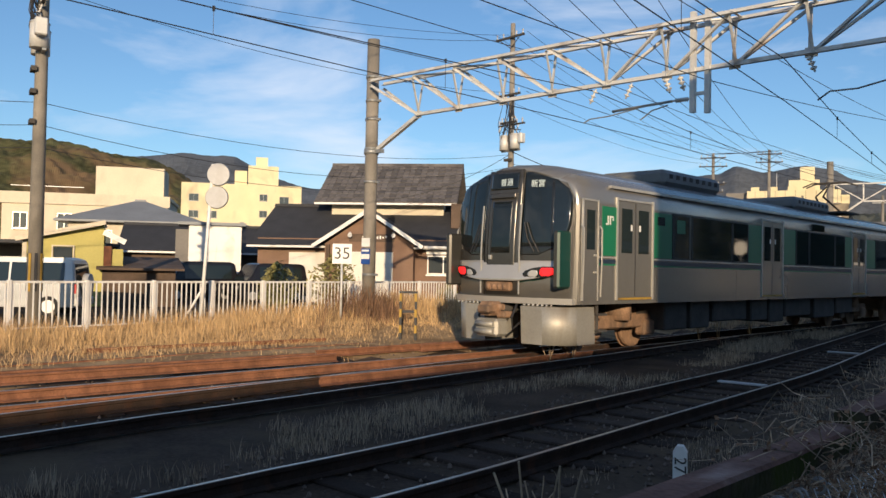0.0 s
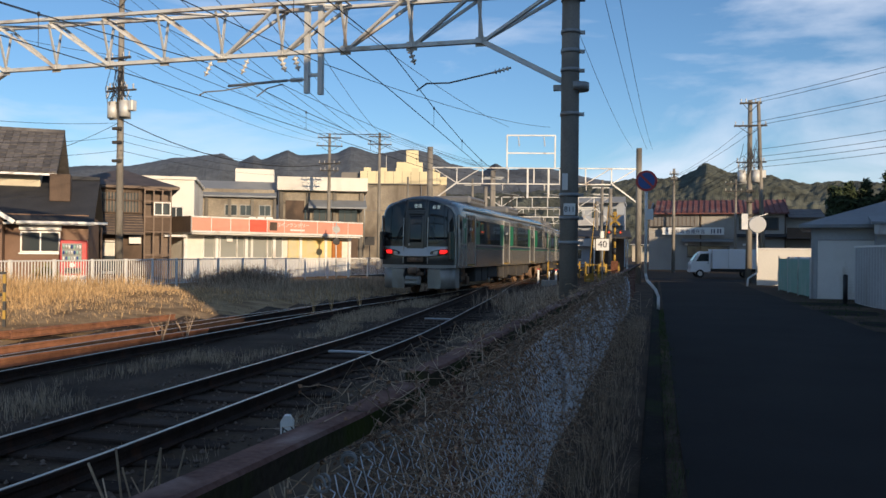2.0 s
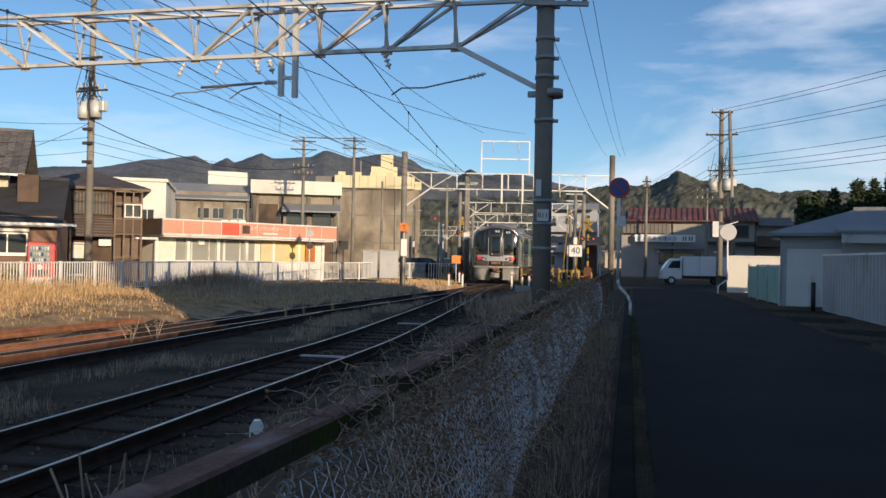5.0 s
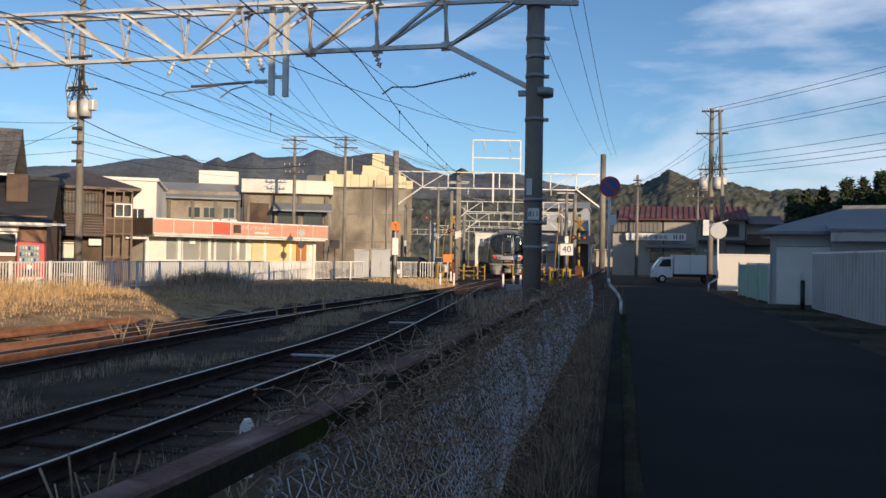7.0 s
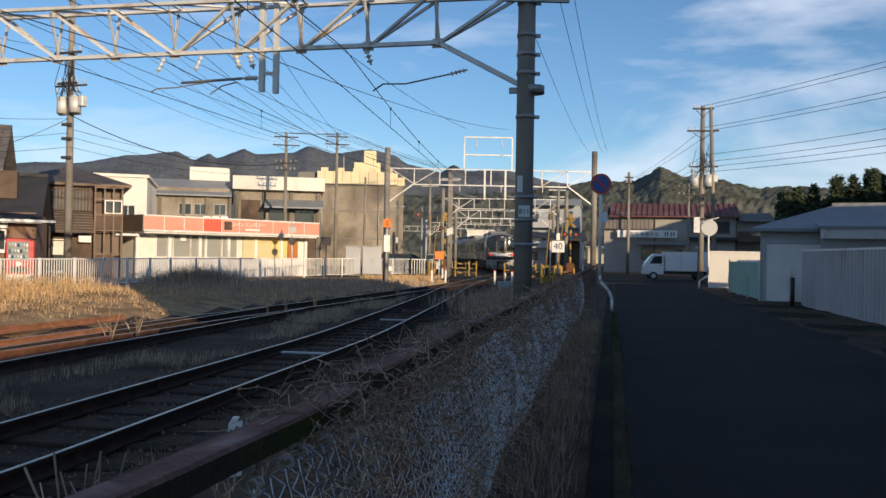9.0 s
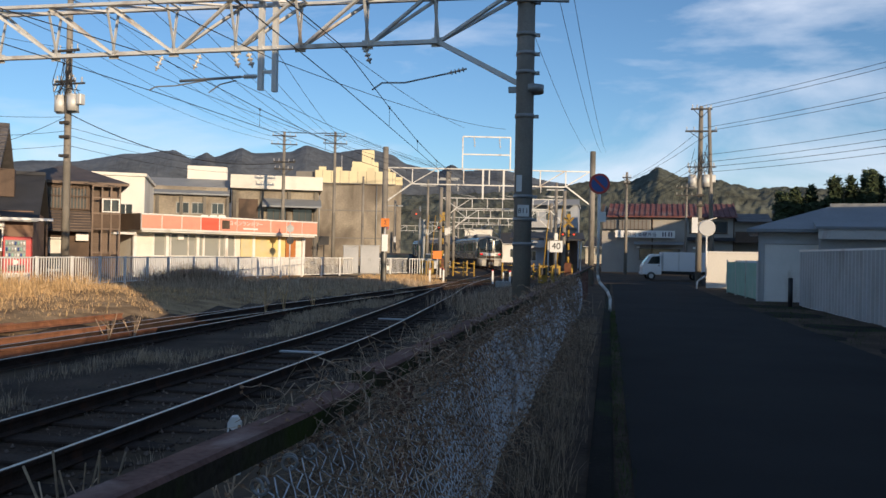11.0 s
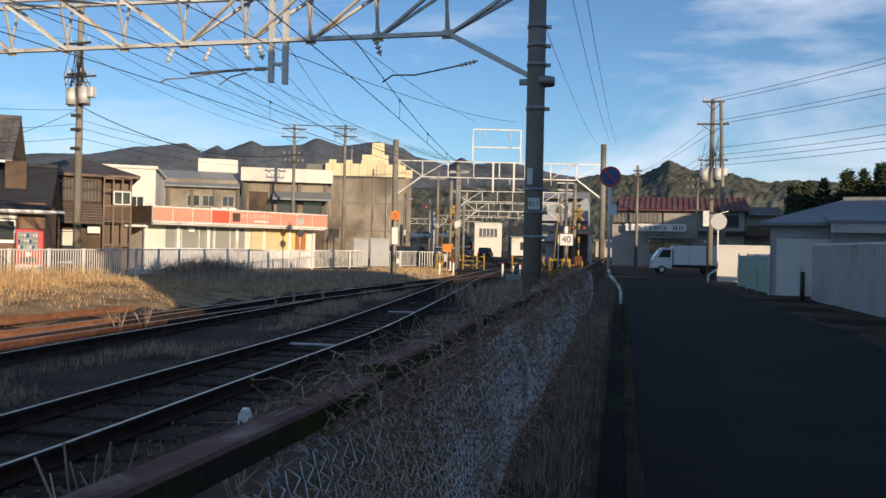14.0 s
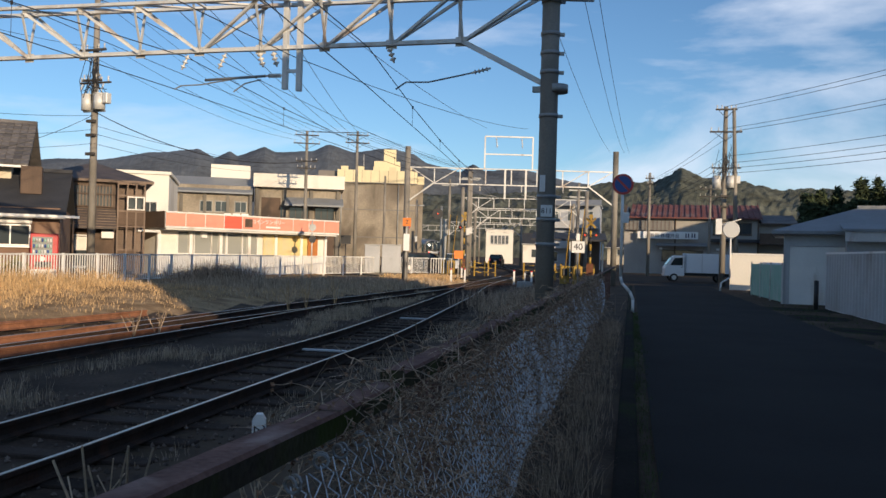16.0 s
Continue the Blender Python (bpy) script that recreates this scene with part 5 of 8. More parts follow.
def shop_house():
    """The brown house with a gabled porch and a tiled upper floor."""
    h = place(-15.4, 33.0, 22, "house", "brown house with black roof, white shutters and tiled upper storey", "house")
    w = part("wall", B(-10.8, -0.4, 0, 7.5, 0, 3.0), "brown_wall", h)
    gable_roof(h, -10.8, -0.5, 0, 7.0, 2.95, 4.75, "black_roof", 0.55)
    part("wall", B(-8.0, -2.5, 2.6, 7.6, 2.9, 5.2), "cream", h, "cream upper wall")
    gable_roof(h, -8.4, -2.1, 2.4, 8.4, 5.15, 7.05, "tile_roof", 0.5, tiles=0.40)
    part("chimney_box", B(-2.0, -1.2, 1.2, 1.9, 3.6, 4.75, 0.02), "dark_wood", h)
    # porch gable
    bm = bmesh.new()
    xm, hw = -5.45, 2.25
    pts = [(xm - hw + 0.25, 0), (xm + hw - 0.25, 0), (xm + hw - 0.25, 2.75), (xm, 4.1), (xm - hw + 0.25, 2.75)]
    a = [bm.verts.new((x, -0.7, z)) for x, z in pts]
    b = [bm.verts.new((x, 0.01, z)) for x, z in pts]
    for i in range(5):
        bm.faces.new((a[i], a[(i + 1) % 5], b[(i + 1) % 5], b[i]))
    bm.faces.new(a)
    bmesh.ops.recalc_face_normals(bm, faces=bm.faces[:])
    porch = part("porch", bm, "brown_wall", h)
    for s in (-1, 1):
        bm = bmesh.new()
        L = math.hypot(hw + 0.25, 1.62)
        m = Matrix.Translation((xm, 0, 4.28)) @ Matrix.Rotation(s * math.atan2(1.62, hw + 0.25), 4, "Y")
        box(bm, 0 if s > 0 else -L, L if s > 0 else 0, -1.1, 1.9, -0.10, 0.02, m=m)
        part("porch_roof", bm, "black_roof", h)
        bm = bmesh.new()
        box(bm, 0 if s > 0 else -L, L if s > 0 else 0, -1.14, -1.104, -0.13, 0.03, m=m)
        part("barge_board", bm, "white", h, "white barge board")
    sh = part("shutter", B(-6.85, -4.35, -0.76, -0.705, 0.1, 2.4), "white_wall", h, "closed cream roller shutter")
    for i in range(18):
        part("slat", B(-6.8, -4.4, -0.772, -0.762, 0.16 + i * 0.12, 0.25 + i * 0.12), "white_wall", sh)
    part("shutter", B(-9.3, -7.45, -0.05, -0.004, 0.1, 2.35), "white_wall", h, "closed cream roller shutter")
    bm = bmesh.new()
    random.seed(11)
    for i in range(9):
        x = -5.75 + i * 0.13
        box(bm, x, x + 0.07, -0.73, -0.705, 3.0 + random.uniform(-0.03, 0.03), 3.08 + random.uniform(0, 0.05))
    sg = part("sign_board", B(-6.35, -4.3, -0.72, -0.702, 2.85, 3.2), "dark_wood", h, "dark sign board with pale bars")
    part("sign_bars", bm, "white", sg)
    for x in (-6.3, -4.35):
        lamp = part("spot_lamp", R((x, -0.75, 3.25), (x + 0.05, -1.05, 3.12), 0.05, 0.10, 10), "white", h)
    pane(h, -2.85, -1.5, 1.5, 2.25, -0.005, 1)
    part("shutter_box", B(-2.95, -1.4, -0.16, -0.006, 2.34, 2.55, 0.02), "white", h)
    part("gutter", B(-3.2, 0.35, -0.72, -0.6, 2.60, 2.70), "white", h)
    part("downpipe", R((0.1, -0.1, 0), (0.1, -0.1, 2.7), 0.04), "dark_wood", h)
    part("post", B(-7.35, -7.2, -0.9, -0.76, 0, 2.7), "dark_wood", h)
    # vending machine before the wall
    v = place(-16.05, 32.25, 22, "vending_machine", "red drinks vending machine with a lit display window", "vending machine")
    part("cabinet", B(-0.5, 0.5, -0.4, 0.35, 0.1, 1.95, 0.03), "red", v)
    dsp = part("display_window", B(-0.42, 0.3, -0.42, -0.403, 1.1, 1.82), "shop_glass", v)
    for i in range(3):
        for j in range(7):
            part("can", R((-0.36 + j * 0.1, -0.43, 1.16 + i * 0.23), (-0.36 + j * 0.1, -0.43, 1.30 + i * 0.23), 0.033, n=8), ("white", "blue", "mint", "galv")[(i + j) % 4], dsp)
    part("panel", B(-0.48, 0.48, -0.42, -0.403, 0.12, 0.55), "plate_white", v, "white lower panel")
    part("slot", B(-0.3, 0.3, -0.425, -0.41, 0.62, 0.85), "black", v)
    part("badge", R((-0.05, -0.40, 0.96), (-0.05, -0.42, 0.96), 0.10, n=14), "white", v)


def brown_house():
    h = place(-16.2, 43.0, 24, "house", "old brown-boarded two-storey house with a screened balcony", "house")
    part("wall", B(-4.9, 0, 0, 6.5, 0, 4.95), "worn_wood", h)
    lap(h, -4.9, 0, -0.002, 0.3, 4.9, "worn_wood", 0.25)
    hip_roof(h, -4.9, 0, 0, 6.5, 4.95, 6.1, "brown_roof", 0.45)
    part("eave_board", B(-5.3, 0.42, -0.47, -0.43, 4.80, 4.92), "worn_wood", h)
    aw = part("awning", prism(bmesh.new(), [(-1.1, 2.45), (-0.05, 3.45), (-0.05, 3.37), (-1.1, 2.37)], -4.9, -1.35), "brown_roof", h, "corrugated brown awning")
    for i in range(7):
        t = i / 7
        part("batten", B(-4.9, -1.35, -1.1 + 1.05 * t - 0.02, -1.1 + 1.05 * t + 0.02, 2.46 + t, 2.49 + t), "worn_wood", aw)
    # balcony with upright slats over the lower roof
    for i in range(22):
        part("slat", B(-4.85 + i * 0.155, -4.78 + i * 0.155, -0.16, -0.13, 3.55, 4.72), "worn_wood", h)
    for z in (3.5, 4.15, 4.72):
        part("rail", B(-4.9, -1.4, -0.18, -0.12, z, z + 0.06), "dark_wood", h)
    pane(h, -4.7, -1.6, 3.55, 4.6, -0.06, 3, "dark_wood", False)
    # glazed corner porch of thin frames on both floors
    for x in (-1.30, -0.85, -0.42, 0.0):
        part("porch_post", B(x - 0.035, x + 0.035, -0.75, -0.68, 0, 4.75), "worn_wood", h)
    for z in (0.05, 1.3, 2.5, 3.3, 4.1, 4.7):
        part("porch_rail", B(-1.33, 0.04, -0.74, -0.69, z, z + 0.07), "worn_wood", h)
    part("porch_panel", B(-1.28, -0.02, -0.715, -0.70, 2.60, 3.28), "dark_wood", h)
    part("porch_panel", B(-1.28, -0.45, -0.715, -0.70, 0.15, 1.28), "dark_wood", h)
    part("porch_roof", B(-1.36, 0.06, -0.78, -0.004, 4.78, 4.84), "worn_wood", h)
    pane(h, -0.80, -0.06, 3.45, 4.05, -0.72, 1, "white", False)
    part("dark_front", B(-4.8, -1.4, -0.09, -0.06, 0.1, 2.35), "dark_wood", h)
    pane(h, -3.35, -2.55, 0.45, 2.0, -0.10, 0, "white")
    part("upper_pane", B(-3.3, -2.6, -0.13, -0.12, 1.25, 1.95), "white_wall", h, "pale blind in the window")
    part("air_conditioner", B(-2.05, -1.45, -0.45, -0.1, 1.9, 2.3, 0.02), "white", h)


def block(x, y, turn, w, d, hgt, name, label, material, floors=(), cols=0, parapet=0.0, pmat=None, x0=None, win=(0.9, 1.1), z_first=1.0):
    """A plain flat-roofed building; its front's right corner stands at (x, y)."""
    b = place(x, y, turn, name, label, "building")
    part("wall", B(-w, 0, 0, d, 0, hgt), material, b)
    part("roof", B(-w - 0.15, 0.15, -0.15, d + 0.15, hgt + 0.004, hgt + 0.22), pmat or material, b)
    if parapet:
        part("parapet", B(-w - 0.16, 0.16, -0.16, 0.2, hgt - parapet, hgt + 0.25), pmat or material, b)
    for z in floors:
        for i in range(cols):
            xx = -w + 0.8 + i * (w - 1.6 - win[0]) / max(1, cols - 1)
            pane(b, xx, xx + win[0], z, z + win[1], -0.004, 1, "alu", True)
    return b


def grey_office():
    b = place(-17.9, 72.9, 13, "office_building", "grey two-storey office building with strip windows", "building")
    part("wall", B(-8, 0, 0, 14, 0, 7.1), "bare_concrete", b)
    part("roof", prism(bmesh.new(), [(-0.6, 6.35), (-0.6, 6.5), (2.5, 8.0), (12, 8.0), (12, 6.4)], -8.3, 0.2), "grey_roof", b)
    part("penthouse", B(-3.6, -0.1, 2.5, 7, 7.0, 9.2), "white_wall", b)
    for i in range(4):
        pane(b, (-7.6, -4.3, -3.0, -1.3)[i], (-6.6, -3.3, -2.0, -0.35)[i], 4.75, 5.65, -0.004, 1, "galv_dark", False)
    for i in range(5):
        part("pilaster", B(-8 + i * 1.98, -7.75 + i * 1.98, -0.25, -0.004, 0, 6.3), "old_concrete", b)
    part("slab", B(-8.2, 0.1, -0.45, -0.26, 3.6, 3.95), "old_concrete", b)
    for i in range(3):
        part("air_conditioner", B(-2.2 + i * 0.75, -1.6 + i * 0.75, -0.75, -0.46, 3.96, 4.6), "white", b)
    c = place(-10.0, 74.6, 10, "office_building", "long building with a sunlit cream roof band", "building")
    part("wall", B(-7.7, 0, 0, 12, 0, 7.1), "bare_concrete", c)
    part("roof_band", B(-7.8, 0.3, -0.8, 12, 7.1, 8.3), "white_wall", c)
    part("canopy", prism(bmesh.new(), [(-1.6, 5.6), (-0.004, 6.3), (-0.004, 6.1), (-1.6, 5.45)], -5.0, 0.2), "grey_roof", c)
    for i in range(3):
        pane(c, -6.9 + i * 2.3, -5.2 + i * 2.3, 4.3, 5.4, -0.004, 2, "dark_wood", False)
    # flat dark sheets on the wall stand in for shaded recesses
    part("recess_shade", B(-7.1, -5.4, -0.06, -0.004, 3.9, 6.2), "dark_wood", c, "dark sheet for the shade of an open stair bay")
    part("recess_shade", B(-4.6, -0.5, -0.05, -0.004, 1.0, 3.8), "dark_wood", c)
    for i in range(4):
        part("pilaster", B(-7.6 + i * 2.4, -7.3 + i * 2.4, -0.2, -0.004, 0, 7.1), "old_concrete", c)


def concrete_block():
    b = place(-3.9, 92.0, 3, "concrete_building", "stained bare concrete building with a cream top storey", "building")
    part("wall", B(-8.6, 0, 0, 10, 0, 9.3), "bare_concrete", b)
    part("bay", prism(bmesh.new(), [(0.4, 0), (0.4, 9.3), (9, 9.3), (9, 0)], 0.0, 0.9), "bare_concrete", b)
    part("parapet", B(-8.8, 0.2, -0.25, 10, 9.3, 10.7), "pale_yellow", b, "cream top storey")
    part("parapet", B(0.25, 1.0, 0.4, 9.5, 9.3, 10.2), "pale_yellow", b)
    for i in range(5):
        part("merlon", B(-8.4 + i * 1.8, -7.6 + i * 1.8, -0.28, -0.0, 10.7, 11.1), "pale_yellow", b)
    part("penthouse", B(-4.8, -1.8, 2, 6, 10.7, 12.0), "pale_yellow", b)
    part("penthouse", B(-3.7, -2.3, 2.2, 5, 12.0, 13.4), "pale_yellow", b)
    part("balcony", B(-11.0, -8.6, 0.5, 5, 9.0, 10.6), "grey_wall", b)
    part("balcony", B(-11.0, -8.6, 0.5, 5, 4.2, 6.0), "grey_wall", b)
    part("wall", B(-10.9, -8.62, 1.5, 9, 0, 9.0), "grey_wall", b)
    for x in (-7.0, -4.8, -2.6, -0.6):
        part("crack_joint", B(x - 0.02, x + 0.02, -0.02, -0.004, 0, 9.2), "bare_concrete", b)
    for i in range(9):
        part("panel_joint", B(-8.0 + i * 0.98, -7.96 + i * 0.98, -0.262, -0.25, 9.3, 10.7), "bare_concrete", b)
    part("coping", B(-8.85, 0.25, -0.3, -0.252, 9.22, 9.32), "grey_wall", b)
    for z in (3.1, 6.2):
        part("floor_line", B(-8.6, 0, -0.05, -0.006, z, z + 0.12), "grey_wall", b)
    part("drain_pipe", R((-8.3, -0.1, 2), (-8.3, -0.1, 9.2), 0.07), "galv_dark", b)
    part("drain_pipe", R((-1.9, -0.1, 0), (-1.9, -0.1, 9.2), 0.06), "galv_dark", b)
    part("antenna", R((-5.9, 0.2, 10.7), (-5.9, 0.2, 12.6), 0.03), "galv", b)


def laundry():
    b = place(-7.5, 51.5, 46, "laundry_shop", "low white coin laundry with a salmon fascia and big windows", "shop")
    w = 11.2
    part("wall", B(-w, 0, 0.6, 6, 0, 3.3), "white_wall", b)
    part("roof", B(-w - 0.2, 0.2, -0.5, 6.2, 3.30, 3.42), "grey_roof", b)
    n = 10
    for i in range(n):
        a, c = -w - 0.2 + (w + 0.4) * i / n, -w - 0.2 + (w + 0.4) * (i + 1) / n
        part("fascia_panel", B(a + 0.025, c - 0.025, -0.62, -0.5, 2.66, 3.36), "salmon_red" if i == 3 else "salmon", b)
    part("fascia_back", B(-w - 0.19, 0.19, -0.60, -0.5, 2.62, 3.38), "white", b)
    part("fascia_edge", B(-w - 0.2, 0.2, -0.64, -0.5, 3.385, 3.44), "white", b)
    part("fascia_edge", B(-w - 0.2, 0.2, -0.64, -0.5, 2.56, 2.615), "white", b)
    part("fascia_side", B(-w - 0.215, -w - 0.203, -0.5, 4.0, 2.56, 3.44), "dark_wood", b)
    part("soffit", B(-w - 0.1, 0.1, -0.5, 0.6, 2.47, 2.555), "white", b)
    cu = bpy.data.curves.new("lettering", "FONT")
    cu.body, cu.size, cu.extrude, cu.align_x = "コインランドリー", 0.29, 0.006, "CENTER"
    txt = new("lettering", cu)
    txt.data.materials.append(M["white"])
    txt.parent = b
    txt.matrix_basis = pose(-5.0, -0.63, 3.02, 90, 0, 0)
    part("text_bar", B(-5.2, -4.2, -0.626, -0.621, 2.78, 2.88), "white", b)
    part("emblem", B(-6.6, -6.1, -0.64, -0.621, 2.78, 3.26, 0.01), "dark_wood", b, "dark badge on the fascia")
    for a, c in ((-10.05, -9.12), (-9.05, -8.03), (-7.97, -7.1), (-6.98, -6.04), (-5.97, -5.0)):
        pane(b, a, c, 1.2, 2.42, 0.59, 0, "white", False, "shop_glass")
    part("panel", B(-4.6, -1.4, 0.50, 0.545, 1.15, 2.4), "poster_yellow", b, "pale yellow poster window")
    part("panel", B(-1.36, -0.62, 0.47, 0.545, 1.15, 2.3), "orange_brown", b, "orange-brown door")
    part("blind_box", B(-8.7, -8.35, 0.45, 0.56, 2.1, 2.4), "white", b)
    part("dado", B(-w, 0, 0.5, 0.596, 0.0, 1.1), "white", b)
    for i in range(7):
        part("pillar", B(-w + i * w / 6 - 0.09, -w + i * w / 6 + 0.09, 0.44, 0.59, 0, 2.45), "white", b)
    part("drum_row", B(-9, -3, 3.0, 3.8, 0.1, 1.8), "alu", b)
    part("awning", B(-w - 1.3, -w - 0.05, 0.2, 2.6, 2.3, 2.42), "white", b)
    # round sign boards on a post before the shop
    s = place(-8.0, 47.6, 30, "sign_post", "grey post with round signs seen from behind", "sign", "road signs")
    part("post", R((0, 0, 0), (0, 0, 3.3), 0.04), "galv", s)
    for z in (2.9, 2.2):
        part("disc", R((0, -0.05, z), (0, -0.03, z), 0.22, n=20), "galv_dark" if z > 2.5 else "black", s)


def left_town():
    s = place(-25.4, 21.0, 50, "shed", "small yellow boarded shed with cream roof edges", "shed")
    bm = bmesh.new()
    pts = [(-3.05, 0), (-0.38, 0), (-0.38, 3.12), (-3.05, 2.50)]
    fr = [bm.verts.new((x, 0, z)) for x, z in pts]
    bk = [bm.verts.new((x, 3.6, z)) for x, z in pts]
    for i in range(4):
        bm.faces.new((fr[i], fr[(i + 1) % 4], bk[(i + 1) % 4], bk[i]))
    bm.faces.new(fr)
    bm.faces.new(bk)
    bmesh.ops.recalc_face_normals(bm, faces=bm.faces[:])
    part("wall", bm, "olive_yellow", s)
    tilt = Matrix.Translation((-3.05, 0, 2.52)) @ Matrix.Rotation(-math.atan2(0.62, 2.67), 4, "Y")
    part("roof", box(bmesh.new(), -0.25, 2.80, -0.3, 3.8, 0.0, 0.09, m=tilt), "grey_roof", s)
    part("barge_board", box(bmesh.new(), -0.25, 2.80, -0.36, -0.304, -0.06, 0.10, m=tilt), "cream", s, "cream barge board")
    part("corner_board", B(-3.09, -2.95, -0.03, -0.004, 0, 2.5), "cream", s)
    pane(s, -2.08, -1.42, 1.65, 2.25, -0.016, 0, "cream", False)
    part("door", B(-0.376, -0.10, 0.02, 0.08, 0.05, 2.3), "rust", s, "rust-red door")
    part("side_wall", B(-0.10, 0.30, 0.1, 2.5, 0, 2.2), "olive_yellow", s)
    tl = Matrix.Translation((-0.376, 0, 2.85)) @ Matrix.Rotation(math.atan2(0.35, 0.75), 4, "Y")
    part("porch_roof", box(bmesh.new(), 0, 0.85, -0.3, 2.6, -0.02, 0.05, m=tl), "grey_roof", s)
    part("porch_board", box(bmesh.new(), 0, 0.85, -0.34, -0.304, -0.14, 0.06, m=tl), "white", s, "white porch edge")
    for z in range(9):
        part("board_line", B(-2.94, -0.39, -0.014, -0.004, 0.3 + z * 0.25, 0.32 + z * 0.25), "olive_yellow", s)
    d = place(-23.9, 22.6, 50, "shed", "low brown wooden shed with stacked boards", "shed")
    part("wall", B(-2.6, 0, 0, 3, 0, 1.5), "dark_wood", d)
    lap(d, -2.6, 0, -0.004, 0.1, 1.45, "dark_wood", 0.2)
    part("roof", prism(bmesh.new(), [(-0.4, 1.5), (3.2, 1.95), (3.2, 1.85), (-0.4, 1.42)], -2.8, 0.3), "dark_wood", d)
    p = place(-38.5, 38.0, 42, "house", "pale house with a blue-grey hipped roof", "house")
    part("wall", B(-7.5, 0, 0, 7, 0, 4.3), "cream", p)
    hip_roof(p, -7.5, 0, 0, 7, 4.35, 5.9, "grey_roof", 0.7)
    pane(p, -6.4, -5.0, 2.6, 3.7, -0.004, 1)
    pane(p, -3.2, -1.6, 2.6, 3.7, -0.004, 1)
    p2 = place(-35.0, 41.5, 40, "house", "pale pink house with a flat grey roof", "house")
    part("wall", B(-4.4, 0, 0, 6, 0, 3.6), "cream", p2)
    hip_roof(p2, -4.4, 0, 0, 6, 3.65, 4.6, "grey_roof", 0.4)
    pane(p2, -3.2, -2.0, 1.9, 2.9, -0.004, 1)
    q = block(-48.0, 44.5, 42, 11.5, 9, 6.6, "apartment_building", "cream flat-roofed building with a stair tower", "cream", (4.2,), 4, 0.6)
    part("stair_tower", B(-5.5, -0.5, 2, 6, 6.6, 9.2), "cream", q)
    part("rail", B(-11, -6, 0.2, 0.26, 7.3, 7.36), "galv", q)
    hblk = place(-98.0, 124.0, 42, "hotel", "tall cream hotel block with a stepped roofline", "building")
    part("wall", B(-22, 0, 0, 12, 0, 17.2), "pale_yellow", hblk)
    part("tower", B(-10, -4.4, -0.3, 9, 0, 20.8), "pale_yellow", hblk)
    part("tank_room", B(-8.6, -6.4, 1, 4, 20.8, 22.6), "pale_yellow", hblk)
    part("roof_box", B(-12.5, -10.2, 2, 8, 17.2, 20.0), "pale_yellow", hblk)
    for zz in (4.5, 7.6, 10.7, 13.8):
        for i in range(6):
            if 2 <= i <= 3:
                continue
            pane(hblk, -20.6 + i * 3.3, -18.9 + i * 3.3, zz, zz + 1.3, -0.01, 1, "galv_dark", True)
        pane(hblk, -7.8, -6.4, zz + 0.4, zz + 1.6, -0.31, 1, "galv_dark", True)
    w = place(-27.0, 29.6, 44, "shed", "white panelled store shed with a grey roof", "shed")
    part("wall", B(-2.4, 0, 0, 2.2, 1.2, 3.55), "white", w)
    part("frame", B(-2.3, -0.1, 0.1, 2.1, 0.1, 1.2), "dark_wood", w)
    part("roof", B(-2.9, 0.2, -0.2, 2.5, 3.56, 3.7), "grey_roof", w)
    part("side", B(-3.0, -2.41, 0.2, 2.2, 1.0, 3.35), "grey_wall", w)
    f = place(-30.5, 33.5, 44, "house", "dark low house roofs behind the car park", "house")
    part("wall", B(-6, 5, 0, 6, 0, 2.6), "dark_wood", f)
    gable_roof(f, -6, 5, 0, 6, 2.6, 3.9, "black_roof", 0.5)
    g = place(-33.0, 24.0, 30, "carport", "dark open carport with a flat roof", "carport")
    part("roof", B(-7, 1.5, -1, 4, 2.5, 2.65), "black_roof", g)
    for x in (-6.8, -2.5, 1.3):
        for y in (-0.8, 3.8):
            part("post", B(x - 0.06, x + 0.06, y - 0.06, y + 0.06, 0, 2.5), "dark_wood", g)
    part("back_wall", B(-7, 1.5, 3.85, 4, 0, 2.5), "grey_wall", g)


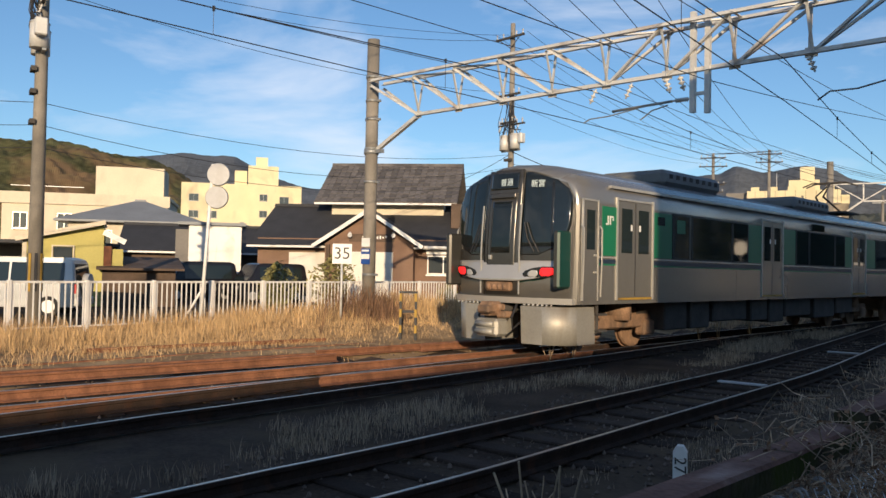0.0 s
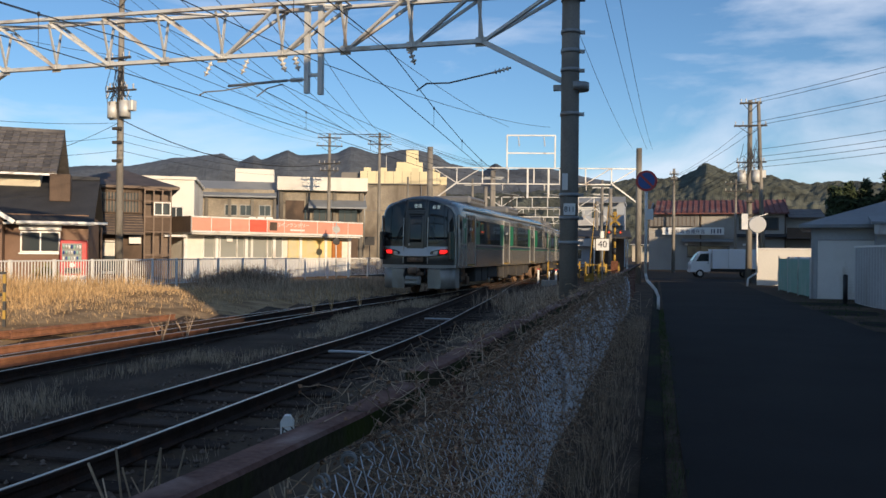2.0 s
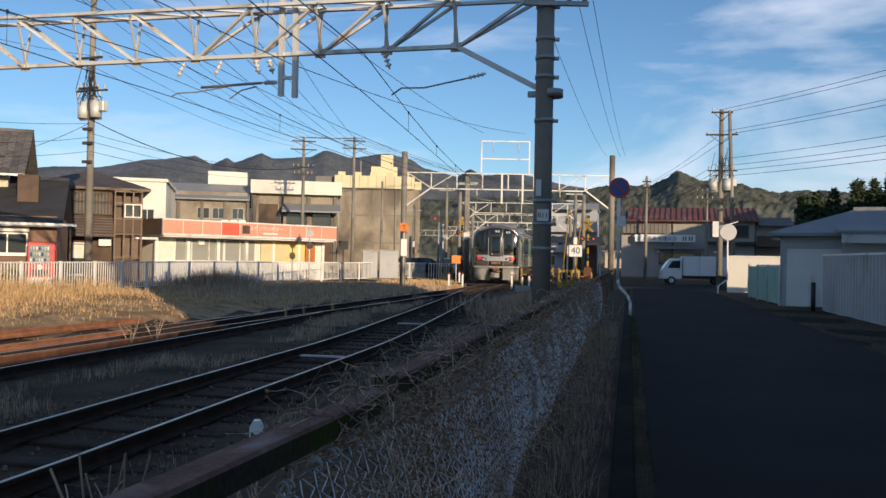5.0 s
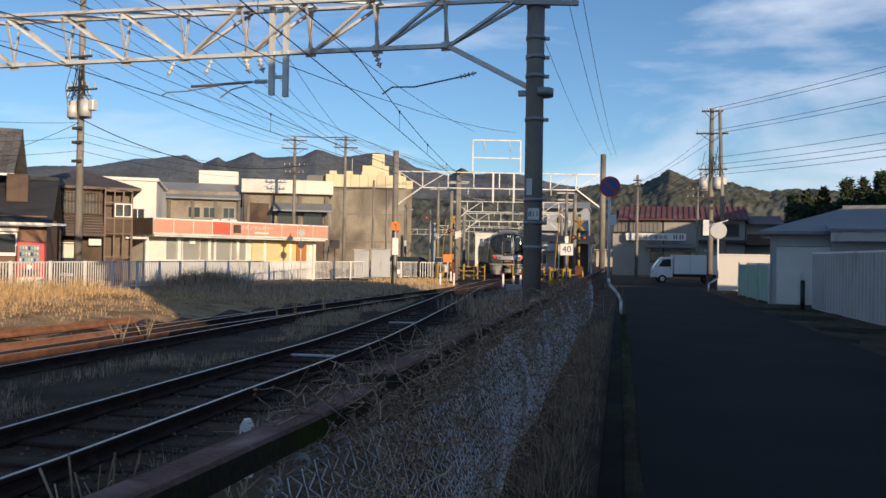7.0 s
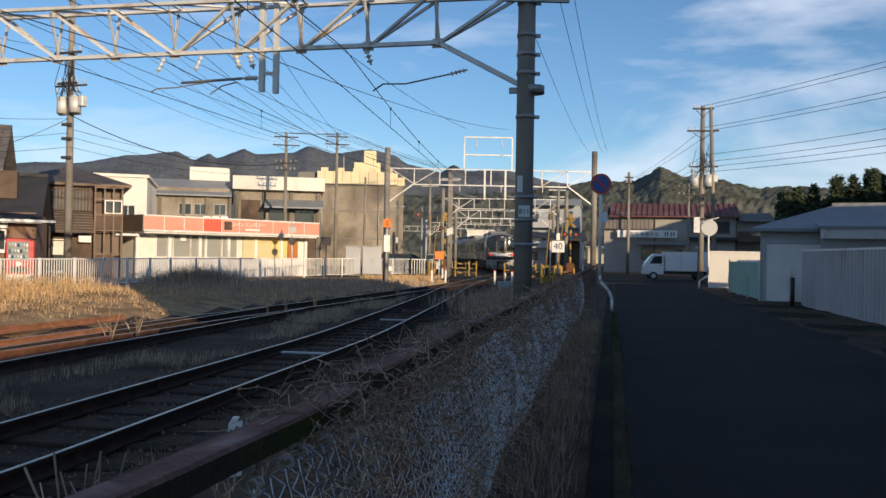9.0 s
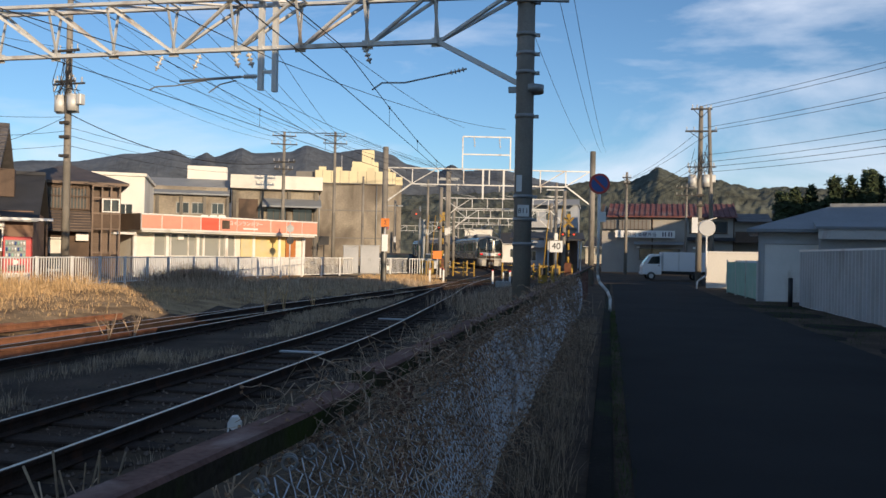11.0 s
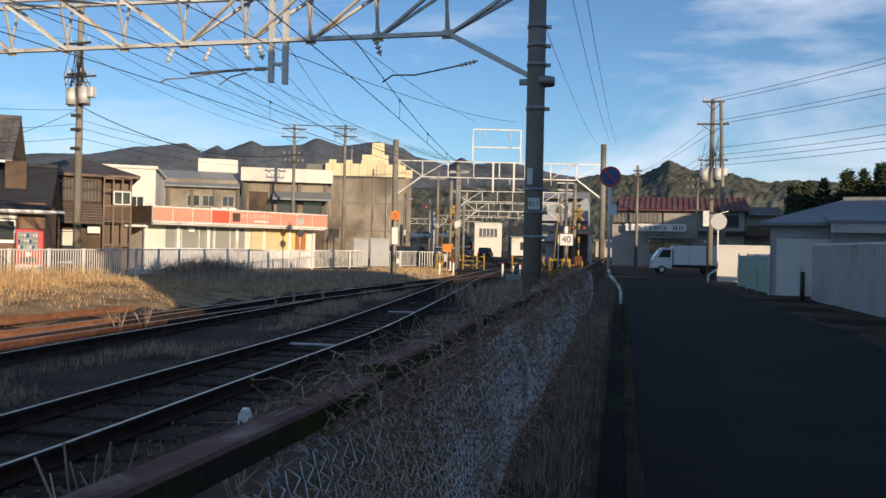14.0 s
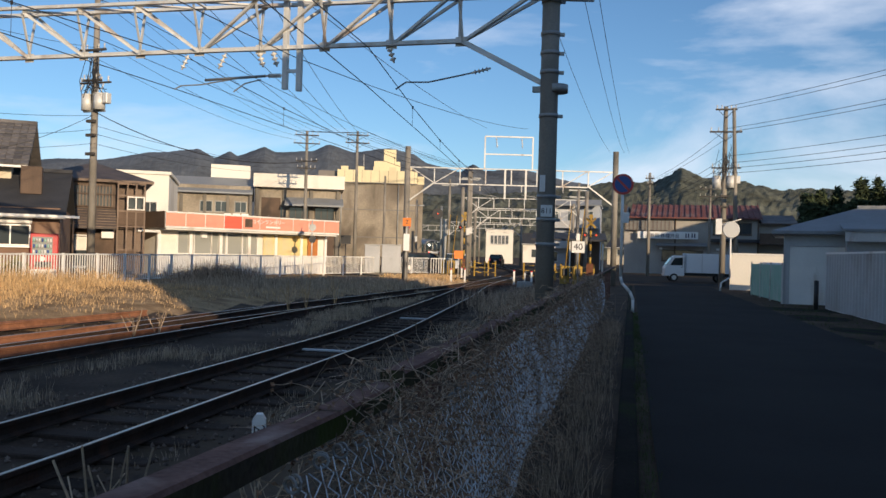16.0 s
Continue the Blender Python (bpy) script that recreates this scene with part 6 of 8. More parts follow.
def back_town():
    """Buildings seen past the level crossing and beyond the lane's end."""
    block(-20.3, 58.6, 15, 5.5, 10, 6.7, "white_building", "white rendered building behind the old houses", "white_wall", (3.6,), 2, 0.0)
    block(11.0, 138, -4, 4.6, 10, 5.6, "grey_building", "pale two-storey building past the crossing", "white_wall", (3.4,), 5, 0.0, None, None, (0.45, 1.4))
    block(-4.0, 118, 3, 6, 8, 4.6, "white_building", "low white building by the crossing", "beige_wall", (1.2,), 3)
    k = place(21.5, 168, -6, "house", "house with a gabled white front and dark roof", "house")
    part("wall", B(-6, 0, 0, 8, 0, 4.2), "white_wall", k)
    gable_roof(k, -6, 0, 0, 8, 4.2, 6.2, "black_roof", 0.5)
    part("arch_window", B(-4.2, -2.2, -0.06, -0.004, 1.2, 2.8), "window", k)
    st = place(12.3, 66.0, -8, "station_shed", "small dark-roofed platform shelter", "shelter")
    part("roof", prism(bmesh.new(), [(-1.0, 3.0), (2.2, 3.6), (2.2, 3.48), (-1.0, 2.85)], -5.5, 0.5), "black_roof", st)
    part("wall", B(-2.6, 0, 0.5, 2, 0, 2.95), "dark_wood", st)
    for x in (-5, -2.4, 0.2):
        part("post", B(x - 0.06, x + 0.06, -0.7, -0.58, 0, 3.0), "galv", st)
    n = block(17.6, 95, -12, 6.5, 9, 7.6, "blue_building", "tall white building with balconies, blue shade in its wall colour", "blue_white", (1.0, 3.4, 5.8), 3)
    part("balcony", B(-6.5, 0, -1.0, -0.01, 2.5, 3.3), "sheet_white", n)
    part("balcony", B(-6.5, 0, -1.0, -0.01, 4.9, 5.7), "sheet_white", n)
    part("awning_roof", prism(bmesh.new(), [(-1.3, 7.6), (0, 8.3), (0, 8.2), (-1.3, 7.5)], -6.6, 0.2), "grey_roof", n)
    # the red-roofed eating house
    h = place(32.4, 81.5, -16, "restaurant", "beige two-storey eating house with a rusty red roof", "building")
    part("wall", B(-14.5, -1.3, 0, 9, 0, 6.0), "beige_wall", h)
    r = part("roof", prism(bmesh.new(), [(-0.7, 5.9), (4.5, 7.5), (9.7, 5.9), (9.7, 5.78), (4.5, 7.38), (-0.7, 5.78)], -14.0, -1.0), "red_roof", h)
    for i in range(24):
        x = -13.9 + i * 0.555
        m = Matrix.Translation((x, -0.7, 5.91)) @ Matrix.Rotation(math.atan2(1.6, 5.2), 4, "X")
        part("roof_seam", box(bmesh.new(), -0.05, 0.05, 0, 5.42, 0, 0.09, m=m), "red_roof", r)
    part("gable_wall", prism(bmesh.new(), [(0, 5.9), (4.5, 7.25), (9, 5.9)], -14.5, -14.3), "beige_wall", h)
    part("verge", prism(bmesh.new(), [(-0.8, 5.80), (4.5, 7.45), (4.5, 7.30), (-0.8, 5.65)], -14.75, -14.52), "dark_wood", h)
    part("balcony_screen", B(-14.45, -9.6, -0.55, -0.48, 4.55, 5.55), "grey_wall", h, "dark slatted upper balcony screen")
    for k in range(12):
        part("slat", B(-14.4 + k * 0.4, -14.34 + k * 0.4, -0.58, -0.552, 4.5, 5.6), "dark_wood", h)
    part("canopy", prism(bmesh.new(), [(-0.9, 3.05), (-0.01, 3.3), (-0.01, 3.18), (-0.9, 2.95)], -11.2, -6.2), "grey_roof", h)
    part("canopy", prism(bmesh.new(), [(-0.9, 3.55), (-0.01, 3.8), (-0.01, 3.68), (-0.9, 3.45)], -5.9, -1.2), "black_roof", h)
    part("balcony_floor", B(-1.28, 1.7, -0.9, 1.2, 3.3, 3.45), "dark_wood", h)
    part("balcony_rail", B(-1.28, 1.7, -0.9, -0.86, 3.46, 4.4), "dark_wood", h)
    for x in (-9.35, -5.95, -1.35):
        part("downpipe", R((x, -0.08, 0), (x, -0.08, 5.8), 0.06, n=8), "dark_wood", h)
    sgn = part("sign_board", B(-13.1, -7.1, -0.75, -0.62, 3.68, 4.42), "plate_white", h, "white sign board with dark lettering bars")
    cu = bpy.data.curves.new("lettering", "FONT")
    cu.body, cu.size, cu.extrude = "さ ま寿司 各種弁当", 0.47, 0.006
    txt = new("lettering", cu)
    txt.data.materials.append(M["ink"])
    txt.parent = sgn
    txt.matrix_basis = pose(-12.95, -0.765, 3.84, 90, 0, 0)
    bars = bmesh.new()
    for x in (-8.35, -8.1, -7.75, -7.5):
        box(bars, x, x + 0.12, -0.77, -0.752, 3.82, 4.26)
    part("bar", bars, "ink", sgn)
    pane(h, -5.6, -2.0, 4.3, 5.4, -0.004, 3, "dark_wood")
    pane(h, -10.6, -6.6, 1.5, 2.5, -0.004, 3, "dark_wood")
    part("lamp_box", B(-10.9, -10.6, -0.3, -0.05, 2.6, 2.8), "white", h)
    part("lamp_box", B(-5.3, -5.0, -0.3, -0.05, 2.6, 2.8), "white", h)
    part("door", B(-3.6, -1.4, -0.08, -0.004, 0.05, 2.2), "dark_wood", h)
    part("air_conditioner", B(-0.6, 0.3, -0.5, -0.1, 3.5, 4.2), "white", h)
    part("wing", B(-1.296, 1.9, 1.3, 8, 0, 5.5), "beige_wall", h)
    part("wing_roof", prism(bmesh.new(), [(0.4, 5.5), (4.6, 6.5), (8.8, 5.5), (8.8, 5.4), (4.6, 6.4), (0.4, 5.4)], -0.98, 2.4), "tile_roof", h)
    random.seed(21)
    # low town roofs that fill the distance
    for i in range(16):
        a = radians(-66 + i * 6.0 + random.uniform(-1, 1))
        dd = random.uniform(150, 230)
        x, y = dd * math.sin(a), dd * math.cos(a)
        if -8 < math.degrees(a) < 8:
            continue
        ww, hh = random.uniform(8, 14), random.uniform(3.2, 6)
        t = place(x, y, -math.degrees(a) + random.uniform(-20, 20), "house", "distant town house with a dark pitched roof", "house", "town houses")
        part("wall", B(-ww / 2, ww / 2, 0, 8, 0, hh), random.choice(["cream", "white_wall", "beige_wall", "grey_wall"]), t)
        gable_roof(t, -ww / 2, ww / 2, 0, 8, hh, hh + 1.8, random.choice(["black_roof", "grey_roof", "tile_roof"]), 0.6)
        for k in (-0.3, 0.15):
            pane(t, ww * k, ww * k + 1.6, hh - 1.9, hh - 0.7, -0.004, 1)


def right_side():
    """Garage, sheds and fences on the far side of the lane."""
    g = place(12.62, 30.7, -23, "garage", "grey garage with a white roller shutter and hipped roof", "garage")
    part("wall", B(0, 7.5, 0.05, 5.5, 0, 2.75), "sheet_white", g)
    sh = part("shutter", B(0.22, 2.55, 0.0, 0.046, 0.05, 2.22), "white", g, "closed white roller shutter")
    for i in range(20):
        part("slat", B(0.24, 2.53, -0.022, -0.002, 0.08 + i * 0.108, 0.16 + i * 0.108), "white", sh)
    part("shutter_frame", B(0.10, 0.21, -0.05, 0.046, 0, 2.38), "sheet_white", g)
    part("shutter_frame", B(2.56, 2.67, -0.05, 0.046, 0, 2.38), "sheet_white", g)
    part("shutter_box", B(0.10, 2.67, -0.06, 0.046, 2.24, 2.36), "sheet_white", g)
    part("downpipe", R((2.85, -0.02, 0), (2.85, -0.02, 2.7), 0.04), "sheet_white", g)
    hip_roof(g, 0, 7.5, 0.05, 5.5, 2.80, 3.85, "grey_roof", 0.42)
    s = place(14.1, 29.0, -20, "shed", "low shed with a rust-stained white eave board", "shed")
    part("wall", B(0.1, 6, 0.3, 0.9, 0, 2.45), "sheet_white", s)
    part("eave_board", B(0, 6.2, -0.1, 0.02, 2.42, 2.86), "rust_white", s)
    part("roof", prism(bmesh.new(), [(-0.15, 2.87), (0.95, 3.10), (0.95, 3.0), (-0.15, 2.77)], -0.1, 6.3), "grey_roof", s)
    w = place(13.02, 28.1, 78, "sheet_fence", "tall pale corrugated sheet fence along the lane", "fence")
    bm = bmesh.new()
    prev = None
    N = 320
    L = 26.0
    for i in range(N + 1):
        x = -L * i / N
        d = 0.03 if (i // 2) % 2 else -0.03
        c = [bm.verts.new((x, d, z)) for z in (0.06, 1.93)]
        if prev:
            bm.faces.new((prev[0], c[0], c[1], prev[1]))
        prev = c
    part("sheet", bm, "sheet_white", w)
    part("cap_rail", B(-L, 0, -0.03, 0.03, 1.935, 1.99), "white", w)
    part("base_rail", B(-L, 0, -0.03, 0.03, 0.02, 0.065), "white", w)
    for i in range(9):
        part("post", B(-i * 3.2 - 0.04, -i * 3.2 + 0.04, -0.11, -0.04, 0, 1.95), "white", w)
    bo = place(12.3, 27.2, 0, "bollard", "short dark iron post at the lane's edge", "bollard")
    part("shaft", R((0, 0, 0), (0, 0, 1.0), 0.075, n=12), "black", bo)
    part("cap", R((0, 0, 1.0), (0, 0, 1.04), 0.085, 0.05, 12), "black", bo)
    m = place(12.6, 30.7, 78.5, "mesh_fence", "mint green translucent panel fence", "fence")
    for i in range(3):
        part("panel", B(0.05 + i * 2.32, 2.27 + i * 2.32, -0.012, 0.012, 0.12, 1.5), "mint", m)
        for k in range(9):
            part("bar", B(0.08 + i * 2.32 + k * 0.265, 0.10 + i * 2.32 + k * 0.265, 0.013, 0.025, 0.1, 1.52), "mint", m)
    for i in range(4):
        part("post", B(-0.03 + i * 2.32, 0.03 + i * 2.32, -0.03, 0.03, 0, 1.6), "galv", m)
    ww = place(15.1, 43.6, -20, "wall_block", "sunlit white block wall at the corner", "wall")
    part("face", B(0, 4.2, 0, 0.18, 0, 1.95), "white_wall", ww)
    part("cap", B(-0.05, 4.25, -0.04, 0.22, 1.955, 2.03), "white", ww)
    part("return_wall", B(0.0, 0.18, 0.184, 2.6, 0, 1.95), "white_wall", ww)
    # traffic mirror and box on a bent white pipe
    t = place(14.4, 41.6, -10, "traffic_mirror", "round road mirror on a bent white pipe", "mirror")
    bm = bmesh.new()
    tube(bm, [(-0.45, 0, 0), (-0.42, 0, 0.45), (0, 0, 0.75), (0, 0, 3.3)], 0.045, 8)
    part("post", bm, "white", t)
    part("mirror", R((0.0, -0.12, 3.2), (0.0, -0.05, 3.2), 0.40, 0.42, 22), "alu", t)
    part("hood", R((0.0, -0.05, 3.2), (0.0, 0.03, 3.2), 0.43, 0.36, 22), "plate_white", t)
    part("sign", B(-0.75, -0.45, -0.06, -0.02, 2.95, 3.75), "plate_white", t)
    part("bracket", R((-0.6, 0, 3.4), (0.5, 0, 3.75), 0.02), "white", t)


shop_house()
brown_house()
laundry()
grey_office()
concrete_block()
left_town()
back_town()
right_side()


# ---------- unseen houses behind the viewer and to the right, placed to cast shade ---
def shade_houses():
    for a0, a1, s0, s1, hgt, lab in ((-34, -0.95, 7.0, 14, 4.7, "unseen long low grey house that shades the lane"), (-0.85, 11.5, 7.2, 16, 9.6, "unseen tall grey block that shades the lane and tracks"), (12, 24, 15.0, 24, 6.6, "unseen grey house behind the sheet fence, for its shadow"), (36, 50, 18.0, 28, 9.0, "unseen tall grey house behind the garage, for its shadow"), (57, 74, 27.0, 37, 11.5, "unseen tall grey building off the cross street, for its shadow")):
        h = thing("lane_house", road_pose(a0, s0, -0.1), lab, "house", "lane houses")
        part("wall", B(0, s1 - s0, 0, a1 - a0, 0, hgt), "beige_wall", h)
        part("roof", B(-0.3, s1 - s0 + 0.3, -0.3, a1 - a0 + 0.3, hgt + 0.004, hgt + 0.2), "grey_roof", h)


shade_houses()


# ---------- fences, signs, vehicles ----------
M["mesh_wire"] = mat("mesh_wire", (0.70, 0.75, 0.82), 0.5, 0.15, scale=4, fine=40, var=0.25, second=(0.12, 0.09, 0.07), amount=0.45)
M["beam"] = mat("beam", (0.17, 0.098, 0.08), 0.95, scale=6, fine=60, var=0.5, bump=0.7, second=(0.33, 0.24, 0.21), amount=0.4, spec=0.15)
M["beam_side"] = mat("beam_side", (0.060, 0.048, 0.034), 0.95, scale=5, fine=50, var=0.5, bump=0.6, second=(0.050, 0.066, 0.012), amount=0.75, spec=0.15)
M["vine"] = mat("vine", (0.38, 0.285, 0.20), 0.95, fine=60, var=0.5, island=0.65)
M["dry_leaf"] = mat("dry_leaf", (0.22, 0.13, 0.078), 0.95, fine=60, var=0.4, island=0.5)
M["straw"] = mat("straw", (0.56, 0.38, 0.19), 0.95, fine=30, var=0.25, island=0.4, bump=0)
M["dead_grass"] = mat("dead_grass", (0.42, 0.325, 0.225), 0.95, fine=30, var=0.3, island=0.45, bump=0)
M["green_leaf"] = mat("green_leaf", (0.20, 0.185, 0.065), 0.8, fine=30, var=0.3, island=0.45, bump=0)
M["moss"] = mat("moss", (0.055, 0.085, 0.02), 0.95, fine=60, var=0.4, island=0.4)
M["conifer"] = mat("conifer", (0.042, 0.060, 0.024), 0.95, fine=30, var=0.4, island=0.5, bump=0)
M["bark"] = mat("bark", (0.10, 0.075, 0.055), 0.95, fine=30, var=0.4)
M["car_black"] = mat("car_black", (0.02, 0.02, 0.024), 0.2, 0.2, var=0.1, bump=0)
M["car_white"] = mat("car_white", (0.72, 0.73, 0.74), 0.3, var=0.04, bump=0)
M["car_silver"] = mat("car_silver", (0.45, 0.46, 0.46), 0.3, 0.4, var=0.05, bump=0)
M["tyre"] = mat("tyre", (0.025, 0.025, 0.025), 0.9, var=0.3)
M["signal_red"] = mat("signal_red", (0.4, 0.02, 0.01), 0.4, var=0.05, bump=0, emit=(1, 0.10, 0.03, 0.7))


def lane_fence():
    """Chain-link fence with a beam along its top, overgrown with dead vines."""
    f = thing("chain_link_fence", road_pose(0, -0.74), "sagging chain-link fence with a mossy beam, overgrown with vines", "fence")
    # local y runs along the lane
    def beam(ys, z):
        """A length of weathered angle beam: rusty on top, mossy down its sides."""
        sec = [(-0.045, -0.062), (0.045, -0.062), (0.047, -0.006), (0.040, 0.004), (-0.040, 0.004), (-0.047, -0.006)]
        bm = sweep(bmesh.new(), [Vector((-0.10 + 0.008 * noise.noise((y, 0, 2)), y, z(y) + 0.006 * noise.noise((y * 1.7, 5, 2)))) for y in ys], sec)
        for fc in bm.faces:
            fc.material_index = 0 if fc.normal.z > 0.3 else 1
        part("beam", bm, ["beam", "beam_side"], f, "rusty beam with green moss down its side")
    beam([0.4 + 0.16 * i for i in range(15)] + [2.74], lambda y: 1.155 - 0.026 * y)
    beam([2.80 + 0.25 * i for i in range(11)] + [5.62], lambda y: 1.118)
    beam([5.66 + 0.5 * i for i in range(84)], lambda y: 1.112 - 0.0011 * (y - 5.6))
    for i in range(14):
        y = 0.9 + i * 2.45
        part("post", B(-0.14, -0.06, y - 0.04, y + 0.04, -0.25, 1.0), "beam", f)
    random.seed(8)
    verts, faces = [], []

    def seg(a, b, r):
        d = (b - a).normalized()
        u = d.orthogonal().normalized()
        w = d.cross(u)
        k = len(verts)
        for p in (a, b):
            for t in (0, 2.094, 4.189):
                verts.append(tuple(p + (u * math.cos(t) + w * math.sin(t)) * r))
        for j in range(3):
            faces.append((k + j, k + (j + 1) % 3, k + 3 + (j + 1) % 3, k + 3 + j))

    y = 0.75
    n = 0
    while y < 21:
        pitch = 0.05 if y < 9 else 0.09
        cells = 17 if y < 9 else 10
        top = 1.0 - 0.02 * math.sin(y * 2.1) - 0.06 * max(0, 1 - abs(y - 3.2) / 1.5)
        out = 0.05 * noise.noise((y * 0.7, 0, 0))
        r = 0.0021 if y < 3.2 else (0.0034 if y < 9 else 0.0048)
        prev = None
        for j in range(cells * 2 + 1):
            t = j / (cells * 2)
            z = top - t * (top - 0.05)
            belly = 0.09 * math.sin(t * math.pi) + out + 0.03 * noise.noise((y * 1.1, t * 3, 1))
            p = Vector((belly + (0.006 if j % 2 else -0.006), y + (pitch * 0.55 if (j + n) % 2 else -pitch * 0.05) + 0.05 * t * noise.noise((y * 0.5, t * 2, 4)), z))
            if prev:
                seg(prev, p, r)
            prev = p
        y += pitch
        n += 1
    me = bpy.data.meshes.new("mesh")
    me.from_pydata(verts, [], faces)
    me.materials.append(M["mesh_wire"])
    ob = tagged(new("mesh", me), kind="stuff")
    ob.parent = f
    # coils of the top wire
    y = 0.9
    base = None
    for i in range(16):
        if base is None:
            bm = bmesh.new()
            pts = [Vector((0.019 * math.cos(a * 0.6), a * 0.0020, 0.019 * math.sin(a * 0.6))) for a in range(0, 16)]
            hose(bm, pts, 0.0042, 5)
            base = part("coil", bm, "galv_dark", f, "twisted coil of the top wire")
            ob = base
        else:
            ob = new("coil", base.data)
            ob.parent = f
        top = 1.0 - 0.02 * math.sin(y * 2.1) - 0.06 * max(0, 1 - abs(y - 3.2) / 1.5)
        ob.matrix_basis = Matrix.Translation((0.05 * noise.noise((y * 0.7, 0, 0)), y, top + 0.01)) @ Matrix.Rotation(random.uniform(-0.4, 0.4), 4, "Z")
        y += 0.12 + 0.05 * (i % 3) + (0.9 if i == 8 else 0)


def vines():
    """Dead creepers over the fence: thin curling stems and small curled leaves."""
    random.seed(15)
    verts, faces = [], []
    lv, lf = [], []
    for i in range(6800):
        y = 1.0 + 17 * random.random() ** 1.9
        if y < 1.7 and random.random() < 0.6:
            continue
        z = random.choice([random.uniform(0.9, 1.13), random.uniform(0.1, 1.1), random.uniform(0.05, 0.9)])
        if y < 2.1 and z > 0.93:
            continue
        x = -0.75 + random.uniform(-0.16, 0.11) + (0.06 * math.sin(z * 3))
        p = Vector((x, y, z))
        d = Vector((random.uniform(-0.5, 0.5), random.uniform(-1, 1), random.uniform(-0.6, 0.7)))
        L = random.uniform(0.12, 0.5)
        r = random.choice((0.0006, 0.0008, 0.0011, 0.0015)) * (1 + y * 0.13)
        n = 6
        pts = []
        for j in range(n):
            pts.append(p.copy())
            d = (d + Vector((random.uniform(-0.6, 0.6), random.uniform(-0.6, 0.6), random.uniform(-0.7, 0.45)))).normalized()
            if p.z > 1.16:
                d.z = -abs(d.z)
            p = p + d * (L / n)
        for a, b in zip(pts[:-1], pts[1:]):
            dd = (b - a).normalized()
            u = dd.orthogonal().normalized()
            w = dd.cross(u)
            k = len(verts)
            for q in (a, b):
                for t in (0, 2.094, 4.189):
                    verts.append(tuple(rd(*_al(q, u, w, t, r))))
            for j in range(3):
                faces.append((k + j, k + (j + 1) % 3, k + 3 + (j + 1) % 3, k + 3 + j))
        for _ in range(4):
            q = random.choice(pts)
            s = random.uniform(0.004, 0.010) * (1 + y * 0.06)
            a = Vector((random.uniform(-1, 1), random.uniform(-1, 1), random.uniform(-1, 1))).normalized()
            b = a.orthogonal().normalized()
            k = len(lv)
            for c in (a * s, b * s * 0.7, -a * s, -b * s * 0.7):
                e = q + c
                lv.append(tuple(rd(e.y, e.x, e.z)))
            lf.append((k, k + 1, k + 2))
            lf.append((k, k + 2, k + 3))
    for nm, v, fc, mt, lab in (("dead_vines", verts, faces, "vine", "tangle of dead grey-brown creeper stems on the fence"), ("dead_leaves", lv, lf, "dry_leaf", "small curled brown leaves on the creepers")):
        me = bpy.data.meshes.new(nm)
        me.from_pydata(v, [], fc)
        me.materials.append(M[mt])
        tagged(new(nm, me), lab, "vine", kind="stuff")


def _al(q, u, w, t, r):
    e = q + (u * math.cos(t) + w * math.sin(t)) * r
    return e.y, e.x, e.z


def grass(name, label, n, where, h0, h1, material, seed, width=0.006, lean=0.5, blades=5, spread=0.06):
    """Tufts of bent blades; where(): an (x, y) or None."""
    random.seed(seed)
    v, f = [], []
    for i in range(n):
        p = where()
        if p is None:
            continue
        x, y = p
        z = ground_z(x, y) - 0.02
        near = math.hypot(x, y)
        wd = 0.55 * width * max(1, near / 11)
        hh = random.uniform(h0, h1)
        for b in range(blades):
            a = random.uniform(0, 6.283)
            h = hh * random.uniform(0.6, 1.15)
            ox, oy = x + random.gauss(0, spread), y + random.gauss(0, spread)
            lx, ly = math.cos(a) * lean * h * random.random(), math.sin(a) * lean * h * random.random()
            c, s = math.cos(a + 1.57) * wd, math.sin(a + 1.57) * wd
            k = len(v)
            v += [(ox - c, oy - s, z), (ox + c, oy + s, z), (ox + lx * 0.35 + c * 0.8, oy + ly * 0.35 + s * 0.8, z + h * 0.55), (ox + lx * 0.35 - c * 0.8, oy + ly * 0.35 - s * 0.8, z + h * 0.55), (ox + lx, oy + ly, z + h * 0.95)]
            f += [(k, k + 1, k + 2, k + 3), (k + 3, k + 2, k + 4)]
    me = bpy.data.meshes.new(name)
    me.from_pydata(v, [], f)
    me.materials.append(M[material])
    tagged(new(name, me), label, "grass", kind="stuff")


def patchy(pick, least):
    """Only where a coarse noise exceeds a level."""
    def one():
        x, y = pick()
        return (x, y) if noise.noise((x * 0.9, y * 0.45, 5)) > least else None
    return one


def beside(line, y0, y1, s0, s1):
    def pick():
        y = random.uniform(y0, y1)
        i = min(range(1, len(line) - 1), key=lambda j: abs(line[j].y - y))
        d = (line[i + 1] - line[i - 1]).normalized()
        s = random.uniform(s0, s1)
        return line[i].x + d.y * s, y - d.x * s
    return pick


LEFT_FENCE = [Vector(p) for p in ((-18.6, -6, 0), (-17.5, 4, 0), (-16.6, 11, 0), (-15.6, 18, 0), (-14.5, 25, 0), (-13.4, 31, 0), (-12.0, 38, 0), (-9.3, 45, 0), (-5.6, 52.5, 0), (-1.5, 58.5, 0))]


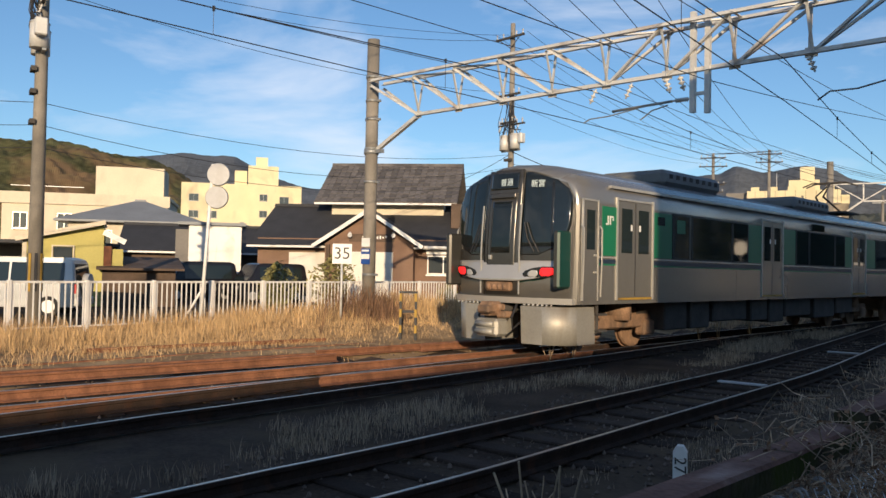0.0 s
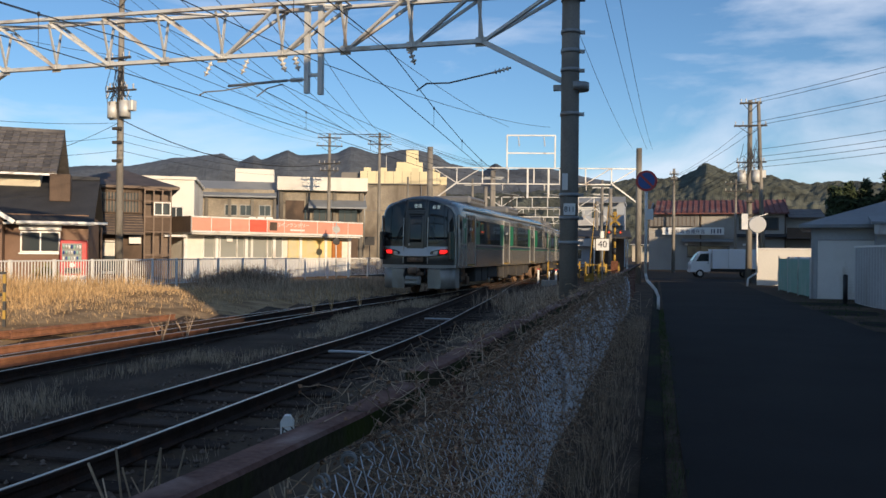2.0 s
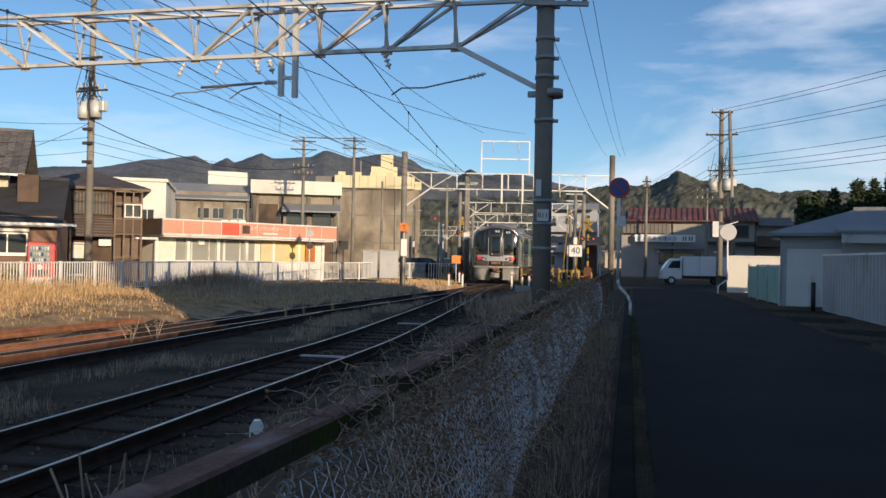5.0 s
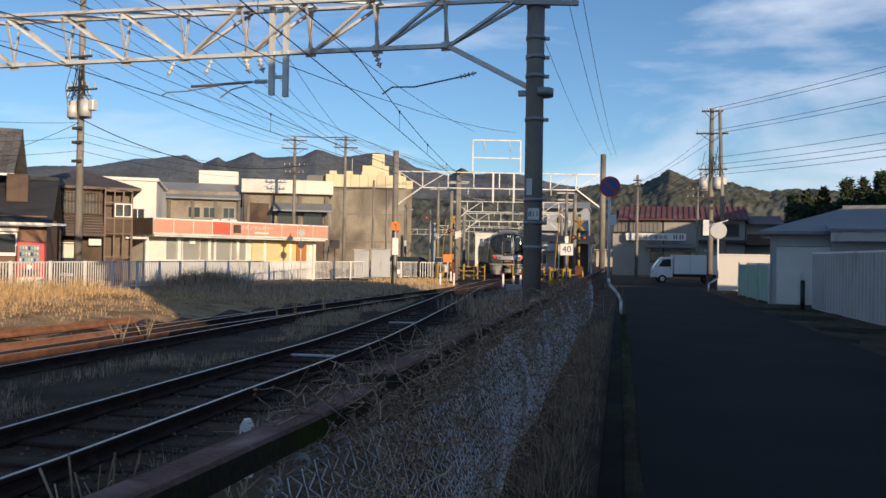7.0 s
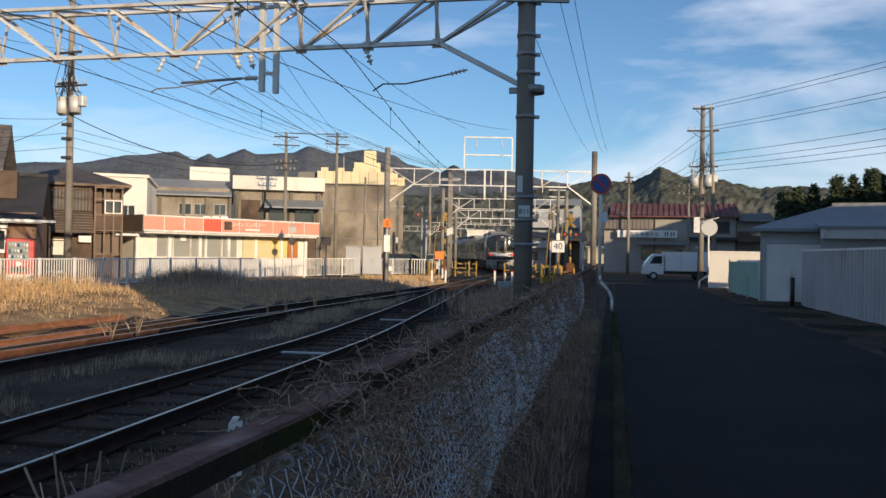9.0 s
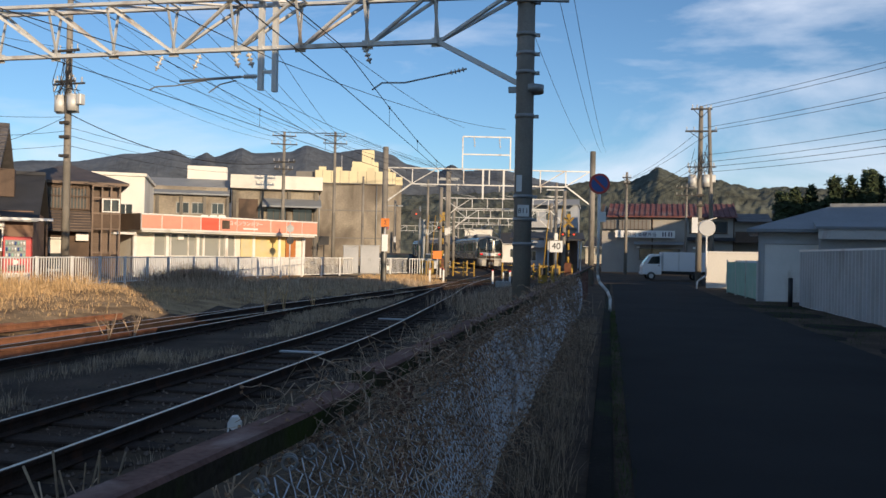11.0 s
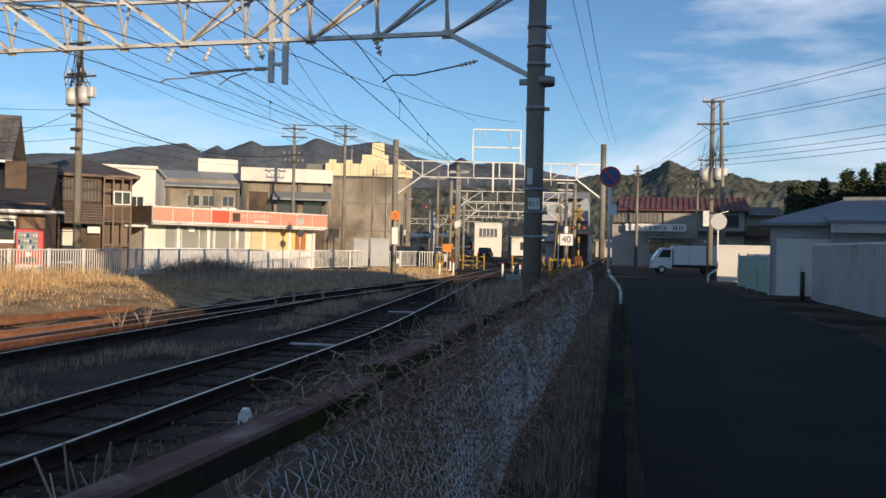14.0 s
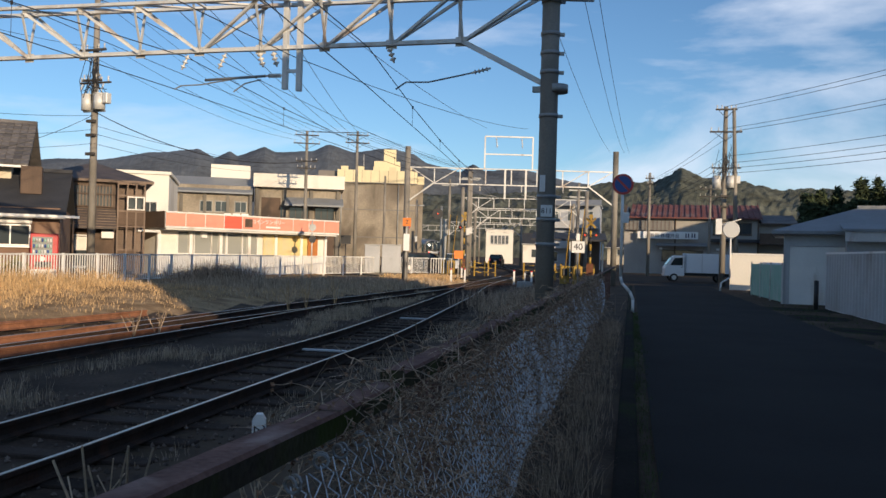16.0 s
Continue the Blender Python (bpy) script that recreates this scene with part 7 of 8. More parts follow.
def left_fence():
    """White picket railing along the road beyond the tracks, panel by panel."""
    panel = None
    for a, b in zip(LEFT_FENCE[:-1], LEFT_FENCE[1:]):
        d = b - a
        n = max(1, round(d.length / 2.0))
        for i in range(n):
            p = a + d * (i / n)
            m = Matrix.Translation((p.x, p.y, 0.02)) @ Matrix.Rotation(math.atan2(d.y, d.x), 4, "Z")
            if panel is None:
                panel = thing("railing_panel", m, "white painted steel picket railing along the road", "railing", "railing panels")
                first = part("picket", B(0, 0.026, -0.012, 0.012, 0.10, 1.08), "white", panel)
                for k in range(13):
                    o = first if k == 0 else new("picket", first.data)
                    o.parent = panel
                    o.location.x = 0.08 + k * 0.145
                part("rail", B(0, 2.0, -0.02, 0.02, 1.08, 1.13), "white", panel)
                part("rail", B(0, 2.0, -0.02, 0.02, 0.07, 0.11), "white", panel)
                part("post", B(-0.04, 0.04, -0.04, 0.04, -0.2, 1.15), "white", panel)
            else:
                copy_thing(panel, m)


def far_fences():
    """Low railings and hoarding by the level crossing."""
    g = thing("crossing_fence", pose(-1.2, 57.2, 0, 0, 0, 8), "white pipe railing by the level crossing", "railing")
    for i in range(9):
        part("picket", B(i * 0.18, i * 0.18 + 0.04, -0.02, 0.02, 0.1, 1.1), "white", g)
    part("rail", B(0, 1.6, -0.02, 0.02, 1.1, 1.15), "white", g)


def bar_text(parent, body, size, m, material="black"):
    cu = bpy.data.curves.new("lettering", "FONT")
    cu.body, cu.size, cu.extrude, cu.align_x, cu.align_y = body, size, 0.002, "CENTER", "CENTER"
    o = new("lettering", cu)
    cu.materials.append(M[material])
    o.parent = parent
    o.matrix_basis = m
    return o


def signs():
    m = thing("distance_marker", pose(-1.41, 6.15, -0.2, 0, 0, 8), "small white pointed track marker post", "marker post")
    part("post", prism(bmesh.new(), [(-0.04, 0), (0.04, 0), (0.04, 0.45), (-0.04, 0.45)], -0.05, 0.05), "plate_white", m)
    bm = bmesh.new()
    pts = [(-0.05, 0.45), (0.05, 0.45), (0.022, 0.495), (-0.022, 0.495)]
    a = [bm.verts.new((x, -0.04, z)) for x, z in pts]
    b = [bm.verts.new((x, 0.04, z)) for x, z in pts]
    for i in range(4):
        bm.faces.new((a[i], a[(i + 1) % 4], b[(i + 1) % 4], b[i]))
    bm.faces.new(a)
    bm.faces.new(b)
    bmesh.ops.recalc_face_normals(bm, faces=bm.faces[:])
    part("cap", bm, "plate_white", m)
    bar_text(m, "27", 0.12, pose(0, -0.043, 0.36, 90, 90, 0))
    s = thing("speed_sign", pose(-12.0, 16.75, -0.05, 0, 0, 35), "white square plate with a number on a grey post", "sign", "track signs")
    part("post", R((0, 0.03, -0.2), (0, 0.03, 2.2), 0.03), "galv", s)
    part("plate", B(-0.24, 0.24, -0.02, 0, 1.72, 2.22), "plate_white", s)
    bar_text(s, "35", 0.42, pose(0, -0.024, 1.97, 90, 0, 0))
    s = thing("speed_sign", pose(6.3, 39.5, 0, 0, 0, -8), "white square plate with a number on a grey post", "sign", "track signs")
    part("post", R((0, 0.03, -0.2), (0, 0.03, 2.2), 0.035), "galv_dark", s)
    part("plate", B(-0.31, 0.31, -0.02, 0, 1.72, 2.28), "plate_white", s)
    bar_text(s, "40", 0.44, pose(0, -0.024, 2.0, 90, 0, 0))
    # buffer frame at the siding's end
    b = thing("buffer_frame", pose(-9.3, 15.5, -0.02, 0, 0, 20), "narrow black and yellow striped marker frame on the siding", "buffer stop")
    for x in (-0.17, 0.17):
        for k in range(6):
            part("stripe", B(x - 0.026, x + 0.026, -0.03, 0.03, 0.0 + k * 0.175, 0.17 + k * 0.175), "black" if k % 2 == 0 else "yellow", b)
    part("top_bar", B(-0.2, 0.2, -0.03, 0.03, 1.05, 1.1), "black", b)
    part("mid_bar", B(-0.13, 0.13, -0.025, 0.025, 0.62, 0.68), "black", b)
    part("foot", B(-0.4, 0.4, -0.12, 0.12, -0.12, 0.0), "rust", b)
    # no-parking sign on a bent white pipe
    n = thing("no_parking_sign", pose(4.98, 23.5, 0, 0, 0, -10), "blue and red round sign on a bent white pipe", "sign", "road signs")
    bm = bmesh.new()
    tube(bm, [(0.36, -0.1, -0.05), (0.36, -0.1, 0.35), (0.28, -0.06, 0.55), (0.04, 0, 0.82), (0, 0, 1.0), (0, 0, 3.95)], 0.042, 10)
    part("post", bm, "white", n)
    disc = part("disc", R((0, -0.07, 3.66), (0, -0.055, 3.66), 0.30, n=32), "red", n)
    part("field", R((0, -0.076, 3.66), (0, -0.071, 3.66), 0.235, n=32), "blue", disc)
    part("slash", box(bmesh.new(), -0.235, 0.235, -0.081, -0.077, -0.03, 0.03, m=Matrix.Translation((0, 0, 3.66)) @ Matrix.Rotation(radians(45), 4, "Y")), "red", disc)
    part("plate", B(-0.02, 0.20, -0.06, -0.045, 2.55, 2.85), "plate_white", n)
    # road mirrors on a leaning white post beyond the tracks
    r = thing("traffic_mirror", pose(-15.6, 15.6, 0, 0, 3, 35), "pair of round road mirrors on a leaning white post", "mirror")
    part("post", R((0, 0, -0.1), (0, 0, 4.2), 0.045), "white", r)
    for z in (3.95, 3.35):
        part("mirror_back", R((0.16, -0.06, z), (0.16, 0.02, z), 0.28, 0.30, 22), "sheet_white", r, "pale back of a round mirror")
    part("brace", R((0, 0, 1.0), (-0.45, 0.1, 0.1), 0.03), "white", r)


def cabinets():
    for x, w in ((-5.0, 1.0), (-3.75, 1.25)):
        c = thing("signal_cabinet", pose(x, 53.6, -0.05, 0, 0, 4), "pale grey steel signal cabinet with double doors", "cabinet", "signal cabinets")
        part("body", B(-w / 2, w / 2, 0, 0.8, 0.18, 1.85 + 0.12 * w, 0.02), "sheet_white", c)
        part("plinth", B(-w / 2 - 0.05, w / 2 + 0.05, -0.05, 0.85, -0.1, 0.176), "old_concrete", c)
        for s in (-1, 1):
            a, b = sorted((s * 0.02, s * (w / 2 - 0.03)))
            d = part("door", B(a, b, -0.025, -0.004, 0.26, 1.75 + 0.12 * w), "sheet_white", c)
            part("handle", B(s * 0.06 - 0.015, s * 0.06 + 0.015, -0.05, -0.026, 1.0, 1.15), "galv_dark", d)
        part("cap", B(-w / 2 - 0.04, w / 2 + 0.04, -0.06, 0.84, 1.856 + 0.12 * w, 1.90 + 0.12 * w), "sheet_white", c)
    p = thing("notice_post", pose(-6.6, 52.2, 0, 0, 0, 5), "small dark notice board on a post", "sign")
    part("post", R((0, 0, -0.1), (0, 0, 2.2), 0.035), "black", p)
    part("board", B(-0.32, 0.32, -0.05, -0.01, 1.95, 2.5), "black", p)
    p = thing("notice_post", pose(-3.2, 62.0, 0, 0, 0, 5), "grey post with a round blue and red sign", "sign", "road signs")
    part("post", R((0, 0, -0.1), (0, 0, 3.6), 0.035), "galv", p)
    part("disc", R((0, -0.05, 3.5), (0, -0.03, 3.5), 0.28, n=20), "red", p)
    part("field", R((0, -0.06, 3.5), (0, -0.051, 3.5), 0.21, n=20), "blue", p)


def crossing_signal(x, y, turn, label, h=3.9):
    c = thing("crossing_signal", pose(x, y, -0.05, 0, 0, turn), label, "crossing signal", "crossing signals")
    for k in range(10):
        part("stripe", R((0, 0, k * h / 10), (0, 0, (k + 1) * h / 10 - 0.004), 0.07, n=10), "yellow" if k % 2 else "black", c)
    for s in (-1, 1):
        part("cross_board", box(bmesh.new(), -0.4, 0.4, -0.11, -0.08 - 0.01 * s, -0.06, 0.06, m=Matrix.Translation((0, 0, h - 0.35)) @ Matrix.Rotation(s * radians(45), 4, "Y")), "yellow", c, "yellow and black crossing board")
    for s in (-0.32, 0.32):
        lamp = part("lamp", R((s, -0.14, h - 1.05), (s, -0.06, h - 1.05), 0.16, n=18), "black", c)
        part("lens", R((s, -0.17, h - 1.05), (s, -0.141, h - 1.05), 0.055, n=14), "signal_red", lamp, "dark red warning lens")
    part("arm", B(-0.34, 0.34, -0.06, -0.02, h - 1.09, h - 1.01), "black", c)
    part("box", B(-0.2, 0.2, -0.2, 0.1, 0.5, 1.2), "rust", c)
    part("speaker", R((0, -0.05, h + 0.02), (0, -0.3, h + 0.02), 0.06, 0.13, 12), "yellow", c)
    return c


def crossing():
    """The level crossing at the lane's end: signals, barriers, boards, signals of the railway."""
    crossing_signal(8.25, 47.3, -10, "level crossing signal with yellow cross and twin lamps")
    crossing_signal(1.2, 62.0, 4, "level crossing signal with black hooded lamps", 4.6)
    for x, y, t in ((6.9, 49.5, -8), (7.6, 47.6, 75), (5.9, 52.3, -8), (8.0, 50.2, -8), (2.0, 60.0, 5), (2.6, 57.0, 40)):
        g = thing("crossing_guard_fence", pose(x, y, -0.05, 0, 0, t), "low yellow and black striped guard fence", "fence", "guard fences")
        for k in range(3):
            for i in range(6):
                part("bar", B(-1.0 + i * 0.33, -0.68 + i * 0.33, -0.025, 0.025, 0.25 + k * 0.32, 0.31 + k * 0.32), "yellow" if (i + k) % 2 else "black", g)
        for xx in (-1.0, 0.0, 1.0):
            part("post", B(xx - 0.05, xx + 0.05, -0.03, 0.03, 0, 1.1), "yellow", g)
    for x, y in ((6.6, 46.0), (7.2, 45.2), (-0.2, 59.5), (0.3, 60.4)):
        b = thing("barrier_machine", pose(x, y, -0.05), "yellow crossing barrier machine", "barrier", "barriers")
        part("body", B(-0.25, 0.25, -0.2, 0.2, 0, 1.05, 0.04), "yellow", b)
        part("arm", R((0, -0.22, 0.9), (0.3, -0.22, 4.4), 0.035, 0.02), "yellow", b)
        part("weight", B(-0.12, 0.12, -0.3, -0.2, 0.5, 0.9), "black", b)
    s = thing("railway_signal", pose(-0.6, 64.0, 0, 0, 0, 2), "railway signal head with black backing on a post", "signal")
    part("post", R((0, 0, -0.2), (0, 0, 5.2), 0.08), "galv_dark", s)
    hd = part("head", R((-0.3, -0.12, 4.6), (-0.3, -0.02, 4.6), 0.42, n=22), "black", s)
    part("lens", R((-0.3, -0.2, 4.6), (-0.3, -0.121, 4.6), 0.06, n=14), "signal_red", hd)
    part("ladder", B(0.15, 0.45, 0.0, 0.04, 0.2, 4.2), "galv_dark", s)
    for x, y, h, lab in ((1.3, 55, 7.2, "slim grey steel line mast"), (0.0, 70, 8.0, "grey steel mast with fittings"), (1.6, 60.5, 7.8, "brown steel mast with fittings"), (9.2, 58, 6.9, "grey concrete mast with fittings"), (10.4, 66, 7, "grey concrete mast with fittings"), (-3.0, 75, 6.5, "slim grey lamp mast")):
        m = thing("line_mast", pose(x, y, -0.1), lab, "mast", "line masts")
        part("shaft", R((0, 0, -0.2), (0, 0, h), 0.13, 0.10, 10), "pole_concrete", m)
        part("arm", B(-0.7, 0.7, -0.05, 0.05, h - 0.6, h - 0.5), "galv_dark", m)
        part("fitting", B(-0.12, 0.12, -0.25, -0.12, h * 0.4, h * 0.4 + 0.5), "galv", m)
    o = thing("work_board", pose(0.65, 50.5, -0.05, 0, 0, 3), "orange warning board on a thin post", "sign")
    part("post", R((0, 0.02, -0.1), (0, 0.02, 1.6), 0.03), "galv", o)
    part("board", B(-0.28, 0.28, -0.02, 0, 1.25, 1.75), "orange", o)
    pn = thing("lamp_post", pose(-2.25, 43.4, 0, 0, 0, 3), "orange and white plates on the gantry foot", "sign")
    part("plate", B(-0.22, 0.22, -0.25, -0.2, 2.9, 3.35), "orange", pn)
    bar_text(pn, "2", 0.3, pose(0, -0.255, 3.12, 90, 0, 0))
    part("meter_box", B(-0.16, 0.16, -0.3, -0.18, 1.6, 2.5), "plate_white", pn)
    part("backing", R((0, -0.17, 0.0), (0, -0.17, 3.4), 0.03), "galv", pn)
    for x, y in ((0.2, 46.2), (1.0, 47.2), (4.6, 44.6), (5.2, 45.9), (0.9, 52.0), (3.8, 46.5)):
        w = thing("track_post", pose(x, y, -0.15), "short white track marker stake", "marker post", "track markers")
        part("stake", B(-0.05, 0.05, -0.05, 0.05, 0, 0.75), "plate_white", w)
        part("tip", B(-0.055, 0.055, -0.055, 0.055, 0.754, 0.82), "red", w)
    t = thing("points_machine", pose(4.0, 42.2, -0.18, 0, 0, -7), "low grey points machine beside the rails", "points machine")
    part("body", B(-0.4, 0.4, -0.25, 0.25, 0, 0.35, 0.03), "galv_dark", t)
    part("rod", R((-1.4, 0, 0.15), (-0.4, 0, 0.15), 0.03), "rust", t)
    part("lamp", R((0.0, 0, 0.35), (0.0, 0, 0.8), 0.04), "white", t)


def car(x, y, turn, label, paint, L=3.9, W=1.6, H=1.55, van=False, spare=False):
    c = thing("car", pose(x, y, 0, 0, 0, turn), label, "car", "parked cars")
    z0 = 0.28
    low = [(-L / 2, z0), (L / 2, z0), (L / 2, 0.72), (L / 2 - 0.12, 0.86), (L * 0.27, 0.95), (-L / 2 + 0.05, 0.97), (-L / 2, 0.8)]
    bm = bmesh.new()
    a = [bm.verts.new((px, -W / 2, pz)) for px, pz in low]
    b = [bm.verts.new((px, W / 2, pz)) for px, pz in low]
    n = len(low)
    for i in range(n):
        bm.faces.new((a[i], a[(i + 1) % n], b[(i + 1) % n], b[i]))
    bm.faces.new(a[::-1])
    bm.faces.new(b)
    bmesh.ops.recalc_face_normals(bm, faces=bm.faces[:])
    bmesh.ops.bevel(bm, geom=bm.edges[:], offset=0.05, segments=2, affect="EDGES")
    part("body", bm, paint, c)
    f = 0.36 if van else 0.26
    up = [(-L / 2 + 0.04, 0.93), (L * f, 0.93), (L * f - 0.5, H - 0.06), (L * f - 0.75, H), (-L / 2 + 0.35, H), (-L / 2 + 0.12, H - 0.1)]
    bm = bmesh.new()
    w1, w2 = W / 2 - 0.03, W / 2 - 0.16
    a = [bm.verts.new((px, -(w1 if pz < 1 else w2), pz)) for px, pz in up]
    b = [bm.verts.new((px, (w1 if pz < 1 else w2), pz)) for px, pz in up]
    n = len(up)
    for i in range(n):
        bm.faces.new((a[i], a[(i + 1) % n], b[(i + 1) % n], b[i]))
    bm.faces.new(a[::-1])
    bm.faces.new(b)
    bmesh.ops.recalc_face_normals(bm, faces=bm.faces[:])
    bmesh.ops.bevel(bm, geom=bm.edges[:], offset=0.04, segments=2, affect="EDGES")
    cabin = part("cabin", bm, paint, c)
    tilt = math.atan2(w1 - w2, H - 0.95)
    for s in (-1, 1):
        for xa, xb in ((-L / 2 + 0.35, -0.15), (-0.08, L * f - 0.55)):
            m = Matrix.Translation((0, s * (w1 + 0.006), 0.97)) @ Matrix.Rotation(s * tilt, 4, "X")
            part("side_window", box(bmesh.new(), xa, xb, -0.006, 0.006, 0.03, H - 1.12, m=m), "train_glass", cabin)
        part("tail_light", B(-L / 2 - 0.012, -L / 2 + 0.05, *sorted((s * (W / 2 - 0.22), s * (W / 2 - 0.04))), 0.68, 0.95), "red", c)
        part("headlight", B(L / 2 - 0.08, L / 2 + 0.012, *sorted((s * (W / 2 - 0.3), s * (W / 2 - 0.06))), 0.58, 0.72), "lamp_clear", c)
    part("rear_window", box(bmesh.new(), -0.006, 0.006, -w2 + 0.06, w2 - 0.06, 0, H - 1.18, m=Matrix.Translation((-L / 2 + 0.035, 0, 1.0)) @ Matrix.Rotation(0.15, 4, "Y")), "train_glass", cabin)
    part("windscreen", box(bmesh.new(), -0.006, 0.006, -w2 + 0.04, w2 - 0.04, 0, 0.66, m=Matrix.Translation((L * f + 0.01, 0, 0.96)) @ Matrix.Rotation(-0.75, 4, "Y")), "train_glass", cabin)
    part("bumper", B(-L / 2 - 0.05, -L / 2 + 0.08, -W / 2 + 0.04, W / 2 - 0.04, 0.32, 0.55, 0.03), paint, c)
    pl = part("number_plate", B(-L / 2 - 0.062, -L / 2 - 0.052, -0.17, 0.17, 0.58, 0.74), "plate_white", c)
    part("bar", B(-L / 2 - 0.068, -L / 2 - 0.063, -0.12, 0.12, 0.62, 0.70), "galv_dark", pl)
    for sx in (-L * 0.31, L * 0.31):
        for s in (-1, 1):
            wv = part("wheel", R((sx, s * (W / 2 - 0.17), 0.3), (sx, s * (W / 2 + 0.005), 0.3), 0.30, n=20), "tyre", c)
            part("rim", R((sx, s * (W / 2 - 0.02), 0.3), (sx, s * (W / 2 + 0.012), 0.3), 0.19, n=16), "alu", wv)
    if spare:
        part("spare_wheel", R((-L / 2 - 0.2, 0.1, 0.95), (-L / 2 - 0.03, 0.1, 0.95), 0.31, n=20), "sheet_white", c, "covered spare wheel on the tailgate")
    return c


def vehicles():
    car(-22.6, 15.2, 215, "silver off-road car with a spare wheel, parked by the shed", "car_silver", 3.9, 1.65, 1.72, True, True)
    car(-26.9, 26.5, 250, "dark grey van parked before the houses", "car_black", 3.6, 1.6, 1.75, True)
    car(-24.4, 28.4, 250, "black small van parked before the houses", "car_black", 3.5, 1.6, 1.72, True)
    car(15.5, 38.6, 78, "white car parked behind the mint fence", "car_white", 4.0, 1.65, 1.5)
    car(-1.9, 66.0, 10, "dark blue car waiting at the crossing", "car_black", 4.4, 1.7, 1.5)
    car(0.6, 68.5, 250, "white car beyond the crossing", "car_white", 4.0, 1.65, 1.5)
    car(6.5, 108, 80, "dark car parked far along the line", "car_black", 4.0, 1.65, 1.5)
    # delivery truck with a white box, its cab to the west
    t = thing("delivery_truck", pose(17.4, 56.5, 0, 0, 0, 172), "small white delivery truck with a box body", "truck")
    cab = bmesh.new()
    pts = [(1.05, 0.38), (2.35, 0.38), (2.38, 0.95), (2.25, 1.10), (1.80, 1.72), (1.65, 1.80), (1.05, 1.80)]
    a = [cab.verts.new((x, -0.78, z)) for x, z in pts]
    b = [cab.verts.new((x, 0.78, z)) for x, z in pts]
    for i in range(7):
        cab.faces.new((a[i], a[(i + 1) % 7], b[(i + 1) % 7], b[i]))
    cab.faces.new(a[::-1])
    cab.faces.new(b)
    bmesh.ops.recalc_face_normals(cab, faces=cab.faces[:])
    bmesh.ops.bevel(cab, geom=cab.edges[:], offset=0.05, segments=2, affect="EDGES")
    cb = part("cab", cab, "car_white", t)
    for s in (-1, 1):
        bm = bmesh.new()
        q = [(1.18, 1.12), (2.02, 1.12), (1.72, 1.62), (1.18, 1.66)]
        a = [bm.verts.new((x, s * 0.784, z)) for x, z in q]
        b = [bm.verts.new((x, s * 0.77, z)) for x, z in q]
        for i in range(4):
            bm.faces.new((a[i], a[(i + 1) % 4], b[(i + 1) % 4], b[i]))
        bm.faces.new(a)
        bmesh.ops.recalc_face_normals(bm, faces=bm.faces[:])
        part("side_window", bm, "train_glass", cb)
        part("door_handle", B(1.16, 1.30, s * 0.79 - 0.012, s * 0.79 + 0.012, 0.98, 1.02), "black", cb)
    part("windscreen", box(bmesh.new(), -0.006, 0.006, -0.66, 0.66, 0, 0.66, m=Matrix.Translation((2.25, 0, 1.14)) @ Matrix.Rotation(-0.62, 4, "Y")), "train_glass", cb)
    bx = part("box_body", B(-2.35, 1.0, -0.80, 0.80, 0.62, 1.95, 0.02), "car_white", t)
    for x in (-2.3, -1.2, -0.1, 0.95):
        for s in (-0.81, 0.81):
            part("rib", B(x - 0.02, x + 0.02, s - 0.012, s + 0.012, 0.62, 1.95), "alu", bx)
    part("chassis", B(-2.3, 1.1, -0.6, 0.6, 0.42, 0.616), "black", t)
    part("bumper", B(2.3, 2.42, -0.74, 0.74, 0.36, 0.56, 0.03), "car_white", t)
    for x in (1.75, -1.35):
        for s in (-0.72, 0.72):
            wv = part("wheel", R((x, s - 0.09, 0.28), (x, s + 0.09, 0.28), 0.28, n=20), "tyre", t)
            part("rim", R((x, s - 0.1, 0.28), (x, s + 0.1, 0.28), 0.16, n=14), "alu", wv)


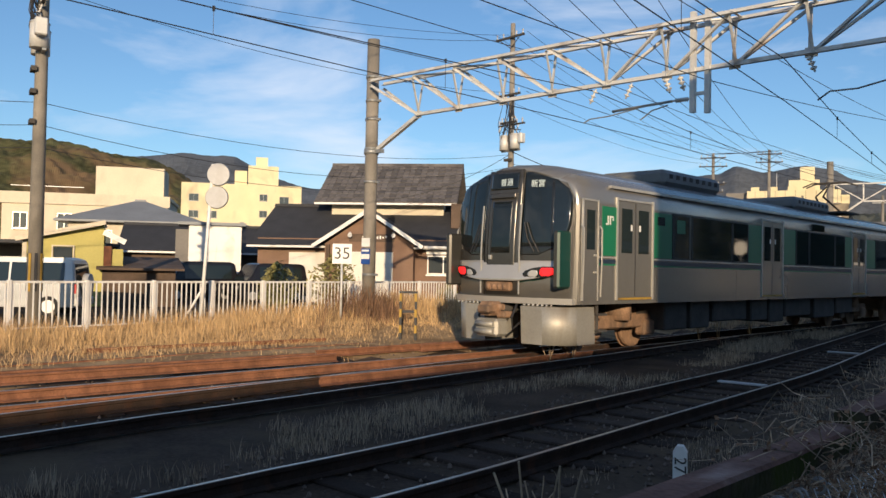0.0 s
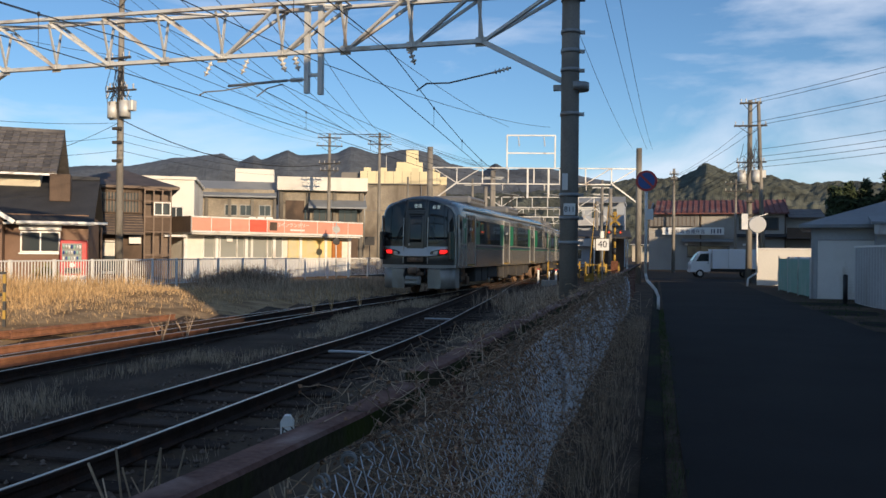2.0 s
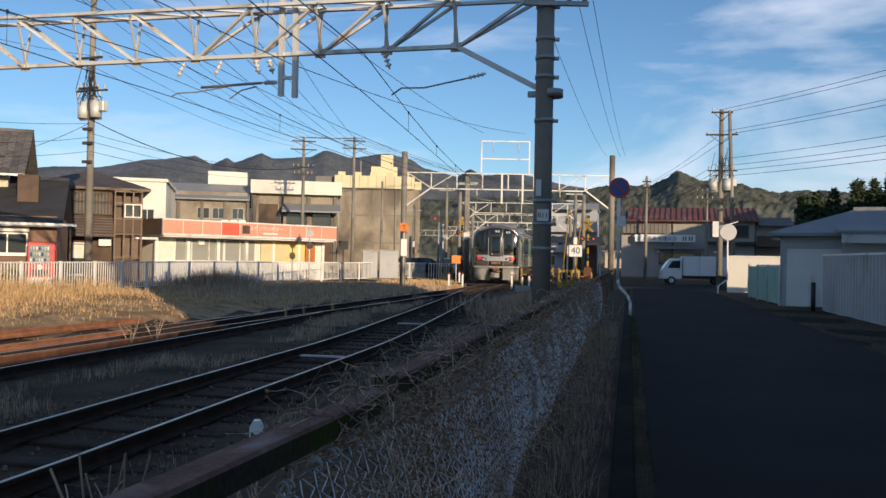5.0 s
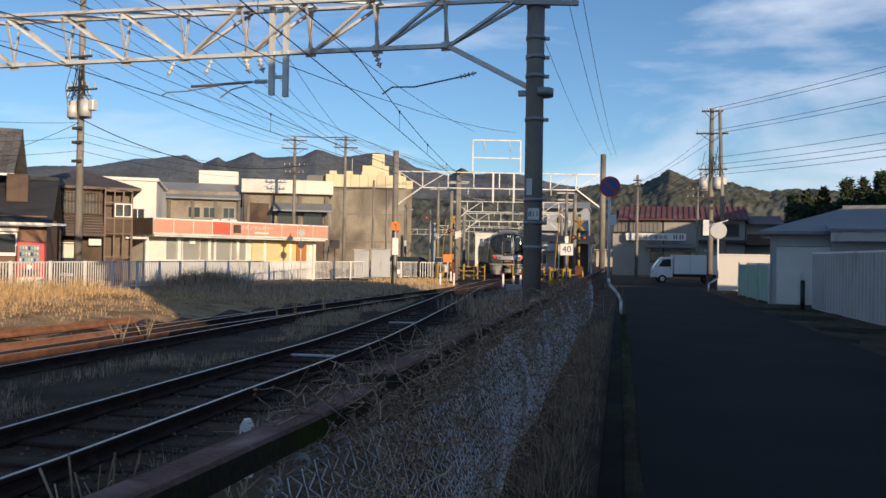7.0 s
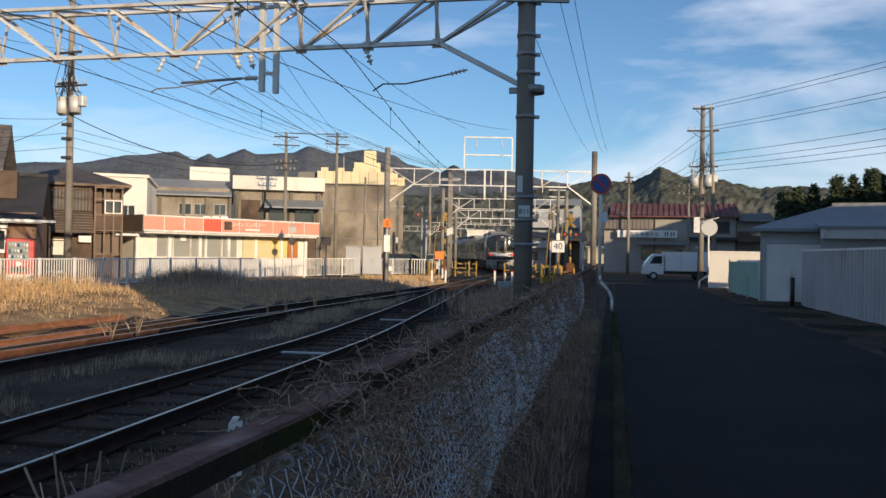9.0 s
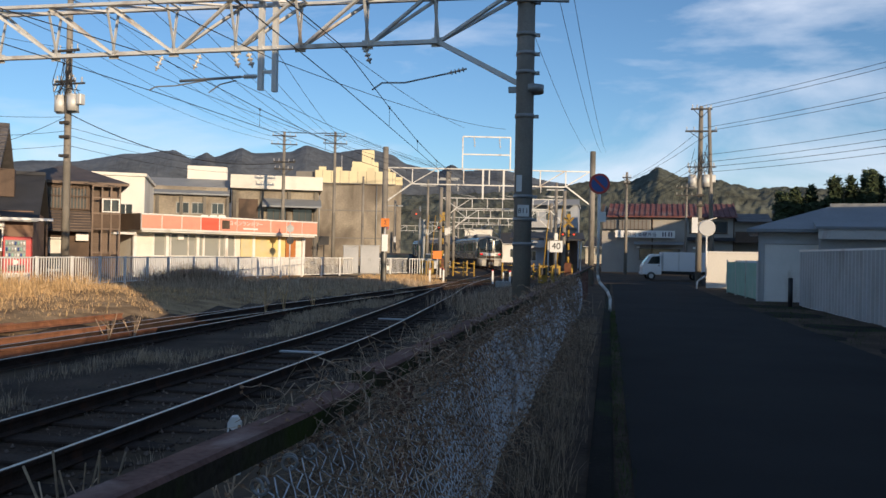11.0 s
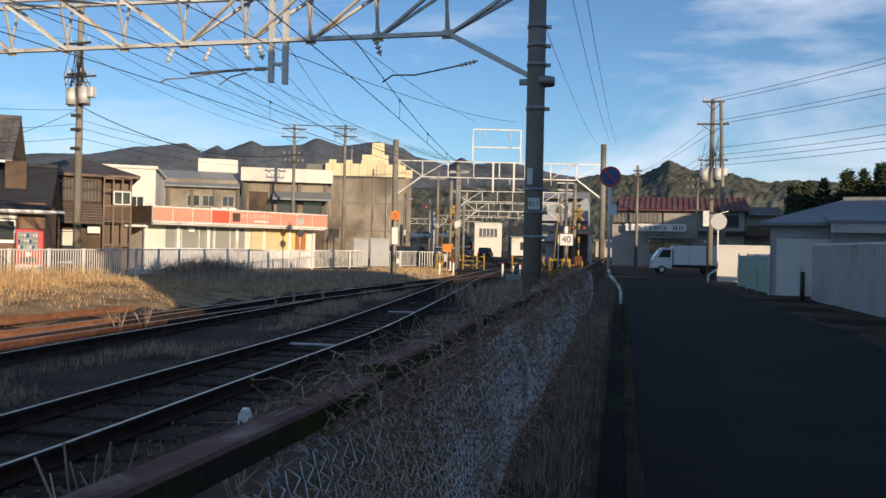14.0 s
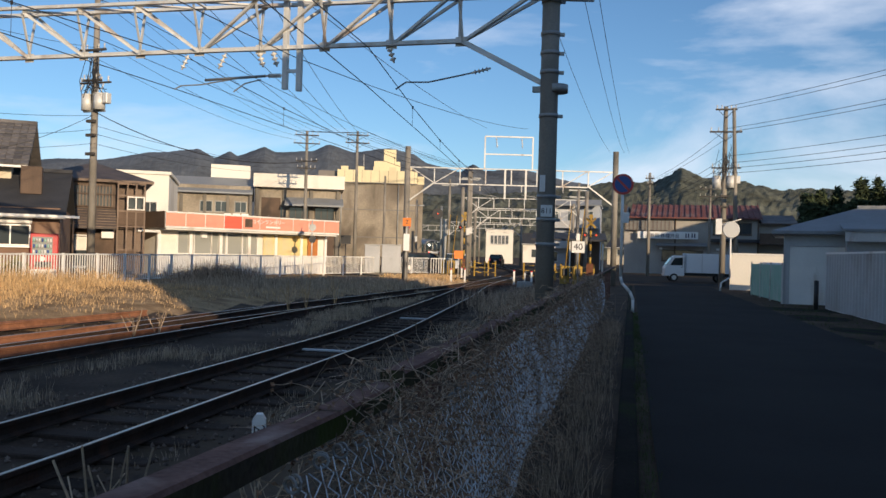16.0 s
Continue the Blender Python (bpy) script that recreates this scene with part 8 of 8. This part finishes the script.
def leafy(name, label, x, y, z0, h, w, n, leaf, seed, trunk=True, material="conifer", size=0.22, category="tree", shape="cone"):
    """A tree or bush: a tapered trunk with limbs and a crown of many small leaf clumps."""
    random.seed(seed)
    t = thing(name, pose(x, y, z0), label, category, "trees" if category == "tree" else "bushes")
    if trunk:
        bm = R((0, 0, -0.3), (0, 0, h * 0.95), 0.16 * h / 8, 0.03, 8)
        for i in range(10):
            a = random.uniform(0, 6.28)
            z = h * random.uniform(0.25, 0.8)
            r = w * (1 - z / h) * 0.9
            rod(bm, (0, 0, z), (math.cos(a) * r, math.sin(a) * r, z + 0.3), 0.04, 0.012, 5)
        part("trunk", bm, "bark", t)
    v, f = [], []
    for i in range(n):
        u = random.random()
        if shape == "cone":
            z = h * (0.12 + 0.9 * u)
            r = w * (1.05 - u) ** 0.8 * (0.75 + 0.35 * math.sin(u * 31 + seed))
        else:
            z = h * u
            r = w * math.sqrt(max(0.05, 1 - (2 * u - 0.9) ** 2))
        a = random.uniform(0, 6.28)
        rr = r * math.sqrt(random.random()) * (0.8 + 0.4 * noise.noise((a * 1.3, z * 0.6, seed)))
        c = Vector((math.cos(a) * rr, math.sin(a) * rr, z + random.uniform(-0.1, 0.1)))
        for _ in range(3):
            d1 = Vector((random.gauss(0, 1), random.gauss(0, 1), random.gauss(0, 0.6))).normalized()
            d2 = d1.orthogonal().normalized()
            s = size * random.uniform(0.5, 1.2)
            k = len(v)
            o = c + Vector((random.gauss(0, size * 0.5), random.gauss(0, size * 0.5), random.gauss(0, size * 0.5)))
            v += [tuple(o - d1 * s), tuple(o + d2 * s * 0.35), tuple(o + d1 * s), tuple(o - d2 * s * 0.35)]
            f.append((k, k + 1, k + 2, k + 3))
    me = bpy.data.meshes.new("crown")
    me.from_pydata(v, [], f)
    me.materials.append(M[material])
    o = tagged(new("crown", me), kind="stuff")
    o.parent = t


def plants():
    random.seed(77)
    for i in range(28):
        x = 36.0 + i * 0.45 + random.uniform(-0.3, 0.3)
        h = (7.6 + 3.6 * i / 27 + random.uniform(-0.5, 0.6)) * (1.0 if i % 3 else 0.86)
        leafy("bamboo", "dark feathery bamboo in a dense ragged stand", x, 84 - 0.2 * i + random.uniform(-2.5, 2.5), 0, h, 2.3, 1000, None, 100 + i, size=0.32)
    leafy("shrub", "leggy green garden shrub beside the white shutters", -18.9, 26.0, 0, 2.0, 1.1, 420, None, 31, False, "green_leaf", 0.12, "bush", "ball")
    leafy("shrub", "low green shrub behind the railing", -20.6, 24.6, 0, 1.6, 0.9, 320, None, 32, False, "green_leaf", 0.12, "bush", "ball")
    leafy("shrub", "yellow-green shrub behind the railing", -15.3, 28.6, 0, 0.9, 0.6, 240, None, 38, False, "green_leaf", 0.1, "bush", "ball")
    # tall straw before the railing, grass on the bank, weeds between the tracks
    grass("straw", "tall dry straw-coloured grass before the railing", 4200, patchy(lambda: (lambda y: (-15.0 + 0.10 * (y - 11) + random.uniform(-1.4, 2.2) * 1.2, y))(random.uniform(4, 23)), -0.05), 0.2, 0.62, "straw", 1, 0.005, 0.75, 5, 0.14)
    grass("dead_grass", "low tangled dry grass under the straw", 3500, lambda: (lambda y: (-15.0 + 0.10 * (y - 11) + random.uniform(-1.4, 3.4) * 1.2, y))(random.uniform(4, 25)), 0.1, 0.3, "straw", 11, 0.005, 1.3, 5, 0.16)
    grass("straw", "dry straw-coloured grass on the bank", 11000, lambda: (lambda y: (-11.2 - 0.30 * (22 - y) + random.gauss(0, 1.9), y))(random.uniform(9, 31)), 0.04, 0.16, "straw", 2, 0.005, 1.2, 4, 0.12)
    grass("dead_grass", "pale wispy grass between the tracks", 4200, patchy(beside(NEAR, 3, 34, -2.6, -1.25), 0.0), 0.05, 0.22, "dead_grass", 3, 0.0045, 0.6, 6, 0.06)
    grass("dead_grass", "grey dead grass beside the near track", 2600, patchy(beside(NEAR, 3, 36, 0.9, 2.1), -0.05), 0.04, 0.17, "dead_grass", 4, 0.004, 0.7, 5, 0.07)
    grass("dead_grass", "grey dead grass inside the track", 300, patchy(beside(NEAR, 3, 30, -0.45, 0.45), 0.1), 0.03, 0.10, "dead_grass", 5, 0.004, 0.8, 4, 0.06)
    grass("dead_grass", "grey grass in the shade beyond the tracks", 3000, lambda: (lambda y: (-3.9 + 0.30 * (y - 24.6) - random.uniform(1.5, 8.5), y))(random.uniform(25, 46)), 0.06, 0.30, "dead_grass", 6, 0.006, 0.6, 5, 0.12)
    grass("dead_grass", "dry weeds at the foot of the chain-link fence", 900, lambda: tuple(rd(random.uniform(5, 20), random.uniform(-0.62, -0.25)))[:2], 0.06, 0.30, "vine", 7, 0.003, 0.8, 5, 0.05)
    grass("moss_grass", "green weeds along the gutter", 700, lambda: tuple(rd(random.uniform(3, 24), random.gauss(0.12, 0.05)))[:2], 0.05, 0.12, "moss", 8, 0.003, 0.9, 5, 0.03)
    grass("dead_grass", "grass by the level crossing", 900, lambda: (random.uniform(-4, 1.0), random.uniform(44, 56)), 0.05, 0.25, "straw", 9, 0.006, 0.7, 5, 0.12)
    grass("dead_grass", "weeds along the lane's far edge", 300, lambda: tuple(rd(random.uniform(16, 31), random.uniform(4.4, 6.3)))[:2], 0.03, 0.14, "moss", 10, 0.004, 0.9, 4, 0.06)
    for i, (x, y, n, h, sp, mt, lab) in enumerate(((-11.0, 37.0, 260, 0.8, 0.9, "dead_grass", "brown brush by the railing"), (2.3, 22.0, 160, 0.7, 0.6, "vine", "brown brush beside the track"), (2.6, 27.0, 220, 0.8, 0.8, "vine", "brown brush beside the track"), (-11.8, 17.6, 170, 1.1, 0.5, "dry_leaf", "reddish dry stalks at the foot of a pole"), (-12.8, 20.5, 200, 0.9, 0.7, "straw", "dry stalks at the foot of a pole"))):
        grass("brush", "clump of " + lab, n, lambda: (random.gauss(x, sp), random.gauss(y, sp)), h * 0.5, h, mt, 50 + i, 0.006, 0.8, 5, 0.12)
    for i, (x, y, n, h, sp, mt, lab) in enumerate(((-9.6, 34.5, 420, 1.15, 0.75, "vine", "brown brush before the railing"), (-8.3, 31.5, 160, 0.6, 0.7, "dead_grass", "dry brush on the bank"), (-6.5, 34.0, 220, 0.5, 1.2, "dead_grass", "dry brush on the bank"), (2.5, 24.5, 260, 0.85, 0.9, "vine", "brown brush beside the track"), (-13.3, 24.5, 260, 0.9, 0.9, "straw", "dry stalks before the railing"), (-12.4, 27.0, 200, 0.8, 0.8, "straw", "dry stalks before the railing"))):
        grass("brush", "clump of " + lab, n, lambda: (random.gauss(x, sp), random.gauss(y, sp)), h * 0.4, h, mt, 70 + i, 0.005, 0.9, 6, 0.12)
    # stems of dry weeds standing beside the tracks
    random.seed(91)
    for i, (x, y, h, mt) in enumerate(((-4.2, 21.5, 0.9, "straw"), (-3.9, 22.5, 0.95, "straw"), (-3.3, 24.0, 1.0, "straw"), (-5.6, 14.5, 0.6, "vine"), (-5.3, 14.9, 0.55, "vine"), (-1.62, 3.93, 0.75, "dead_grass"), (-1.9, 4.6, 0.6, "dead_grass"), (-10.8, 16.2, 1.3, "dry_leaf"), (-11.3, 15.0, 1.2, "dry_leaf"), (-1.0, 4.4, 0.5, "dead_grass"))):
        bm = bmesh.new()
        for k in range(6 if i != 6 else 1):
            a = random.uniform(0, 6.28)
            s = random.uniform(0.15, 0.4) * h
            top = Vector((math.cos(a) * s, math.sin(a) * s, h * random.uniform(0.6, 1.0)))
            mid = top * 0.5 + Vector((random.uniform(-0.04, 0.04), 0, 0.06))
            tube(bm, [Vector((0, 0, 0)), mid, top], 0.004 if i in (6, 7, 10) else 0.006, 4)
            if k % 2 == 0:
                tube(bm, [mid, mid + Vector((random.uniform(-0.2, 0.2), random.uniform(-0.2, 0.2), 0.2)) * h], 0.004, 4)
        tagged(part("dry_weed", bm, mt), "dry branching weed standing beside the rails", "weed", "dry weeds", "stuff").location = (x, y, ground_z(x, y))


def track_details():
    for x, y, t in ((-1.95, 13.0, -10), (-0.78, 19.7, -9)):
        p = thing("cable_cover", pose(x, y, -0.05, 0, 0, t), "pale flat plate laid between the rails", "plate", "track plates")
        part("plate", B(-0.36, 0.36, -0.06, 0.06, -0.03, 0.0, 0.008), "sheet_white", p)
        part("strap", B(-0.30, 0.30, 0.08, 0.11, -0.04, -0.01), "blue", p)
    # spare rusty rails and scrap lying in the sun beyond the far track
    random.seed(5)
    for x0, y0, L, t in ((-10.3, 8.2, 7.5, 21), (-9.6, 9.0, 6.0, 20), (-11.6, 12.0, 5.0, 22), (-7.6, 16.5, 4.6, 17), (-8.6, 14.0, 4.0, 18)):
        r = thing("old_rail", pose(x0, y0, 0.05, 0, 0, -t), "rusty spare rail lying beside the track", "rail", "spare rails")
        part("web", sweep(bmesh.new(), [Vector((0, -L / 2, 0)), Vector((0, L / 2, 0))], RAIL_FOOT), "rust_bright", r)
    v, f = [], []
    for i in range(5200):
        if i % 3:
            x, y = beside(NEAR, 3, 26, -1.5, 1.5)()
        else:
            x, y = beside(FAR, 5, 30, -2.2, 1.4)()
        s = random.uniform(0.012, 0.032)
        z = ground_z(x, y) + s * 0.3
        k = len(v)
        for d in ((1, 0, 0), (-1, 0, 0), (0, 1, 0), (0, -1, 0), (0, 0, 1), (0, 0, -1)):
            j = [random.uniform(0.6, 1.2) * s for _ in range(3)]
            v.append((x + d[0] * j[0], y + d[1] * j[1], z + d[2] * j[2]))
        for q in ((0, 2, 4), (2, 1, 4), (1, 3, 4), (3, 0, 4), (2, 0, 5), (1, 2, 5), (3, 1, 5), (0, 3, 5)):
            f.append(tuple(k + e for e in q))
    me = bpy.data.meshes.new("ballast_stones")
    me.from_pydata(v, [], f)
    me.materials.append(M["stone"])
    tagged(new("ballast_stones", me), "loose brown ballast stones between the sleepers", "ballast", kind="stuff")


lane_fence()
vines()
left_fence()
far_fences()
signs()
cabinets()
crossing()
vehicles()
plants()
track_details()

motions()
